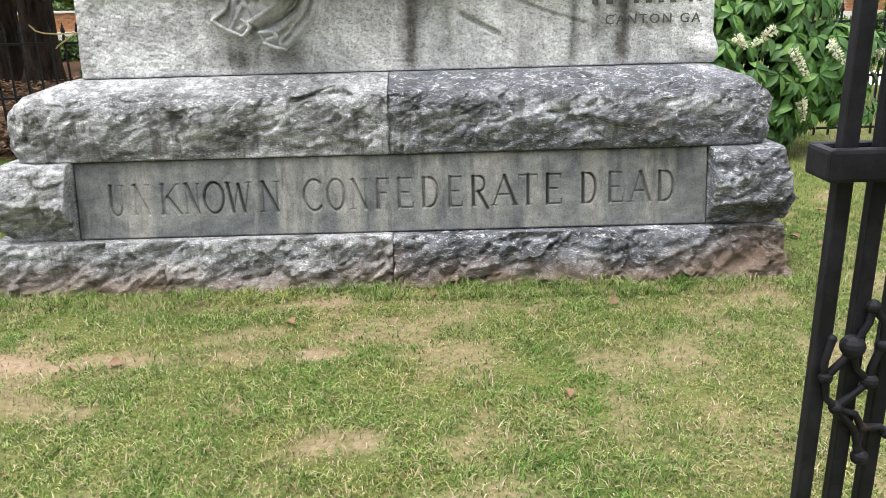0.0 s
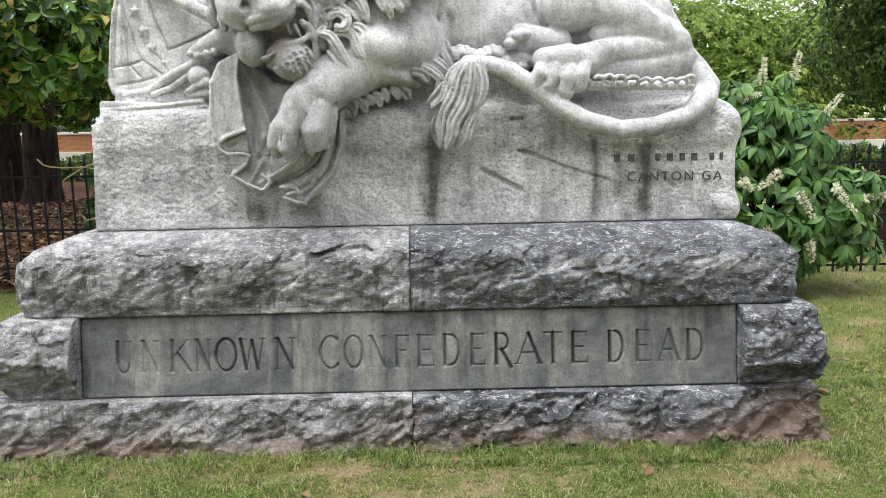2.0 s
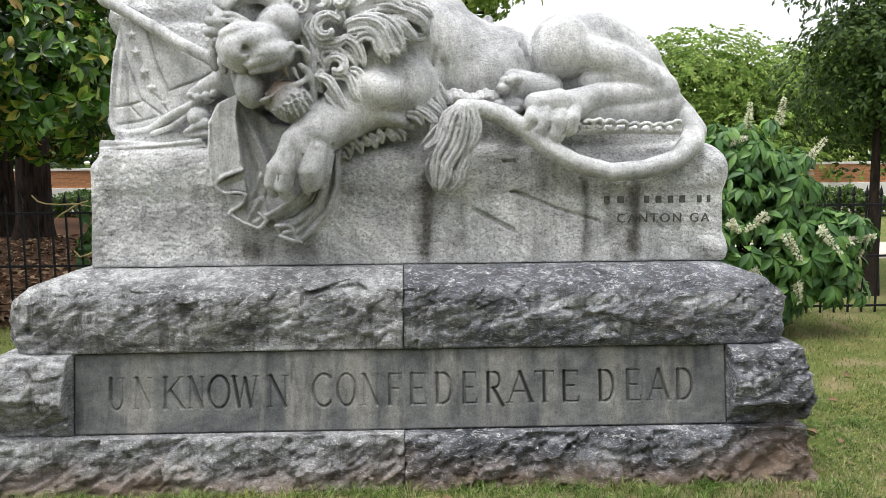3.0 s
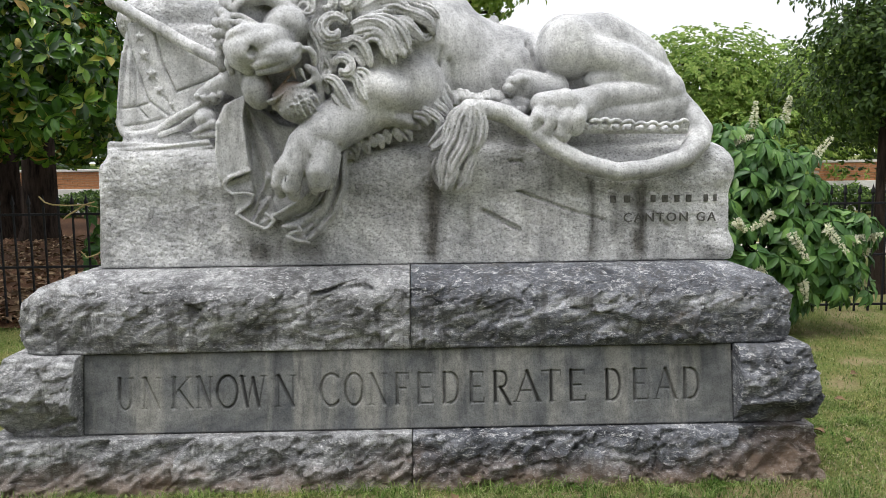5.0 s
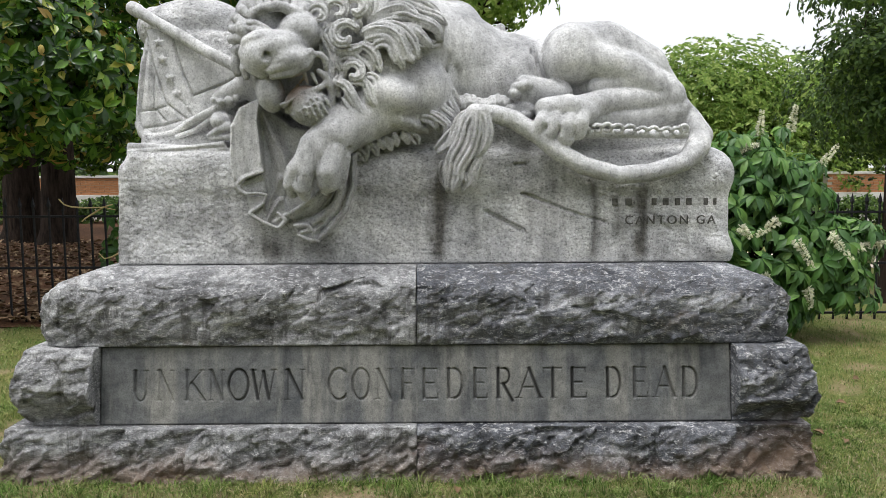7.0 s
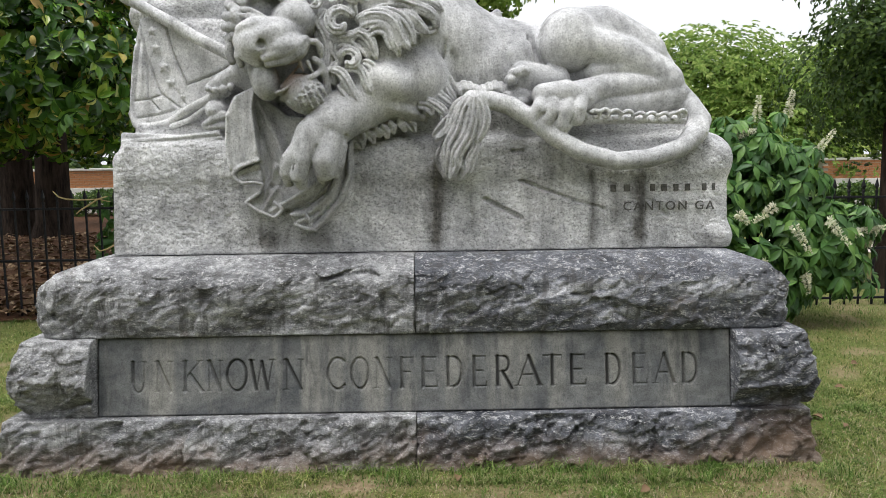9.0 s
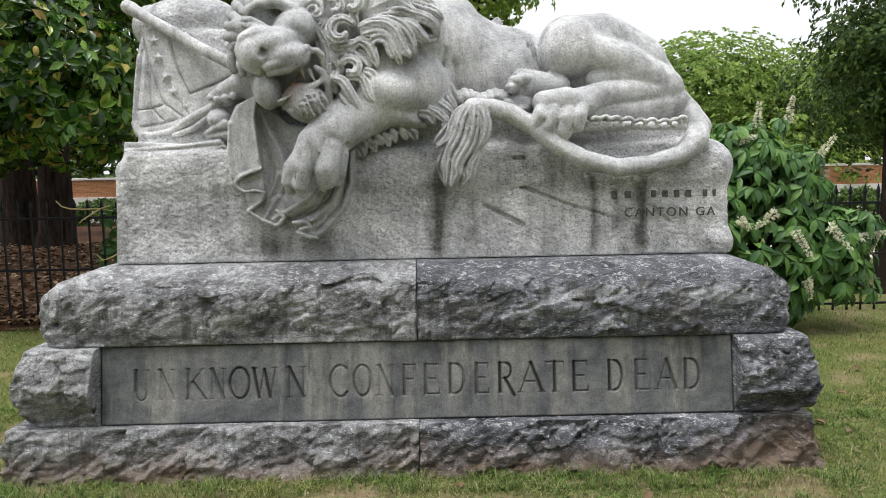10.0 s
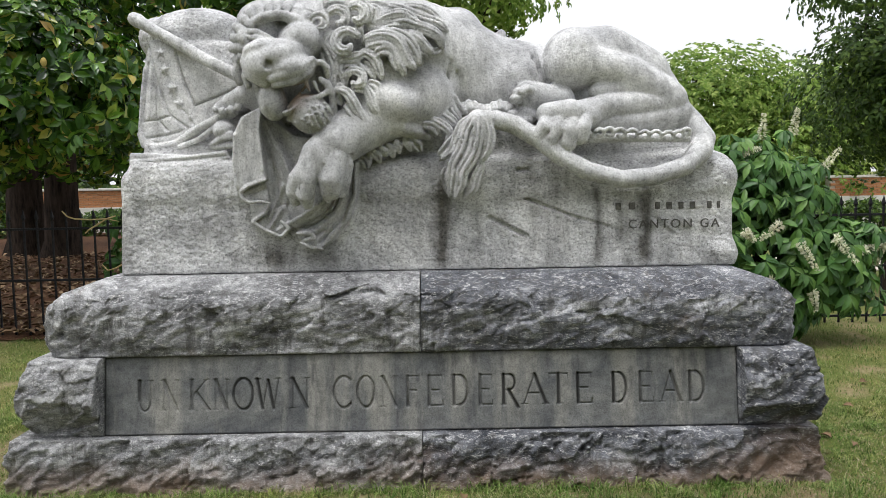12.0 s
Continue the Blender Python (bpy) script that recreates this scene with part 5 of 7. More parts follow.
    s.limb([(-0.921, 5.12, 2.419, 0.0125), (-0.851, 5.08, 2.41, 0.0139), (-0.776, 5.065, 2.386, 0.0124)], 0.004, 1)
    s.cut([(-0.907, 5.09, 2.428, 0.0043), (-0.84, 5.06, 2.421, 0.0049), (-0.77, 5.04, 2.39, 0.0043)], 0.003)
    s.cut([(-0.909, 5.09, 2.392, 0.0050), (-0.833, 5.05, 2.384, 0.0055), (-0.751, 5.03, 2.368, 0.0049)], 0.004)
    s.cut([(-0.748, 5.08, 2.403, 0.0093), (-0.727, 5.07, 2.436, 0.0124), (-0.684, 5.07, 2.459, 0.0124)], 0.01)
    # muzzle, nose and lips
    s.ellipsoid((-0.751, 5.13, 2.291), (0.194, 0.19, 0.107), 14, 0.012, 1)
    s.ellipsoid((-0.809, 5.1, 2.347), (0.118, 0.13, 0.056), 8, 0.02, 1)
    s.ellipsoid((-0.82, 5.05, 2.245), (0.080, 0.11, 0.092), 28, 0.02, 1)
    s.ellipsoid((-0.664, 5.05, 2.23), (0.129, 0.11, 0.083), 10, 0.02, 1)
    s.limb([(-0.894, 5.07, 2.332, 0.0309), (-0.909, 5.07, 2.273, 0.0340), (-0.876, 5.05, 2.204, 0.0339), (-0.807, 5.03, 2.165, 0.0306)], 0.014, 1)
    s.limb([(-0.766, 5.01, 2.32, 0.0213), (-0.736, 4.99, 2.299, 0.0182), (-0.732, 4.98, 2.271, 0.0151), (-0.762, 4.975, 2.251, 0.0136)], 0.008, 1)
    s.limb([(-0.822, 4.98, 2.258, 0.0182), (-0.809, 4.97, 2.227, 0.0196), (-0.774, 4.97, 2.212, 0.0181)], 0.008, 1)
    s.cut([(-0.783, 4.97, 2.274, 0.0151), (-0.76, 4.955, 2.251, 0.0181), (-0.781, 4.955, 2.239, 0.0150)], 0.004)
    s.limb([(-0.761, 4.985, 2.176, 0.0212), (-0.679, 4.97, 2.199, 0.0242), (-0.603, 4.98, 2.237, 0.0242), (-0.548, 5.02, 2.277, 0.0214)], 0.01, 1)
    s.limb([(-0.747, 5.0, 2.145, 0.0182), (-0.655, 4.99, 2.16, 0.0212), (-0.577, 5.0, 2.204, 0.0213), (-0.539, 5.03, 2.249, 0.0184)], 0.008, 1)
    s.cut([(-0.741, 4.95, 2.194, 0.0054), (-0.671, 4.93, 2.222, 0.0060), (-0.601, 4.94, 2.263, 0.0060)], 0.006)
    s.cut([(-0.744, 4.96, 2.155, 0.0045), (-0.663, 4.94, 2.172, 0.0051), (-0.576, 4.96, 2.213, 0.0048)], 0.006)
    s.limb([(-0.547, 5.03, 2.267, 0.0153), (-0.496, 5.03, 2.263, 0.0168), (-0.472, 5.04, 2.237, 0.0169), (-0.473, 5.06, 2.198, 0.0154)], 0.004, 1)
    s.cut([(-0.528, 5.03, 2.225, 0.0184), (-0.516, 5.03, 2.201, 0.0214)], 0.006)
    s.cut([(-0.49, 5.06, 2.223, 0.0123), (-0.499, 5.07, 2.188, 0.0124)], 0.006)
    # underlip, open mouth with its teeth, lower jaw with the beard
    s.ellipsoid((-0.782, 5.11, 2.071), (0.075, 0.1, 0.106), 6, 0.006, 1)
    s.limb([(-0.858, 5.12, 2.164, 0.0282), (-0.848, 5.12, 2.103, 0.0282), (-0.826, 5.12, 2.027, 0.0282)], 0.008, 1)
    s.cut([(-0.802, 5.03, 2.138, 0.0049), (-0.768, 5.0, 2.075, 0.0049), (-0.781, 5.02, 1.988, 0.0049)], 0.006)
    s.cut([(-0.654, 5.04, 2.098, 0.0430), (-0.685, 5.06, 2.034, 0.0339), (-0.707, 5.07, 1.969, 0.0216)], 0.01)
    s.cut([(-0.596, 5.06, 2.129, 0.0247), (-0.635, 5.06, 2.075, 0.0247)], 0.008)
    s.ellipsoid((-0.582, 5.13, 2.002), (0.125, 0.13, 0.107), -28, 0.006, 1)
    s.limb([(-0.692, 5.1, 1.971, 0.0156), (-0.673, 5.075, 2.011, 0.0155), (-0.628, 5.05, 2.047, 0.0154), (-0.565, 5.04, 2.072, 0.0154), (-0.512, 5.055, 2.091, 0.0154), (-0.479, 5.09, 2.118, 0.0155)], 0.004, 1)
    s.limb([(-0.516, 5.1, 2.18, 0.0187), (-0.478, 5.09, 2.154, 0.0202), (-0.457, 5.1, 2.101, 0.0202), (-0.45, 5.12, 2.02, 0.0188), (-0.478, 5.13, 1.964, 0.0188)], 0.02, 1)
    s.limb([(-0.593, 5.05, 2.175, 0.0139), (-0.579, 5.05, 2.139, 0.0098), (-0.569, 5.055, 2.113, 0.0049)], 0.003, 1)
    s.limb([(-0.545, 5.05, 2.163, 0.0123), (-0.531, 5.05, 2.13, 0.0098), (-0.517, 5.055, 2.106, 0.0049)], 0.003, 1)
    s.ellipsoid((-0.694, 5.075, 2.036), (0.009, 0.014, 0.012), -30, 0.002, 1)
    s.ellipsoid((-0.678, 5.075, 2.054), (0.009, 0.014, 0.012), -30, 0.002, 1)
    s.ellipsoid((-0.662, 5.075, 2.071), (0.009, 0.014, 0.012), -30, 0.002, 1)
    s.ellipsoid((-0.646, 5.075, 2.089), (0.009, 0.014, 0.012), -30, 0.002, 1)
    s.ellipsoid((-0.63, 5.075, 2.107), (0.009, 0.014, 0.012), -30, 0.002, 1)
    s.ellipsoid((-0.614, 5.075, 2.125), (0.009, 0.014, 0.012), -30, 0.002, 1)
    s.ellipsoid((-0.598, 5.075, 2.143), (0.009, 0.014, 0.012), -30, 0.002, 1)
    s.ellipsoid((-0.672, 5.02, 2.013), (0.008, 0.014, 0.013), -20, 0.002, 1)
    s.ellipsoid((-0.655, 5.02, 2.023), (0.008, 0.014, 0.013), -20, 0.002, 1)
    s.ellipsoid((-0.638, 5.02, 2.033), (0.008, 0.014, 0.013), -20, 0.002, 1)
    s.ellipsoid((-0.621, 5.02, 2.044), (0.008, 0.014, 0.013), -20, 0.002, 1)
    s.ellipsoid((-0.604, 5.02, 2.054), (0.008, 0.014, 0.013), -20, 0.002, 1)
    s.ellipsoid((-0.587, 5.02, 2.065), (0.008, 0.014, 0.013), -20, 0.002, 1)
    s.ellipsoid((-0.698, 5.06, 2.004), (0.028, 0.05, 0.015), 20, 0.006, 1)
    s.limb([(-0.675, 5.058999999999999, 1.979, 0.0074), (-0.661, 5.051, 1.982, 0.0086), (-0.65, 5.055, 1.969, 0.0080), (-0.657, 5.058999999999999, 1.96, 0.0062)], 0.002, 1)
    s.limb([(-0.657, 5.045, 1.95, 0.0074), (-0.643, 5.037000000000001, 1.954, 0.0086), (-0.632, 5.041, 1.941, 0.0080), (-0.639, 5.045, 1.932, 0.0061)], 0.002, 1)
    s.limb([(-0.642, 5.058999999999999, 1.931, 0.0074), (-0.629, 5.051, 1.935, 0.0086), (-0.618, 5.055, 1.921, 0.0080), (-0.625, 5.058999999999999, 1.913, 0.0062)], 0.002, 1)
    s.limb([(-0.665, 5.0649999999999995, 2.015, 0.0074), (-0.651, 5.057, 2.019, 0.0086), (-0.64, 5.061, 2.005, 0.0080), (-0.648, 5.0649999999999995, 1.997, 0.0062)], 0.002, 1)
    s.limb([(-0.641, 5.026999999999999, 1.992, 0.0073), (-0.628, 5.019, 1.996, 0.0086), (-0.617, 5.023, 1.983, 0.0080), (-0.624, 5.026999999999999, 1.974, 0.0061)], 0.002, 1)
    s.limb([(-0.617, 5.0169999999999995, 1.962, 0.0073), (-0.604, 5.009, 1.966, 0.0085), (-0.593, 5.013, 1.952, 0.0079), (-0.6, 5.0169999999999995, 1.944, 0.0061)], 0.002, 1)
    s.limb([(-0.607, 5.026999999999999, 1.936, 0.0073), (-0.594, 5.019, 1.94, 0.0086), (-0.583, 5.023, 1.927, 0.0080), (-0.59, 5.026999999999999, 1.918, 0.0061)], 0.002, 1)
    s.limb([(-0.602, 5.0649999999999995, 1.916, 0.0074), (-0.589, 5.057, 1.92, 0.0086), (-0.578, 5.061, 1.906, 0.0080), (-0.585, 5.0649999999999995, 1.898, 0.0062)], 0.002, 1)
    s.limb([(-0.627, 5.042999999999999, 2.025, 0.0074), (-0.613, 5.035, 2.029, 0.0086), (-0.602, 5.039, 2.015, 0.0080), (-0.609, 5.042999999999999, 2.007, 0.0061)], 0.002, 1)
    s.limb([(-0.609, 5.012, 1.997, 0.0073), (-0.595, 5.0040000000000004, 2.001, 0.0085), (-0.585, 5.008, 1.988, 0.0079), (-0.591, 5.012, 1.979, 0.0061)], 0.002, 1)
    s.limb([(-0.592, 5.002999999999999, 1.978, 0.0073), (-0.578, 4.995, 1.982, 0.0085), (-0.567, 4.999, 1.969, 0.0079), (-0.574, 5.002999999999999, 1.96, 0.0061)], 0.002, 1)
    s.limb([(-0.579, 5.012, 1.946, 0.0073), (-0.565, 5.0040000000000004, 1.95, 0.0085), (-0.554, 5.008, 1.937, 0.0079), (-0.561, 5.012, 1.928, 0.0061)], 0.002, 1)
    s.limb([(-0.576, 5.042999999999999, 1.929, 0.0074), (-0.562, 5.035, 1.933, 0.0086), (-0.551, 5.039, 1.919, 0.0080), (-0.558, 5.042999999999999, 1.91, 0.0061)], 0.002, 1)
    s.limb([(-0.596, 5.037, 2.042, 0.0074), (-0.582, 5.029000000000001, 2.045, 0.0086), (-0.571, 5.033, 2.032, 0.0080), (-0.578, 5.037, 2.023, 0.0061)], 0.002, 1)
    s.limb([(-0.579, 5.007, 2.008, 0.0073), (-0.566, 4.9990000000000006, 2.011, 0.0085), (-0.555, 5.003, 1.998, 0.0079), (-0.562, 5.007, 1.99, 0.0061)], 0.002, 1)
    s.limb([(-0.564, 4.999, 1.98, 0.0073), (-0.551, 4.9910000000000005, 1.984, 0.0085), (-0.54, 4.995, 1.971, 0.0079), (-0.547, 4.999, 1.962, 0.0061)], 0.002, 1)
    s.limb([(-0.556, 5.007, 1.956, 0.0073), (-0.542, 4.9990000000000006, 1.96, 0.0085), (-0.531, 5.003, 1.946, 0.0079), (-0.538, 5.007, 1.938, 0.0061)], 0.002, 1)
    s.limb([(-0.546, 5.037, 1.93, 0.0074), (-0.533, 5.029000000000001, 1.934, 0.0086), (-0.522, 5.033, 1.92, 0.0080), (-0.529, 5.037, 1.912, 0.0061)], 0.002, 1)
    s.limb([(-0.569, 5.042999999999999, 2.059, 0.0074), (-0.556, 5.035, 2.063, 0.0086), (-0.545, 5.039, 2.049, 0.0080), (-0.552, 5.042999999999999, 2.041, 0.0061)], 0.002, 1)
    s.limb([(-0.56, 5.012, 2.028, 0.0073), (-0.546, 5.0040000000000004, 2.032, 0.0085), (-0.535, 5.008, 2.019, 0.0079), (-0.542, 5.012, 2.01, 0.0061)], 0.002, 1)
    s.limb([(-0.535, 5.002999999999999, 1.999, 0.0073), (-0.522, 4.995, 2.002, 0.0085), (-0.511, 4.999, 1.989, 0.0079), (-0.517, 5.002999999999999, 1.98, 0.0061)], 0.002, 1)
    s.limb([(-0.527, 5.012, 1.975, 0.0073), (-0.513, 5.0040000000000004, 1.978, 0.0085), (-0.502, 5.008, 1.965, 0.0079), (-0.509, 5.012, 1.956, 0.0061)], 0.002, 1)
    s.limb([(-0.519, 5.042999999999999, 1.95, 0.0074), (-0.506, 5.035, 1.953, 0.0086), (-0.495, 5.039, 1.94, 0.0080), (-0.502, 5.042999999999999, 1.931, 0.0061)], 0.002, 1)
    s.limb([(-0.552, 5.0649999999999995, 2.068, 0.0074), (-0.539, 5.057, 2.072, 0.0086), (-0.528, 5.061, 2.058, 0.0080), (-0.535, 5.0649999999999995, 2.05, 0.0062)], 0.002, 1)
    s.limb([(-0.53, 5.026999999999999, 2.034, 0.0073), (-0.517, 5.019, 2.038, 0.0086), (-0.506, 5.023, 2.024, 0.0080), (-0.513, 5.026999999999999, 2.016, 0.0061)], 0.002, 1)
    s.limb([(-0.514, 5.0169999999999995, 2.006, 0.0073), (-0.5, 5.009, 2.01, 0.0085), (-0.489, 5.013, 1.997, 0.0079), (-0.496, 5.0169999999999995, 1.988, 0.0061)], 0.002, 1)
    s.limb([(-0.5, 5.026999999999999, 1.98, 0.0073), (-0.486, 5.019, 1.984, 0.0086), (-0.475, 5.023, 1.97, 0.0080), (-0.482, 5.026999999999999, 1.962, 0.0061)], 0.002, 1)
    s.limb([(-0.493, 5.0649999999999995, 1.966, 0.0074), (-0.48, 5.057, 1.97, 0.0086), (-0.469, 5.061, 1.957, 0.0080), (-0.476, 5.0649999999999995, 1.948, 0.0062)], 0.002, 1)
    s.limb([(-0.505, 5.058999999999999, 2.049, 0.0074), (-0.491, 5.051, 2.052, 0.0086), (-0.48, 5.055, 2.039, 0.0080), (-0.487, 5.058999999999999, 2.03, 0.0062)], 0.002, 1)
    s.limb([(-0.488, 5.045, 2.026, 0.0074), (-0.475, 5.037000000000001, 2.029, 0.0086), (-0.464, 5.041, 2.016, 0.0080), (-0.471, 5.045, 2.007, 0.0061)], 0.002, 1)
    s.limb([(-0.479, 5.058999999999999, 2.005, 0.0074), (-0.465, 5.051, 2.008, 0.0086), (-0.454, 5.055, 1.995, 0.0080), (-0.461, 5.058999999999999, 1.986, 0.0062)], 0.002, 1)
    # mane: masses first, then locks
    s.ellipsoid((-0.323, 5.45, 2.438), (0.438, 0.28, 0.320), 10, 0.05, 1)
    s.ellipsoid((-0.485, 5.45, 2.522), (0.404, 0.24, 0.202), 0, 0.05, 1)
    s.ellipsoid((-0.824, 5.44, 2.577), (0.208, 0.2, 0.108), 0, 0.04, 1)
    s.ellipsoid((-0.159, 5.4, 2.25), (0.273, 0.24, 0.233), 0, 0.05, 1)
    s.ellipsoid((-0.405, 5.32, 2.244), (0.118, 0.14, 0.229), 0, 0.03, 1)
    s.limb([(-1.004, 5.25, 2.319, 0.0274), (-0.952, 5.16, 2.317, 0.0316), (-0.903, 5.125, 2.325, 0.0219)], 0.003, 1)
    s.cut([(-1.007, 5.19, 2.331, 0.0070), (-0.924, 5.12, 2.34, 0.0069)], 0.004)
    s.limb([(-1.021, 5.25, 2.38, 0.0274), (-0.967, 5.16, 2.368, 0.0316), (-0.916, 5.125, 2.365, 0.0219)], 0.003, 1)
    s.cut([(-1.017, 5.19, 2.395, 0.0070), (-0.932, 5.12, 2.385, 0.0069)], 0.004)
    s.limb([(-1.016, 5.25, 2.439, 0.0274), (-0.962, 5.16, 2.418, 0.0316), (-0.911, 5.125, 2.406, 0.0219)], 0.003, 1)
    s.cut([(-1.004, 5.19, 2.456, 0.0070), (-0.921, 5.12, 2.427, 0.0069)], 0.004)
    s.limb([(-0.999, 5.25, 2.499, 0.0274), (-0.949, 5.16, 2.468, 0.0316), (-0.902, 5.125, 2.446, 0.0219)], 0.003, 1)
    s.cut([(-0.981, 5.19, 2.514, 0.0070), (-0.905, 5.12, 2.468, 0.0069)], 0.004)
    s.limb([(-0.967, 5.25, 2.551, 0.0274), (-0.922, 5.16, 2.513, 0.0316), (-0.88, 5.125, 2.482, 0.0219)], 0.003, 1)
    s.cut([(-0.941, 5.19, 2.564, 0.0070), (-0.877, 5.12, 2.503, 0.0069)], 0.004)
    s.limb([(-0.925, 5.25, 2.59, 0.0274), (-0.886, 5.16, 2.546, 0.0316), (-0.851, 5.125, 2.509, 0.0219)], 0.003, 1)
    s.cut([(-0.894, 5.19, 2.599, 0.0070), (-0.844, 5.12, 2.528, 0.0069)], 0.004)
    s.limb([(-0.873, 5.25, 2.615, 0.0274), (-0.842, 5.16, 2.567, 0.0316), (-0.816, 5.125, 2.526, 0.0219)], 0.003, 1)
    s.cut([(-0.838, 5.19, 2.62, 0.0070), (-0.804, 5.12, 2.541, 0.0069)], 0.004)
    s.limb([(-0.815, 5.25, 2.631, 0.0274), (-0.793, 5.16, 2.581, 0.0316), (-0.777, 5.125, 2.537, 0.0219)], 0.003, 1)
    s.cut([(-0.777, 5.19, 2.629, 0.0070), (-0.761, 5.12, 2.548, 0.0069)], 0.004)
    s.limb([(-0.754, 5.25, 2.636, 0.0274), (-0.742, 5.16, 2.586, 0.0316), (-0.735, 5.125, 2.543, 0.0219)], 0.003, 1)
    s.cut([(-0.715, 5.19, 2.628, 0.0070), (-0.717, 5.12, 2.548, 0.0069)], 0.004)
    s.limb([(-0.694, 5.25, 2.625, 0.0274), (-0.69, 5.16, 2.577, 0.0316), (-0.692, 5.125, 2.536, 0.0219)], 0.003, 1)
    s.cut([(-0.656, 5.19, 2.61, 0.0070), (-0.674, 5.12, 2.536, 0.0069)], 0.004)
    s.limb([(-0.639, 5.25, 2.601, 0.0274), (-0.642, 5.16, 2.557, 0.0316), (-0.652, 5.125, 2.521, 0.0219)], 0.003, 1)
    s.cut([(-0.602, 5.19, 2.579, 0.0070), (-0.635, 5.12, 2.514, 0.0069)], 0.004)
    s.limb([(-0.593, 5.25, 2.57, 0.0274), (-0.602, 5.16, 2.531, 0.0316), (-0.618, 5.125, 2.5, 0.0219)], 0.003, 1)
    s.cut([(-0.559, 5.19, 2.544, 0.0070), (-0.603, 5.12, 2.49, 0.0069)], 0.004)
    s.limb([(-0.978, 5.2, 2.293, 0.0287), (-0.992, 5.2, 2.244, 0.0287), (-0.982, 5.2, 2.188, 0.0223)], 0.006, 1)
    s.limb([(-0.931, 5.16, 2.268, 0.0189), (-0.94, 5.16, 2.213, 0.0221), (-0.923, 5.16, 2.164, 0.0189)], 0.006, 1)
    s.lock([(-0.569, 5.15, 2.473), (-0.563, 5.146, 2.507), (-0.537, 5.141, 2.526), (-0.507, 5.137, 2.524), (-0.488, 5.133, 2.505), (-0.487, 5.128, 2.482), (-0.499, 5.124, 2.466), (-0.515, 5.119, 2.463), (-0.526, 5.115, 2.471)], 2, 0.0205)
    s.lock([(-0.309, 5.11, 2.408), (-0.352, 5.106, 2.436), (-0.398, 5.101, 2.428), (-0.425, 5.097, 2.395), (-0.424, 5.093, 2.357), (-0.399, 5.088, 2.333), (-0.37, 5.084, 2.331), (-0.351, 5.079, 2.346), (-0.348, 5.075, 2.366)], 3, 0.0297)
    s.lock([(-0.478, 5.15, 2.502), (-0.464, 5.146, 2.541), (-0.43, 5.141, 2.56), (-0.395, 5.137, 2.553), (-0.375, 5.133, 2.529), (-0.375, 5.128, 2.501), (-0.392, 5.124, 2.483), (-0.411, 5.119, 2.48), (-0.424, 5.115, 2.49)], 3, 0.0268)
    s.lock([(-0.371, 5.14, 2.548), (-0.341, 5.136, 2.574), (-0.303, 5.131, 2.573), (-0.277, 5.127, 2.552), (-0.272, 5.122, 2.522), (-0.286, 5.118, 2.5), (-0.307, 5.114, 2.492), (-0.324, 5.109, 2.499), (-0.329, 5.105, 2.513)], 3, 0.0267)
    s.lock([(-0.384, 5.11, 2.189), (-0.359, 5.106, 2.219), (-0.323, 5.101, 2.225), (-0.295, 5.097, 2.207), (-0.287, 5.093, 2.179), (-0.298, 5.088, 2.156), (-0.319, 5.084, 2.148), (-0.336, 5.079, 2.154), (-0.341, 5.075, 2.168)], 3, 0.0250)
    s.lock([(-0.375, 5.15, 2.59), (-0.301, 5.15, 2.594), (-0.253, 5.15, 2.546), (-0.267, 5.15, 2.48)], 3, 0.0284)
    s.lock([(-0.245, 5.17, 2.58), (-0.206, 5.17, 2.549), (-0.226, 5.17, 2.483), (-0.27, 5.17, 2.441)], 3, 0.0285)
    s.lock([(-0.429, 5.12, 2.308), (-0.38, 5.12, 2.295), (-0.306, 5.12, 2.306), (-0.268, 5.12, 2.342)], 3, 0.0282)
    s.lock([(-0.4, 5.13, 2.285), (-0.408, 5.13, 2.237), (-0.384, 5.13, 2.182), (-0.411, 5.13, 2.134)], 3, 0.0251)
    s.lock([(-0.292, 5.13, 2.422), (-0.309, 5.13, 2.452), (-0.29, 5.13, 2.488)], 2, 0.0220)
    s.lock([(-0.194, 5.14, 2.422), (-0.114, 5.14, 2.427), (-0.041, 5.14, 2.384), (0.001, 5.14, 2.316), (0.018, 5.14, 2.255)], 3, 0.0314)
    s.lock([(-0.139, 5.16, 2.486), (-0.058, 5.16, 2.496), (0.016, 5.16, 2.471), (0.09, 5.16, 2.458)], 3, 0.0284)
    s.lock([(-0.111, 5.13, 2.274), (-0.075, 5.13, 2.237), (-0.063, 5.13, 2.195)], 2, 0.0188)
    s.lock([(0.069, 5.18, 2.346), (0.112, 5.18, 2.333), (0.137, 5.18, 2.357)], 2, 0.0190)
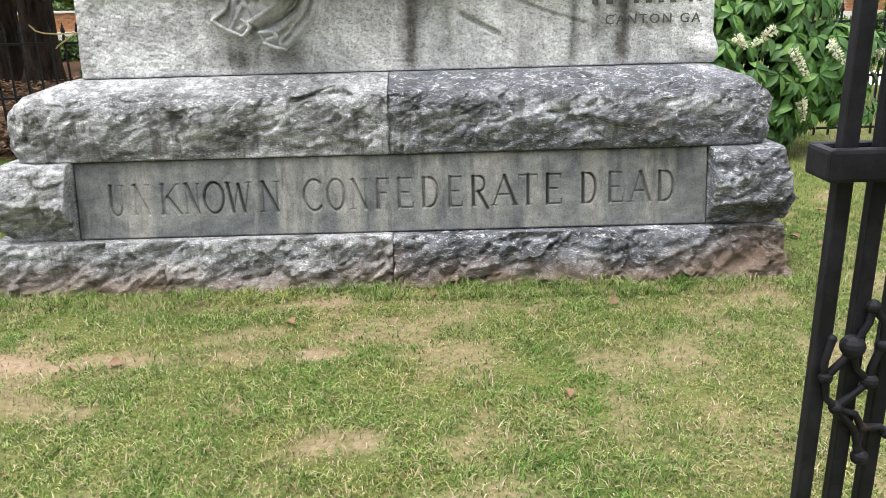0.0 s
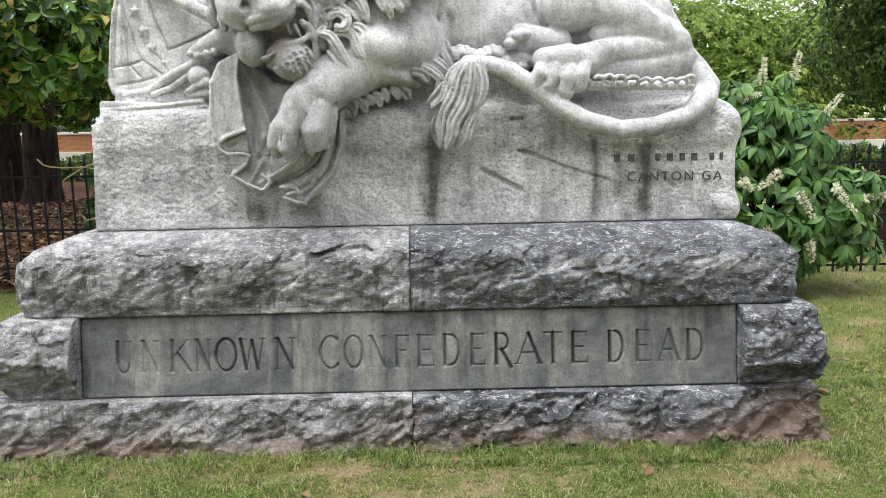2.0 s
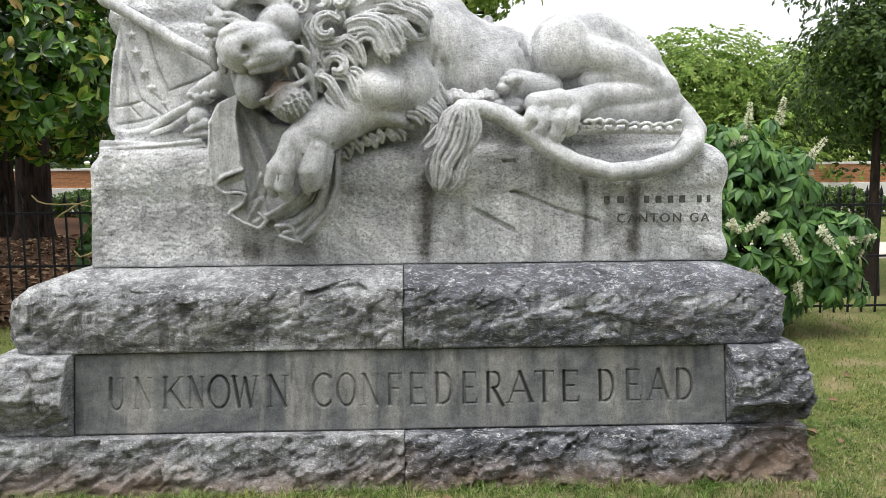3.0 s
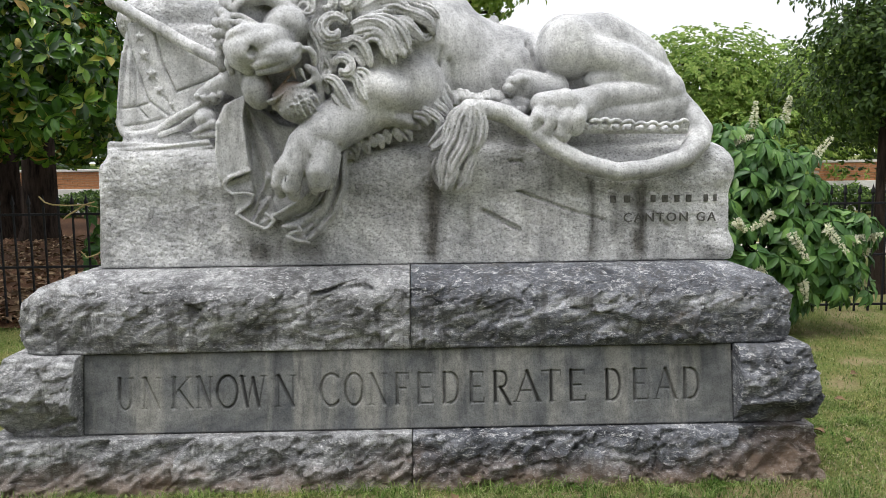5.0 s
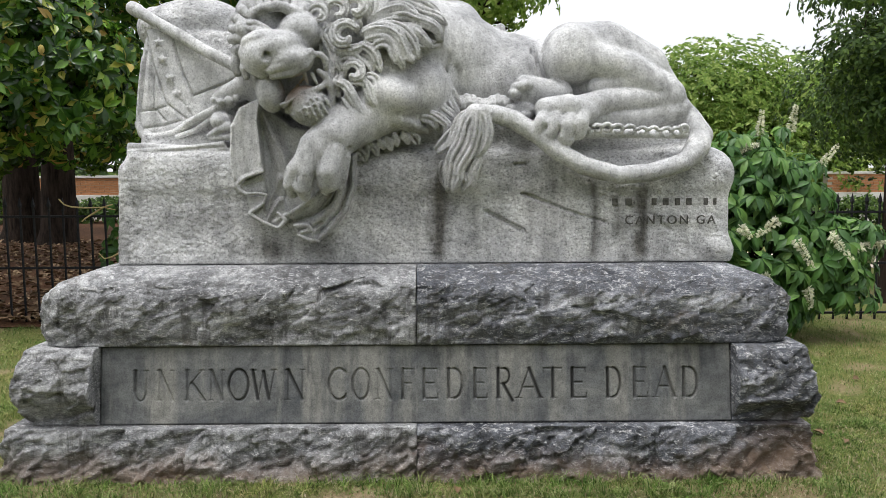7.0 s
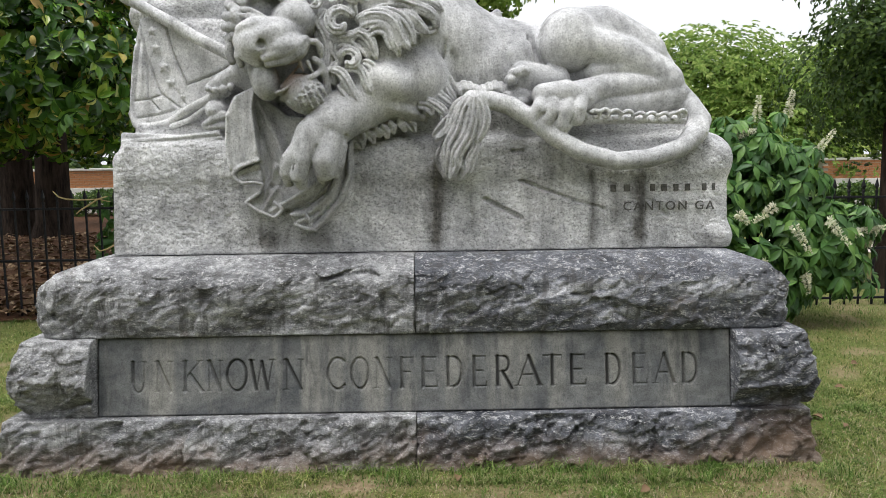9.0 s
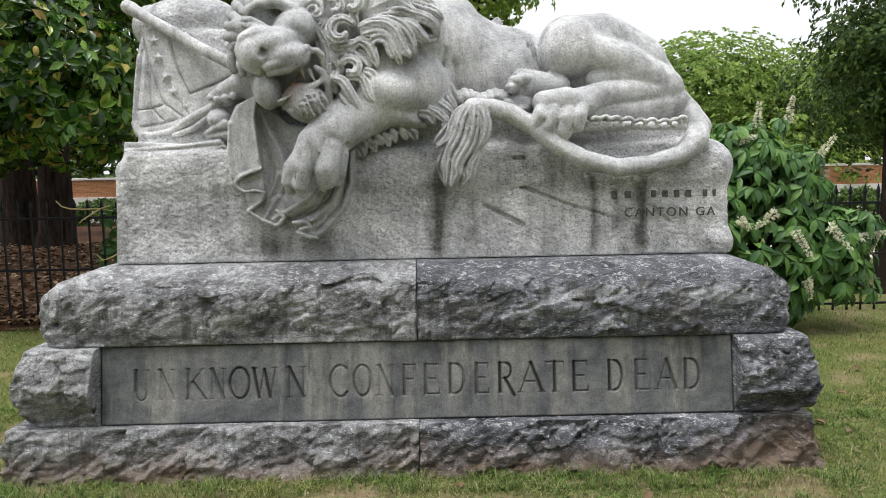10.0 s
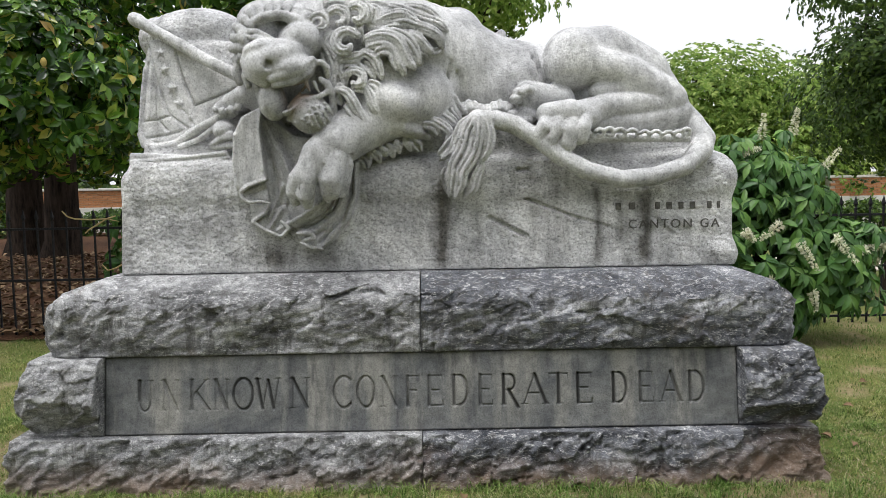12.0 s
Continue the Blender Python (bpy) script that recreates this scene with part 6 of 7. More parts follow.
    s.relief([(-0.295, 2.569), (-0.107, 2.602), (0.079, 2.581), (0.177, 2.47), (0.156, 2.348), (0.074, 2.312), (0.016, 2.252), (-0.066, 2.204), (-0.141, 2.242), (-0.205, 2.187), (-0.284, 2.281), (-0.299, 2.41)], 5.2, 0.0, 0.1, [([(-0.26, 2.459), (-0.14, 2.524), (-0.01, 2.503)], 0.0191, 0.025), ([(-0.284, 2.398), (-0.143, 2.414), (-0.058, 2.302), (-0.009, 2.246)], 0.0191, 0.03), ([(-0.233, 2.317), (-0.138, 2.334), (-0.106, 2.241)], 0.0127, 0.03), ([(-0.288, 2.337), (-0.209, 2.262), (-0.192, 2.193)], 0.0159, 0.03), ([(-0.041, 2.486), (0.12, 2.422), (0.147, 2.354)], 0.0159, 0.025), ([(-0.074, 2.431), (0.044, 2.374), (0.093, 2.324)], 0.0159, 0.025), ([(-0.058, 2.577), (0.097, 2.526), (0.158, 2.464)], 0.0159, 0.02)], 0.04, 0.02, 5.5)
    s.lock([(-0.543, 5.17, 2.433), (-0.557, 5.17, 2.385), (-0.527, 5.17, 2.342)], 2, 0.0222)
    s.lock([(-0.447, 5.15, 2.44), (-0.486, 5.15, 2.393), (-0.457, 5.15, 2.332), (-0.431, 5.15, 2.258), (-0.443, 5.15, 2.161), (-0.426, 5.15, 2.118)], 3, 0.0299)
    s.lock([(-0.509, 5.17, 2.342), (-0.492, 5.17, 2.28), (-0.476, 5.17, 2.201), (-0.459, 5.17, 2.133)], 2, 0.0206)
    s.lock([(-0.666, 5.19, 2.579), (-0.589, 5.19, 2.553), (-0.537, 5.19, 2.54)], 3, 0.0254)
    s.lock([(-0.496, 5.2, 2.603), (-0.418, 5.2, 2.613), (-0.35, 5.2, 2.6)], 3, 0.0287)
    s.lock([(-0.258, 5.17, 2.453), (-0.207, 5.17, 2.489), (-0.138, 5.17, 2.518), (-0.07, 5.17, 2.529), (-0.009, 5.17, 2.497), (0.021, 5.17, 2.467)], 4, 0.0380)
    s.lock([(-0.233, 5.16, 2.427), (-0.158, 5.16, 2.462), (-0.096, 5.16, 2.473), (-0.047, 5.16, 2.454)], 3, 0.0284)
    s.lock([(-0.277, 5.13, 2.386), (-0.218, 5.13, 2.406), (-0.139, 5.13, 2.402), (-0.084, 5.13, 2.358), (-0.055, 5.13, 2.292), (-0.007, 5.13, 2.236)], 4, 0.0408)
    s.lock([(-0.262, 5.12, 2.354), (-0.194, 5.12, 2.371), (-0.133, 5.12, 2.358), (-0.098, 5.12, 2.291), (-0.062, 5.12, 2.224)], 3, 0.0282)
    s.lock([(-0.225, 5.11, 2.303), (-0.182, 5.11, 2.333), (-0.133, 5.11, 2.32), (-0.116, 5.11, 2.271), (-0.102, 5.11, 2.229)], 2, 0.0219)
    s.lock([(-0.281, 5.12, 2.324), (-0.233, 5.12, 2.299), (-0.203, 5.12, 2.25), (-0.186, 5.12, 2.183)], 3, 0.0282)
    s.lock([(-0.29, 5.13, 2.271), (-0.253, 5.13, 2.24), (-0.224, 5.13, 2.185)], 2, 0.0220)
    s.lock([(-0.059, 5.22, 2.581), (0.022, 5.22, 2.568), (0.097, 5.22, 2.53), (0.158, 5.22, 2.468)], 4, 0.0352)
    s.lock([(-0.139, 5.2, 2.585), (-0.062, 5.2, 2.559), (0.031, 5.2, 2.515), (0.124, 5.2, 2.489), (0.176, 5.2, 2.445)], 3, 0.0287)
    s.lock([(-0.04, 5.17, 2.48), (0.046, 5.17, 2.454), (0.12, 5.17, 2.416), (0.146, 5.17, 2.349)], 4, 0.0348)
    s.lock([(-0.072, 5.16, 2.424), (-0.01, 5.16, 2.411), (0.044, 5.16, 2.367), (0.093, 5.16, 2.318)], 4, 0.0347)
    s.lock([(-0.066, 5.16, 2.394), (-0.024, 5.16, 2.356), (0.025, 5.16, 2.325), (0.062, 5.16, 2.312)], 3, 0.0253)
    s.lock([(-0.296, 5.22, 2.585), (-0.233, 5.22, 2.603), (-0.14, 5.22, 2.595)], 4, 0.0352)
    s.lock([(-0.281, 5.2, 2.502), (-0.227, 5.2, 2.543), (-0.139, 5.2, 2.56)], 3, 0.0287)
    s.lock([(-0.4, 5.12, 2.253), (-0.368, 5.12, 2.271), (-0.32, 5.12, 2.258), (-0.284, 5.12, 2.215)], 2, 0.0219)
    s.lock([(-0.424, 5.09, 2.123), (-0.376, 5.09, 2.11), (-0.34, 5.09, 2.055), (-0.311, 5.09, 2.0), (-0.282, 5.09, 1.951)], 3, 0.0280)
    s.lock([(-0.384, 5.09, 2.044), (-0.348, 5.09, 2.001), (-0.312, 5.09, 1.964), (-0.294, 5.09, 1.939)], 2, 0.0217)
    s.lock([(-0.296, 5.1, 2.152), (-0.26, 5.1, 2.11), (-0.243, 5.1, 2.049), (-0.214, 5.1, 2.0)], 3, 0.0249)
    s.lock([(-0.352, 5.1, 2.129), (-0.29, 5.1, 2.128), (-0.255, 5.1, 2.091)], 2, 0.0187)
    s.lock([(-0.409, 5.12, 2.157), (-0.429, 5.12, 2.102), (-0.412, 5.12, 2.047)], 2, 0.0219)
    s.lock([(-0.261, 5.12, 2.166), (-0.212, 5.12, 2.147), (-0.201, 5.12, 2.074)], 2, 0.0188)
    # hair of the chest and belly
    s.lock([(0.152, 5.3, 2.099), (0.183, 5.3, 2.041), (0.215, 5.3, 1.99), (0.253, 5.3, 1.951)], 3, 0.0293)
    s.lock([(0.106, 5.27, 2.046), (0.15, 5.27, 1.995), (0.195, 5.27, 1.962), (0.232, 5.27, 1.924)], 3, 0.0291)
    s.lock([(0.198, 5.32, 2.113), (0.223, 5.32, 2.049), (0.254, 5.32, 1.997)], 2, 0.0229)
    s.lock([(0.086, 5.22, 1.967), (0.13, 5.22, 1.941), (0.18, 5.22, 1.896), (0.16, 5.22, 1.846)], 3, 0.0256)
    s.lock([(0.035, 5.22, 1.936), (0.092, 5.22, 1.923), (0.116, 5.22, 1.878)], 2, 0.0224)
    s.limb([(0.256, 5.345, 2.057, 0.0198), (0.265, 5.33, 2.027, 0.0213), (0.278, 5.335, 2.004, 0.0131)], 0.008, 1)
    s.limb([(0.292, 5.345, 2.069, 0.0198), (0.301, 5.33, 2.038, 0.0213), (0.313, 5.335, 2.016, 0.0131)], 0.008, 1)
    s.limb([(0.328, 5.345, 2.062, 0.0198), (0.336, 5.33, 2.032, 0.0213), (0.349, 5.335, 2.01, 0.0131)], 0.008, 1)
    s.limb([(0.363, 5.345, 2.046, 0.0198), (0.372, 5.33, 2.016, 0.0213), (0.385, 5.335, 1.994, 0.0131)], 0.008, 1)
    s.limb([(0.399, 5.345, 2.043, 0.0198), (0.407, 5.33, 2.013, 0.0213), (0.42, 5.335, 1.99, 0.0131)], 0.008, 1)
    s.limb([(0.435, 5.345, 2.057, 0.0198), (0.443, 5.33, 2.026, 0.0213), (0.456, 5.335, 2.004, 0.0131)], 0.008, 1)
    s.limb([(0.471, 5.345, 2.066, 0.0198), (0.479, 5.33, 2.036, 0.0213), (0.492, 5.335, 2.013, 0.0131)], 0.008, 1)
    s.limb([(0.506, 5.345, 2.057, 0.0198), (0.515, 5.33, 2.026, 0.0213), (0.528, 5.335, 2.004, 0.0131)], 0.008, 1)
    s.limb([(0.542, 5.345, 2.041, 0.0198), (0.55, 5.33, 2.011, 0.0213), (0.563, 5.335, 1.989, 0.0131)], 0.008, 1)
    # flank and shoulder hollows
    s.cut([(0.188, 5.3, 2.301, 0.0098), (0.167, 5.32, 2.203, 0.0131), (0.127, 5.3, 2.122, 0.0130)], 0.02)
    s.cut([(0.714, 5.5, 2.472, 0.0204), (0.688, 5.46, 2.326, 0.0236), (0.709, 5.42, 2.206, 0.0268), (0.769, 5.36, 2.14, 0.0231)], 0.012)
    s.cut([(0.835, 5.26, 2.108, 0.0129), (0.96, 5.25, 2.124, 0.0113)], 0.01)
    s.cut([(0.98, 5.27, 2.157, 0.0084), (1.119, 5.25, 2.168, 0.0097), (1.316, 5.27, 2.139, 0.0097)], 0.012)
    s.limb([(0.827, 5.37, 2.268, 0.0861), (1.042, 5.34, 2.267, 0.0724), (1.242, 5.36, 2.234, 0.0661), (1.456, 5.42, 2.096, 0.0670)], 0.05, 1)
    s.cut([(1.024, 5.25, 2.098, 0.0071), (1.181, 5.24, 2.107, 0.0077), (1.367, 5.28, 2.083, 0.0071)], 0.008)
    s.f[:, :, s.axes[2] < 1.117] = 0.5
    s.f[:, -2:, :] = 0.5
    verts, quads, kind = s.skin()
    # tooled and weathered skin: coarse on the block, fine on the animal
    rough = np.where(kind == 0, 1.0, 0.0)
    push = rough * (0.012 * fbm(verts * 4.5, 3, 61) + 0.005 * fbm(verts * (60, 44, 66), 2, 62)) + 0.0022 * fbm(verts * 30, 2, 63)
    verts[:, 1] -= push * 1.2
    verts[:, 2] += push * 0.3 * (verts[:, 2] > 1.15)
    me = mesh_of("lion_statue", verts, quads)
    # run-off stains below the animal: x, half width, top, bottom, strength
    stain = np.zeros(len(verts))
    n1, n2 = fbm(verts * (14, 3, 1.6), 4, 71), fbm(verts * 9, 3, 72)
    for x, half, top, bottom, amount in RUNOFF:
        d = np.abs(verts[:, 0] + 0.03 * n2 - x) / half
        fade = np.clip((top - verts[:, 2]) / 0.12, 0, 1) * np.clip((verts[:, 2] - bottom) / 0.1 + 0.4, 0, 1)
        stain = np.maximum(stain, amount * np.clip(0.9 - 0.62 * d + 0.95 * n1 + 0.3 * n2, 0, 1) * fade * (verts[:, 1] < 5.42))
    attr = me.attributes.new("stain", "FLOAT", "POINT")
    attr.data.foreach_set("value", stain.astype(np.float32))
    jaws = (verts - (-0.63, 5.09, 2.09)) / (0.085, 0.07, 0.11)
    ochre = me.attributes.new("ochre", "FLOAT", "POINT")
    ochre.data.foreach_set("value", np.clip(0.85 * (1.4 - np.linalg.norm(jaws, axis=1) + 0.5 * n2), 0, 0.75).astype(np.float32))
    block = me.attributes.new("tooled", "FLOAT", "POINT")
    block.data.foreach_set("value", rough.astype(np.float32))
    me.materials.append(M_STATUE)
    return tagged(new("lion_statue", me), "weathered grey-white marble statue of a dying lion on its block", "statue")


lion_statue()


# ---- iron railing behind the monument ----
def spear_head():
    bm = bmesh.new()
    prof = [(0.016, -0.15), (0.016, -0.135), (0.008, -0.125), (0.024, -0.09), (0.014, -0.05), (0.001, 0.0)]
    rings = []
    for r, z in prof:
        rings.append([bm.verts.new((r * math.cos(a), r * math.sin(a), z)) for a in (0.785, 2.356, 3.927, 5.498)])
    for a, b in zip(rings, rings[1:]):
        for i in range(4):
            bm.faces.new((a[i], a[(i + 1) % 4], b[(i + 1) % 4], b[i]))
    bm.faces.new(rings[0][::-1])
    bm.faces.new(rings[-1])
    return bm


def railing(x0, x1, y, top=1.38, spacing=0.151):
    fence = thing("iron_railing", "black wrought-iron railing with spear-headed bars on the lawn", "fence", at=(x0, y, 0))
    first = part("picket", bm_box(bmesh.new(), -0.009, 0.009, -0.009, 0.009, 0.005, top - 0.14), M_IRON, fence)
    tip = part("spear_head", spear_head(), M_IRON, first)
    tip.location = (0, 0, top)
    for i in range(1, int((x1 - x0) / spacing)):
        ob = new("picket", first.data)
        ob.parent = fence
        ob.location = (i * spacing, 0, 0)
        ob.rotation_euler = (random.uniform(-0.006, 0.006), random.uniform(-0.008, 0.008), 0)
        head = new("spear_head", tip.data)
        head.parent = ob
        head.location = (0, 0, top)
    for z in (0.078, 0.62, 1.172):
        part("rail", bm_box(bmesh.new(), 0, x1 - x0, -0.014, 0.014, z - 0.012, z + 0.012, 0.003), M_IRON, fence)
    return fence


railing(-9.92, 10.1, 9.12)


# ---- open gate leaf beside the path ----
def gate(at, turn):
    g = thing("iron_gate", "black iron gate leaf with a collar and cast scrollwork, standing open", "gate", at=at)
    g.rotation_euler = (0, 0, radians(turn))
    for x, w, z1 in ((0.0, 0.0095, 2.0), (0.041, 0.009, 2.0), (0.080, 0.009, 1.95), (0.15, 0.010, 1.95), (0.21, 0.010, 1.95), (0.27, 0.010, 1.95)):
        part("bar", bm_box(bmesh.new(), x - w, x + w, -w, w, 0.03, z1, 0.003), M_IRON, g)
    bm = bm_box(bmesh.new(), -0.030, 0.30, -0.030, -0.014, 1.276, 1.314, 0.005)
    bm_box(bm, -0.030, 0.30, 0.014, 0.030, 1.276, 1.314, 0.005)
    bm_box(bm, -0.032, -0.018, -0.029, 0.029, 1.277, 1.313, 0.005)
    part("collar", bm, M_IRON, g, "heavy flat iron collar clasping the bars")
    for z in (0.16, 1.9):
        part("rail", bm_box(bmesh.new(), -0.012, 0.30, -0.02, 0.02, z - 0.015, z + 0.015, 0.003), M_IRON, g)
    # cast lattice over the bars: crooked rods that meet in bosses
    knots = [(0.051, 1.121), (0.033, 1.07), (0.005, 1.029), (0.059, 1.023), (0.023, 0.987), (0.059, 0.958), (0.091, 0.95), (0.062, 0.916), (0.007, 1.08), (0.069, 1.071)]
    size = (0.009, 0.015, 0.009, 0.011, 0.009, 0.007, 0.008, 0.011, 0.006, 0.009)
    rods = ((0, 1), (1, 2), (1, 3), (2, 4), (3, 4), (4, 5), (5, 6), (4, 7), (2, 8), (0, 9), (3, 9), (5, 7))
    for (x, z), s in zip(knots, size):
        bm = bmesh.new()
        bmesh.ops.create_uvsphere(bm, u_segments=12, v_segments=8, radius=s, matrix=pose(x, -0.012, z))
        part("boss", bm, M_IRON, g)
    for a, b in rods:
        (x0, z0), (x1, z1) = knots[a], knots[b]
        bow = 0.006 if (a + b) % 2 else -0.006
        mid = ((x0 + x1) / 2 + bow, -0.014, (z0 + z1) / 2 + bow)
        part("scroll", tubes_mesh("scroll", [tube([(x0, -0.012, z0), mid, (x1, -0.012, z1)], [0.0055, 0.0045, 0.0055], 8)]), M_IRON, g)
    return g


gate((0.739, 1.70, 0.0), 0)


# ---- plants ----
def leaf_batch(base, axis, normal, length, width, fold=0.25, droop=0.2):
    """Leaves as folded blades of four faces. All arguments are arrays, one row a leaf."""
    side = np.cross(normal, axis)
    side /= np.linalg.norm(side, axis=1)[:, None] + 1e-9
    up = np.cross(axis, side)
    L, W = length[:, None], width[:, None]
    tip = base + axis * L - up * (droop * L)
    mid = base + axis * L * 0.5 - up * (droop * 0.15 * L)
    q1 = base + axis * L * 0.30
    a0, b0 = q1 + side * W * 0.42 + up * W * fold, q1 - side * W * 0.42 + up * W * fold
    a1, b1 = mid + axis * L * 0.13 + side * W * 0.5 + up * W * fold, mid + axis * L * 0.13 - side * W * 0.5 + up * W * fold
    v = np.stack([base, a0, a1, tip, b1, b0, mid], 1).reshape(-1, 3)
    o = np.arange(len(base))[:, None] * 7
    tri = np.concatenate([o + t for t in ([0, 1, 6], [1, 2, 6], [2, 3, 6], [3, 4, 6], [4, 5, 6], [5, 0, 6])])
    return v, tri


def unit(v):
    return v / (np.linalg.norm(v, axis=1)[:, None] + 1e-9)


def whorls(rng, centres, outward, per, length, width, spread, droop, fold=0.25):
    """per leaves round each shoot tip."""
    n = len(centres)
    c = np.repeat(centres, per, 0)
    o = unit(np.repeat(outward, per, 0))
    ref = unit(np.cross(o, rng.normal(size=o.shape)))
    ref2 = np.cross(o, ref)
    a = np.tile(np.arange(per) * 2 * np.pi / per, n) + np.repeat(rng.uniform(0, 6.28, n), per) + rng.normal(0, 0.2, n * per)
    radial = ref * np.cos(a)[:, None] + ref2 * np.sin(a)[:, None]
    axis = unit(radial * spread + o * (1 - spread) + rng.normal(0, 0.12, c.shape) + np.array([0, 0, -droop]))
    normal = unit(o + rng.normal(0, 0.2, c.shape))
    k = n * per
    return leaf_batch(c + axis * 0.01, axis, normal, length * rng.uniform(0.7, 1.15, k), width * rng.uniform(0.8, 1.15, k), fold, 0.15 + droop * 0.3)


def limb_tubes(rng, root, tips, r0, sides=6):
    """Branches that leave a trunk line and bend out to their tips."""
    out = []
    for tip in tips:
        a, b = Vector(root(rng.uniform(0.3, 1.0))), Vector(tip)
        m = a.lerp(b, 0.5) + Vector((rng.normal(0, 0.15), rng.normal(0, 0.15), 0.25 * (b - a).length * 0.3))
        out.append(tube([a, a.lerp(m, 0.6), m.lerp(b, 0.4), b], [r0, r0 * 0.7, r0 * 0.45, r0 * 0.15], sides))
    return out


def crown_points(rng, count, centre, radii, low=-1.0, hollow=0.55):
    """Points through the outer shell of an uneven crown, with the way out of it."""
    d = unit(rng.normal(size=(count * 3, 3)))
    d = d[d[:, 2] > low][:count]
    r = hollow + (1 - hollow) * rng.uniform(0, 1, len(d)) ** 0.6
    lump = 1 + 0.22 * value_noise(d * 2.3 + 5.0, 7) + 0.12 * value_noise(d * 5.1, 8)
    return np.array(centre) + d * (r * lump)[:, None] * np.array(radii), d


# evergreen magnolia whose skirts hang beside the monument
def magnolia():
    rng = np.random.default_rng(21)
    t = thing("magnolia_tree", "large evergreen magnolia with glossy dark leaves and two trunks", "tree", at=(0, 0, 0))
    part("trunk", tubes_mesh("trunk", [tube([(-8.3, 18, -0.1), (-8.25, 18, 0.4), (-8.2, 18, 2.0), (-8.0, 17.7, 4.5), (-7.6, 17, 7.5)], [0.50, 0.38, 0.33, 0.28, 0.12], 14)]), M_BARK, t)
    part("trunk", tubes_mesh("trunk", [tube([(-9.4, 18.6, -0.1), (-9.35, 18.6, 0.4), (-9.3, 18.5, 2.0), (-9.4, 18.3, 5.0), (-9.8, 18, 7.5)], [0.55, 0.42, 0.36, 0.3, 0.12], 14)]), M_BARK, t)
    tips, outs = [], []
    for c, r, n in (((-4.5, 8.8, 2.85), (1.45, 0.95, 1.15), 430), ((-3.6, 8.9, 2.6), (0.75, 0.6, 0.85), 120), ((-6.1, 9.6, 2.7), (1.6, 1.2, 1.4), 300), ((-3.2, 10.6, 4.3), (2.3, 1.0, 0.9), 300), ((-6.0, 12.5, 4.0), (3.6, 2.5, 2.2), 800), ((-8.5, 15.0, 4.2), (4.5, 3.0, 2.4), 800), ((-10.0, 21.0, 4.0), (6.5, 2.0, 3.4), 900), ((-12.8, 20.5, 1.4), (2.6, 0.8, 1.4), 220), ((-7.0, 16.5, 3.3), (2.6, 1.2, 1.2), 200), ((-7.8, 14.5, 2.5), (3.4, 1.2, 0.9), 520), ((-8.0, 20.5, 2.7), (5.0, 1.0, 1.3), 620)):
        p, d = crown_points(rng, n, c, r, -1, 0.3)
        keep = (p[:, 2] > 1.55) | (p[:, 0] < -11)
        tips.append(p[keep])
        outs.append(unit(d[keep] + (0, -0.5, 0.35)))
    p, o = np.concatenate(tips), np.concatenate(outs)
    v, f = whorls(rng, p, o, 10, 0.165, 0.076, 0.74, 0.02)
    part("crown", mesh_of("crown", v, f), M_MAGNOLIA, t)
    close = p[(p[:, 0] < -4.2) & (p[:, 1] < 16)]
    pick = close[rng.choice(len(close), 26, replace=False)]
    part("branch", tubes_mesh("branch", limb_tubes(rng, lambda s: (-8.2, 17.8, 1.5 + 4 * s), pick, 0.05)), M_BARK, t)
    near_p = p[(p[:, 1] < 10)]
    for q in near_p[rng.choice(len(near_p), 14, replace=False)]:
        bm = bmesh.new()
        bmesh.ops.create_uvsphere(bm, u_segments=8, v_segments=6, radius=1, matrix=pose(q[0], q[1] - 0.05, q[2] + 0.05) @ Matrix.Diagonal((0.03, 0.03, 0.045, 1)))
        part("seed_cone", bm, M_CONE, t, "yellow-brown budding seed cone")


M_CONE = plain("seed_cone", [(0.3, (0.30, 0.22, 0.06)), (0.7, (0.45, 0.36, 0.12))], 60)
magnolia()


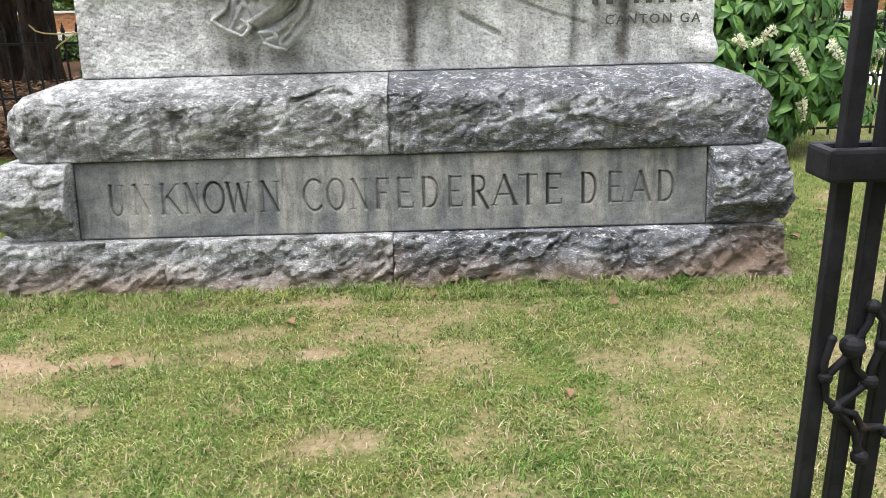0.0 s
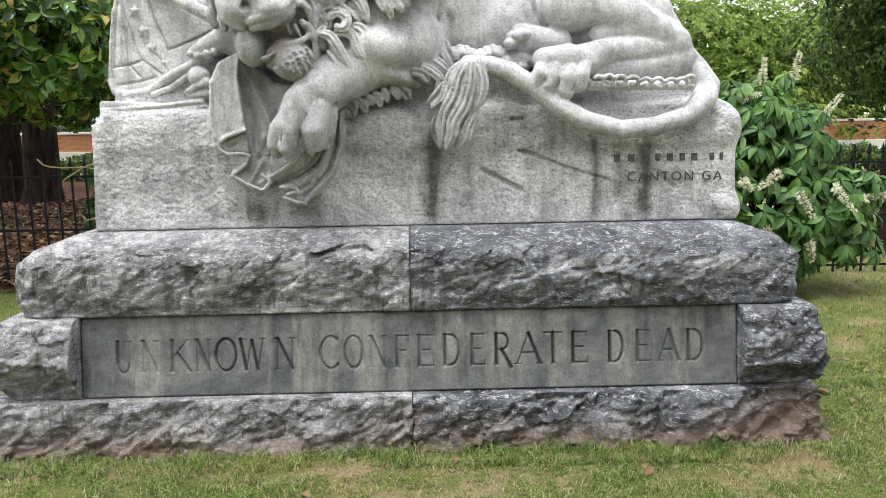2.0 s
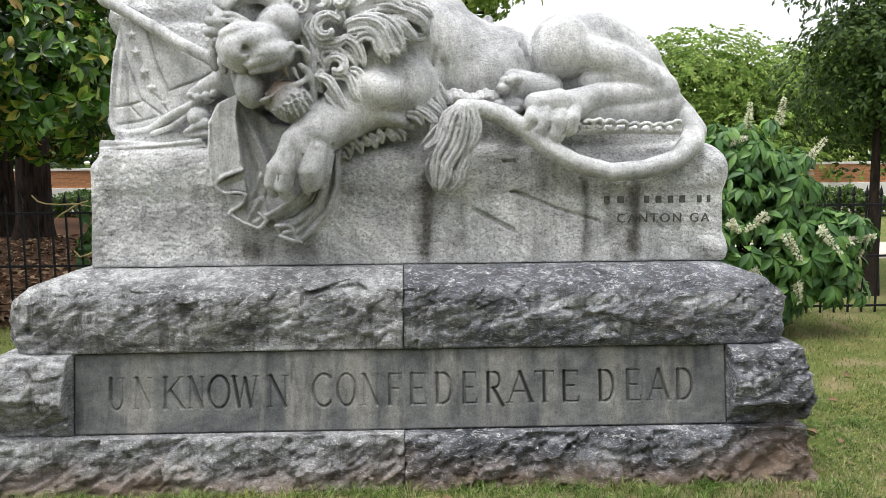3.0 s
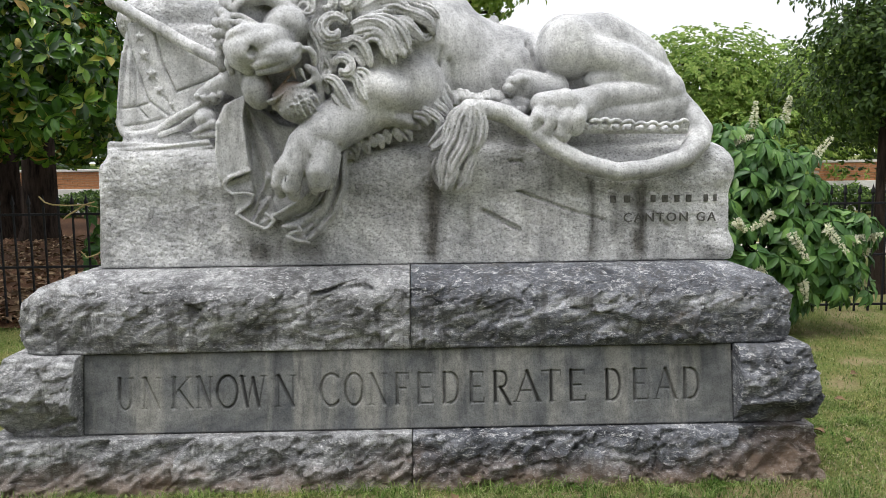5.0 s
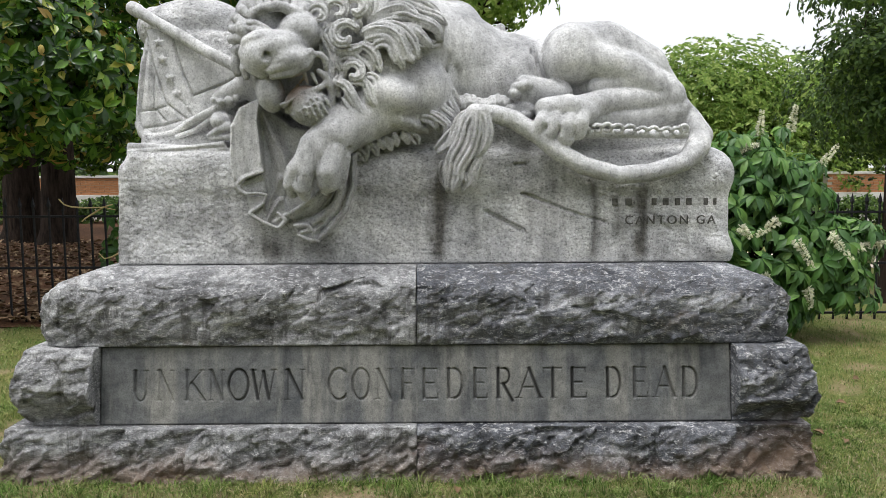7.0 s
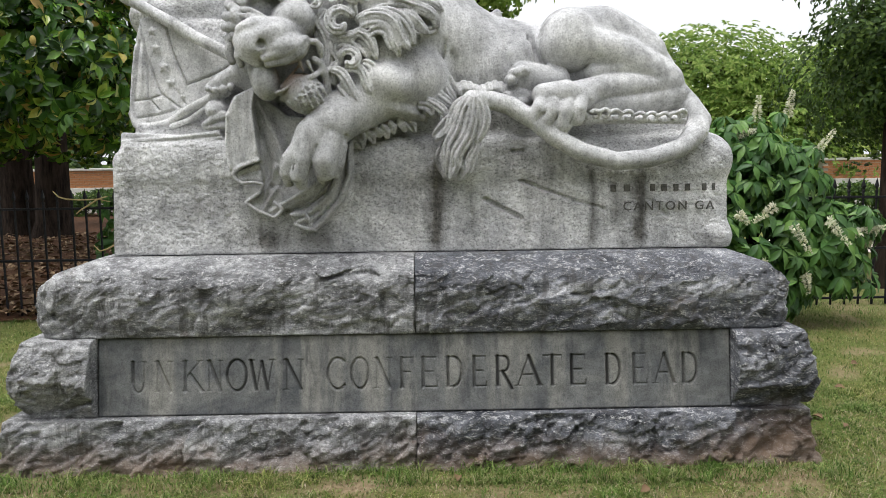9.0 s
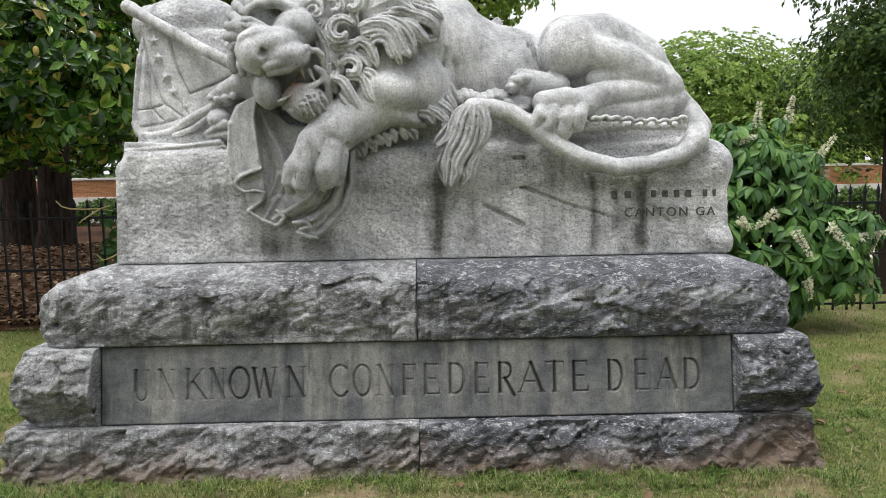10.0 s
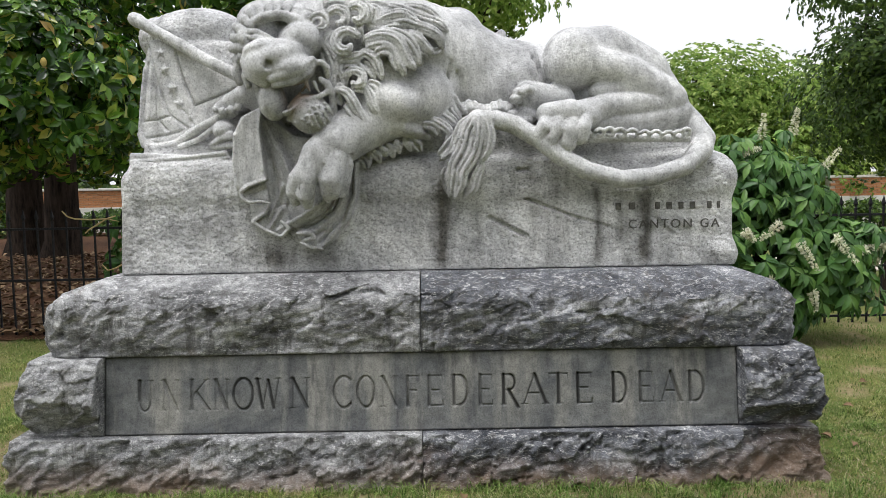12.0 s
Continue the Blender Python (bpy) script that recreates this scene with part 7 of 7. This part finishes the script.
# bottlebrush buckeye in flower by the railing
def buckeye():
    rng = np.random.default_rng(5)
    t = thing("buckeye_shrub", "flowering buckeye shrub with drooping green leaves and cream spikes", "shrub")
    p, d = [], []
    for c, r, n in (((3.1, 8.3, 0.85), (0.75, 0.55, 0.85), 190), ((3.05, 8.4, 1.45), (0.85, 0.5, 0.65), 150), ((3.5, 8.4, 1.35), (0.55, 0.4, 0.5), 70), ((3.8, 8.2, 0.85), (0.5, 0.35, 0.36), 60), ((4.0, 8.2, 1.0), (0.4, 0.3, 0.26), 40), ((3.25, 8.1, 0.5), (0.45, 0.35, 0.38), 55), ((2.4, 8.7, 1.1), (0.6, 0.5, 0.9), 70), ((3.85, 8.2, 0.58), (0.55, 0.35, 0.38), 75), ((3.3, 8.2, 0.35), (0.5, 0.3, 0.25), 50)):
        a, b = crown_points(rng, int(n * 1.5), c, r, -0.8, 0.45)
        ok = a[:, 2] > 0.18
        p.append(a[ok])
        d.append(b[ok])
    p, d = np.concatenate(p), np.concatenate(d)
    v, f = whorls(rng, p, unit(d * 0.5 + (0, -0.35, 0.6)), 7, 0.165, 0.066, 0.85, 0.6, 0.12)
    part("foliage", mesh_of("foliage", v, f), M_BUCKEYE, t)
    stems = [tube([(3.1 + rng.normal(0, 0.2), 8.5 + rng.normal(0, 0.1), 0), tuple((np.array((3.1, 8.5, 0)) + q) / 2 + (0, 0, 0.15)), tuple(q)], [0.016, 0.011, 0.004], 5) for q in p[::9]]
    part("stems", tubes_mesh("stems", stems), M_BARK, t)
    spikes = [((3.33, 7.72, 1.02), (0.14, -0.05, -0.26)), ((3.68, 7.8, 1.05), (0.2, -0.03, -0.24)), ((3.18, 7.75, 1.18), (-0.2, 0, -0.14)), ((2.86, 7.8, 1.12), (0.1, 0, -0.1)), ((3.1, 7.7, 0.68), (-0.2, 0, -0.05)),
              ((4.0, 7.95, 0.90), (0.3, 0, 0.06)), ((3.72, 8.2, 1.62), (0.2, 0, 0.24)), ((3.55, 8.4, 2.0), (0.05, 0, 0.26)), ((3.25, 8.4, 1.95), (0.02, 0, 0.26)), ((2.95, 8.2, 1.82), (0.22, 0, 0.05)), ((2.6, 8.5, 1.8), (0, 0, 0.2)), ((3.5, 7.8, 0.55), (0.03, 0, -0.18)), ((4.15, 8.0, 0.78), (0.1, 0, 0.16))]
    for base, way in spikes:
        n = 150
        u = rng.uniform(0, 1, n)
        w = np.array(way)
        out = unit(np.cross(np.tile(w, (n, 1)), rng.normal(size=(n, 3))))
        b = np.array(base) + u[:, None] * w + out * 0.006
        v, f = leaf_batch(b, unit(out + rng.normal(0, 0.3, out.shape)), unit(rng.normal(size=out.shape)), 0.05 * (1.15 - 0.7 * u), np.full(n, 0.013), 0.3, 0.1)
        part("flower_spike", mesh_of("flower_spike", v, f), M_PETAL, t, "cream bottlebrush flower spike")


buckeye()


def broad_tree(name, label, trunk, r, blobs, mat, length, width, seed, per=5, droop=0.15):
    """A tree with a tapered trunk, limbs and an uneven crown of single leaves in sprays."""
    rng = np.random.default_rng(seed)
    t = thing(name, label, "tree")
    k = len(trunk)
    part("trunk", tubes_mesh("trunk", [tube(trunk, [r * (1 - 0.75 * i / (k - 1)) * (1.35 if i == 0 else 1) for i in range(k)], 12)]), M_BARK, t)
    ps, ds = [], []
    for c, rad, n in blobs:
        p, d = crown_points(rng, n, c, rad, -1, 0.25)
        ps.append(p)
        ds.append(d)
    p, d = np.concatenate(ps), np.concatenate(ds)
    v, f = whorls(rng, p, unit(d + (0, 0, 0.5)), per, length, width, 0.8, droop)
    part("crown", mesh_of("crown", v, f), mat, t)
    top = Vector(trunk[-1])
    low = Vector(trunk[-2])
    pick = p[rng.choice(len(p), 45, replace=False)]
    part("limbs", tubes_mesh("limbs", limb_tubes(rng, lambda s: low.lerp(top, s * 0.6), pick, r * 0.25)), M_BARK, t)
    return t


broad_tree("young_oak", "slender dark-leaved oak rising behind the railing", [(5.62, 10.2, -0.05), (5.6, 10.2, 0.9), (5.62, 10.25, 1.9), (5.9, 10.4, 3.6), (6.1, 10.4, 5.0)], 0.075,
           [((6.3, 10.4, 2.55), (1.5, 1.0, 0.95), 2100), ((6.6, 10.8, 4.0), (2.0, 1.3, 1.1), 1400), ((5.5, 10.3, 3.05), (0.95, 0.7, 0.55), 430), ((5.0, 10.0, 3.75), (0.8, 0.6, 0.35), 110), ((7.3, 11.5, 2.4), (1.5, 1.0, 1.1), 900), ((6.6, 12.4, 2.6), (1.6, 0.6, 1.2), 800)], M_DARKLEAF, 0.085, 0.04, 41, 6)
broad_tree("ash_tree", "tall light-green ash tree in full leaf beyond the railing", [(12.0, 28, -0.2), (12.0, 28, 2), (12.1, 28, 3.2), (12.2, 28, 4.5)], 0.3,
           [((9.2, 27, 4.0), (3.6, 2.5, 2.1), 2400), ((12.5, 27, 3.7), (3.6, 2.5, 1.9), 2200), ((7.6, 27, 2.6), (3.0, 2.5, 2.0), 1700), ((11, 25.5, 1.9), (5.0, 2.0, 1.6), 1900)], M_LIGHTLEAF, 0.18, 0.075, 42, 7)
broad_tree("oak_tree", "distant bright-green oak above the lion's back", [(1.2, 24, -0.2), (1.2, 24, 2), (1.2, 24, 5), (1.2, 24, 6.5)], 0.35,
           [((0.9, 23.5, 6.9), (3.0, 2.5, 1.5), 1200), ((-3.5, 24, 7.0), (4.0, 2.5, 1.8), 800)], M_LIGHTLEAF, 0.2, 0.09, 43, 6)
broad_tree("far_tree", "dark leafy tree closing the view", [(21, 34, -0.2), (21, 34, 2), (21, 34, 4), (21, 34, 6)], 0.4,
           [((21, 33, 4.5), (6, 3, 4.5), 1500), ((9, 36, 1.6), (9, 2, 1.9), 900)], M_DARKLEAF, 0.34, 0.17, 44, 7)
broad_tree("far_tree", "dark leafy tree beyond the magnolia", [(-16, 34, -0.2), (-16, 34, 2), (-16, 34, 4), (-16, 34, 6)], 0.4,
           [((-18, 33, 5.0), (7, 3, 5.0), 1000), ((-3, 40, 3.0), (12, 2, 3.0), 1200), ((-14, 31, 1.4), (9, 1.2, 1.5), 700)], M_DARKLEAF, 0.34, 0.17, 45, 7)


# unseen trees added behind the camera to hold back low frontal sky light
for x, y, z in ((-13, -9, 5.0), (-4, -12, 5.6), (5, -11, 5.2), (14, -8, 5.0)):
    broad_tree("sky_block_tree", "unseen tree added behind the camera to block low sky light", [(x, y, -0.2), (x, y, 2), (x, y, 3.5), (x, y, z)], 0.4,
               [((x, y, z), (5.5, 3.0, 3.2), 1100), ((x + 1, y - 1, 1.6), (5.0, 1.2, 1.7), 500)], M_DARKLEAF, 0.55, 0.28, 50 + int(x), 7)


# leaf litter under the magnolia, behind the railing
def litter():
    rng = np.random.default_rng(9)
    xs, ys = np.linspace(-16, -1.2, 60), np.linspace(8.95, 26, 60)
    X, Y = np.meshgrid(xs, ys, indexing="ij")
    p = np.stack([X.ravel(), Y.ravel(), np.zeros(X.size)], 1)
    edge = np.clip((Y.ravel() - 8.95) / 0.5, 0, 1)
    p[:, 2] = 0.012 + edge * 0.05 + 0.03 * edge * fbm(p * 1.1, 3, 4)
    i = np.arange(X.size).reshape(X.shape)
    f = np.stack([i[:-1, :-1], i[1:, :-1], i[1:, 1:], i[:-1, 1:]], -1).reshape(-1, 4)
    me = mesh_of("mulch_bed", p, f)
    me.materials.append(M_MULCH)
    tagged(new("mulch_bed", me), "red-brown leaf mulch spread under the magnolia", "mulch", kind="structure")
    n = 5200
    q = np.stack([rng.uniform(-11, -2.0, n), 9.0 + 9 * rng.uniform(0, 1, n) ** 1.5, np.full(n, 0.085)], 1)
    q[:, 2] += rng.uniform(-0.01, 0.03, n)
    a = rng.uniform(0, 6.28, n)
    ax = np.stack([np.cos(a), np.sin(a), rng.normal(0, 0.2, n)], 1)
    v, t = leaf_batch(q, unit(ax), unit(rng.normal(0, 0.35, (n, 3)) + (0, 0, 1)), rng.uniform(0.08, 0.17, n), rng.uniform(0.04, 0.07, n), 0.3, 0.1)
    me = mesh_of("leaf_litter", v, t)
    me.materials.append(M_LITTER)
    tagged(new("leaf_litter", me), "dry brown magnolia leaves lying on the mulch", "leaf litter", kind="stuff")


litter()


# dead vine caught in the railing, and a sapling beyond it
def vine():
    runs = [[(-3.90, 9.09, 1.36), (-3.84, 9.08, 1.30), (-3.76, 9.08, 1.275), (-3.61, 9.08, 1.265), (-3.43, 9.09, 1.27), (-3.30, 9.09, 1.24)],
            [(-3.66, 9.08, 1.12), (-3.62, 9.07, 1.155), (-3.52, 9.08, 1.215), (-3.43, 9.08, 1.27), (-3.33, 9.09, 1.30)],
            [(-3.50, 9.08, 0.78), (-3.44, 9.07, 0.72), (-3.36, 9.08, 0.74), (-3.25, 9.09, 0.80)]]
    me = tubes_mesh("dead_vine", [tube(c, [0.007, 0.008, 0.009, 0.008, 0.007, 0.004][:len(c)], 6) for c in runs])
    me.materials.append(M_VINE)
    tagged(new("dead_vine", me), "pale dry vine twisted through the iron railing", "vine")
    rng = np.random.default_rng(33)
    s = thing("sapling", "small dark-green broad-leaved sapling behind the railing", "shrub")
    p = np.stack([rng.normal(-3.38, 0.09, 26), rng.normal(9.4, 0.06, 26), rng.uniform(0.55, 1.15, 26)], 1)
    v, f = whorls(rng, p, unit(rng.normal(0, 0.5, p.shape) + (0, -0.6, 0.5)), 5, 0.15, 0.08, 0.75, 0.3)
    part("foliage", mesh_of("foliage", v, f), M_BUCKEYE, s)
    part("stem", tubes_mesh("stem", [tube([(-3.38, 9.4, 0.0), (-3.37, 9.41, 0.6), (-3.38, 9.4, 1.1)], [0.012, 0.01, 0.004], 6)]), M_BARK, s)


M_VINE = plain("dry_vine", [(0.3, (0.34, 0.26, 0.12)), (0.7, (0.52, 0.42, 0.22))], 40)
vine()


# fallen leaves on the lawn
def fallen_leaves():
    rng = np.random.default_rng(12)
    spots = [(0.21, 4.62), (-1.2, 3.92), (0.22, 2.6), (2.55, 5.3), (2.5, 5.45), (-1.9, 2.55), (0.02, 2.45), (1.1, 4.45), (2.9, 6.1), (-0.5, 4.35), (1.7, 3.6), (3.4, 6.7), (-2.4, 3.6), (0.75, 3.5)]
    for i, (x, y) in enumerate(spots):
        a = rng.uniform(0, 6.28)
        v, t = leaf_batch(np.zeros((1, 3)), unit(np.array([[math.cos(a), math.sin(a), 0.15]])), unit(np.array([[0.3, -0.5, 0.8]])), np.array([0.075]), np.array([0.042]), 0.35, 0.1)
        me = mesh_of("fallen_leaf", v, t)
        me.materials.append(M_LITTER)
        ob = tagged(new("fallen_leaf", me), "curled dry brown leaf lying on the grass", "leaf", "fallen leaves on the lawn")
        ob.location = (x, y, 0.012)


fallen_leaves()


# ---- beyond the railing: gravel path and a low brick building ----
def path_strip():
    bm = bm_box(bmesh.new(), -20, 24, 13.5, 15.8, -0.05, 0.012)
    ob = part("gravel_path", bm, M_PATH)
    tagged(ob, "pale gravel path crossing behind the railing", "path", kind="structure")


path_strip()


def brick_wall(x0, x1, y, z0, label):
    """A low garden wall: stone plinth, brick courses, coping."""
    b = thing("brick_wall", label, "wall", at=(x0, y, 0))
    w = x1 - x0
    part("core", bm_box(bmesh.new(), 0, w, 0.01, 0.3, 0, z0 + 0.55), M_MORTAR, b)
    part("plinth", bm_box(bmesh.new(), -0.05, w + 0.05, -0.08, 0.3, 0, z0, 0.01), M_COPING, b, "pale limestone plinth")
    part("coping", bm_box(bmesh.new(), -0.05, w + 0.05, -0.05, 0.35, z0 + 0.55, z0 + 0.62, 0.01), M_COPING, b, "pale limestone coping")
    bm = bm_box(bmesh.new(), 0, 0.29, 0, 0.10, 0, 0.068, 0.005)
    brick = bpy.data.meshes.new("brick")
    bm.to_mesh(brick)
    bm.free()
    brick.materials.append(M_BRICK)
    for r in range(7):
        for c in range(int(w / 0.305)):
            ob = new("brick", brick)
            ob.parent = b
            ob.location = (c * 0.305 + (0.15 if r % 2 else 0), -0.014, z0 + 0.006 + r * 0.077)
    return b


brick_wall(11.8, 16.4, 24, 0.90, "low orange brick garden wall on a pale stone plinth")
brick_wall(-13.2, -9.2, 26, 0.88, "low orange brick garden wall behind the magnolia trunks")


def hedge(x0, x1, y, height, seed):
    rng = np.random.default_rng(seed)
    n = int((x1 - x0) * 260)
    p = np.stack([rng.uniform(x0, x1, n), y + rng.normal(0, 0.25, n), height * rng.uniform(0.02, 1, n) ** 0.7], 1)
    p[:, 2] *= 0.85 + 0.25 * value_noise(p * (0.9, 0, 0), 3)
    v, f = whorls(rng, p, unit(rng.normal(0, 0.5, p.shape) + (0, -0.6, 0.8)), 5, 0.13, 0.06, 0.75, 0.1)
    me = mesh_of("hedge", v, f)
    me.materials.append(M_DARKLEAF)
    tagged(new("hedge", me), "low clipped dark-green hedge before a brick wall", "hedge", kind="stuff")


hedge(8.5, 18.0, 22.6, 0.75, 61)
hedge(-14.5, -8.0, 24.6, 0.9, 62)


# carved signature on the block: the maker's name as plain bars, the town lettered
def signature():
    s = thing("signature", "dark incised signature on the statue's block", "inscription", at=(0, 0, 0))
    for x, w in ((1.125, 0.030), (1.20, 0.036), (1.288, 0.026), (1.350, 0.028), (1.415, 0.032), (1.485, 0.028), (1.550, 0.030), (1.650, 0.024), (1.705, 0.018)):
        part("name_bar", bm_box(bmesh.new(), x, x + w, 5.264, 5.30, 1.442, 1.482, 0.002), M_CUT, s)
    cu = bpy.data.curves.new("town", "FONT")
    cu.body, cu.size, cu.extrude, cu.space_character = "CANTON GA", 0.072, 0.004, 1.3
    ob = new("town", cu)
    ob.matrix_world = pose(1.19, 5.243, 1.335, 90, 0, 0)
    cu.materials.append(M_CUT)
    ob.parent = s


signature()
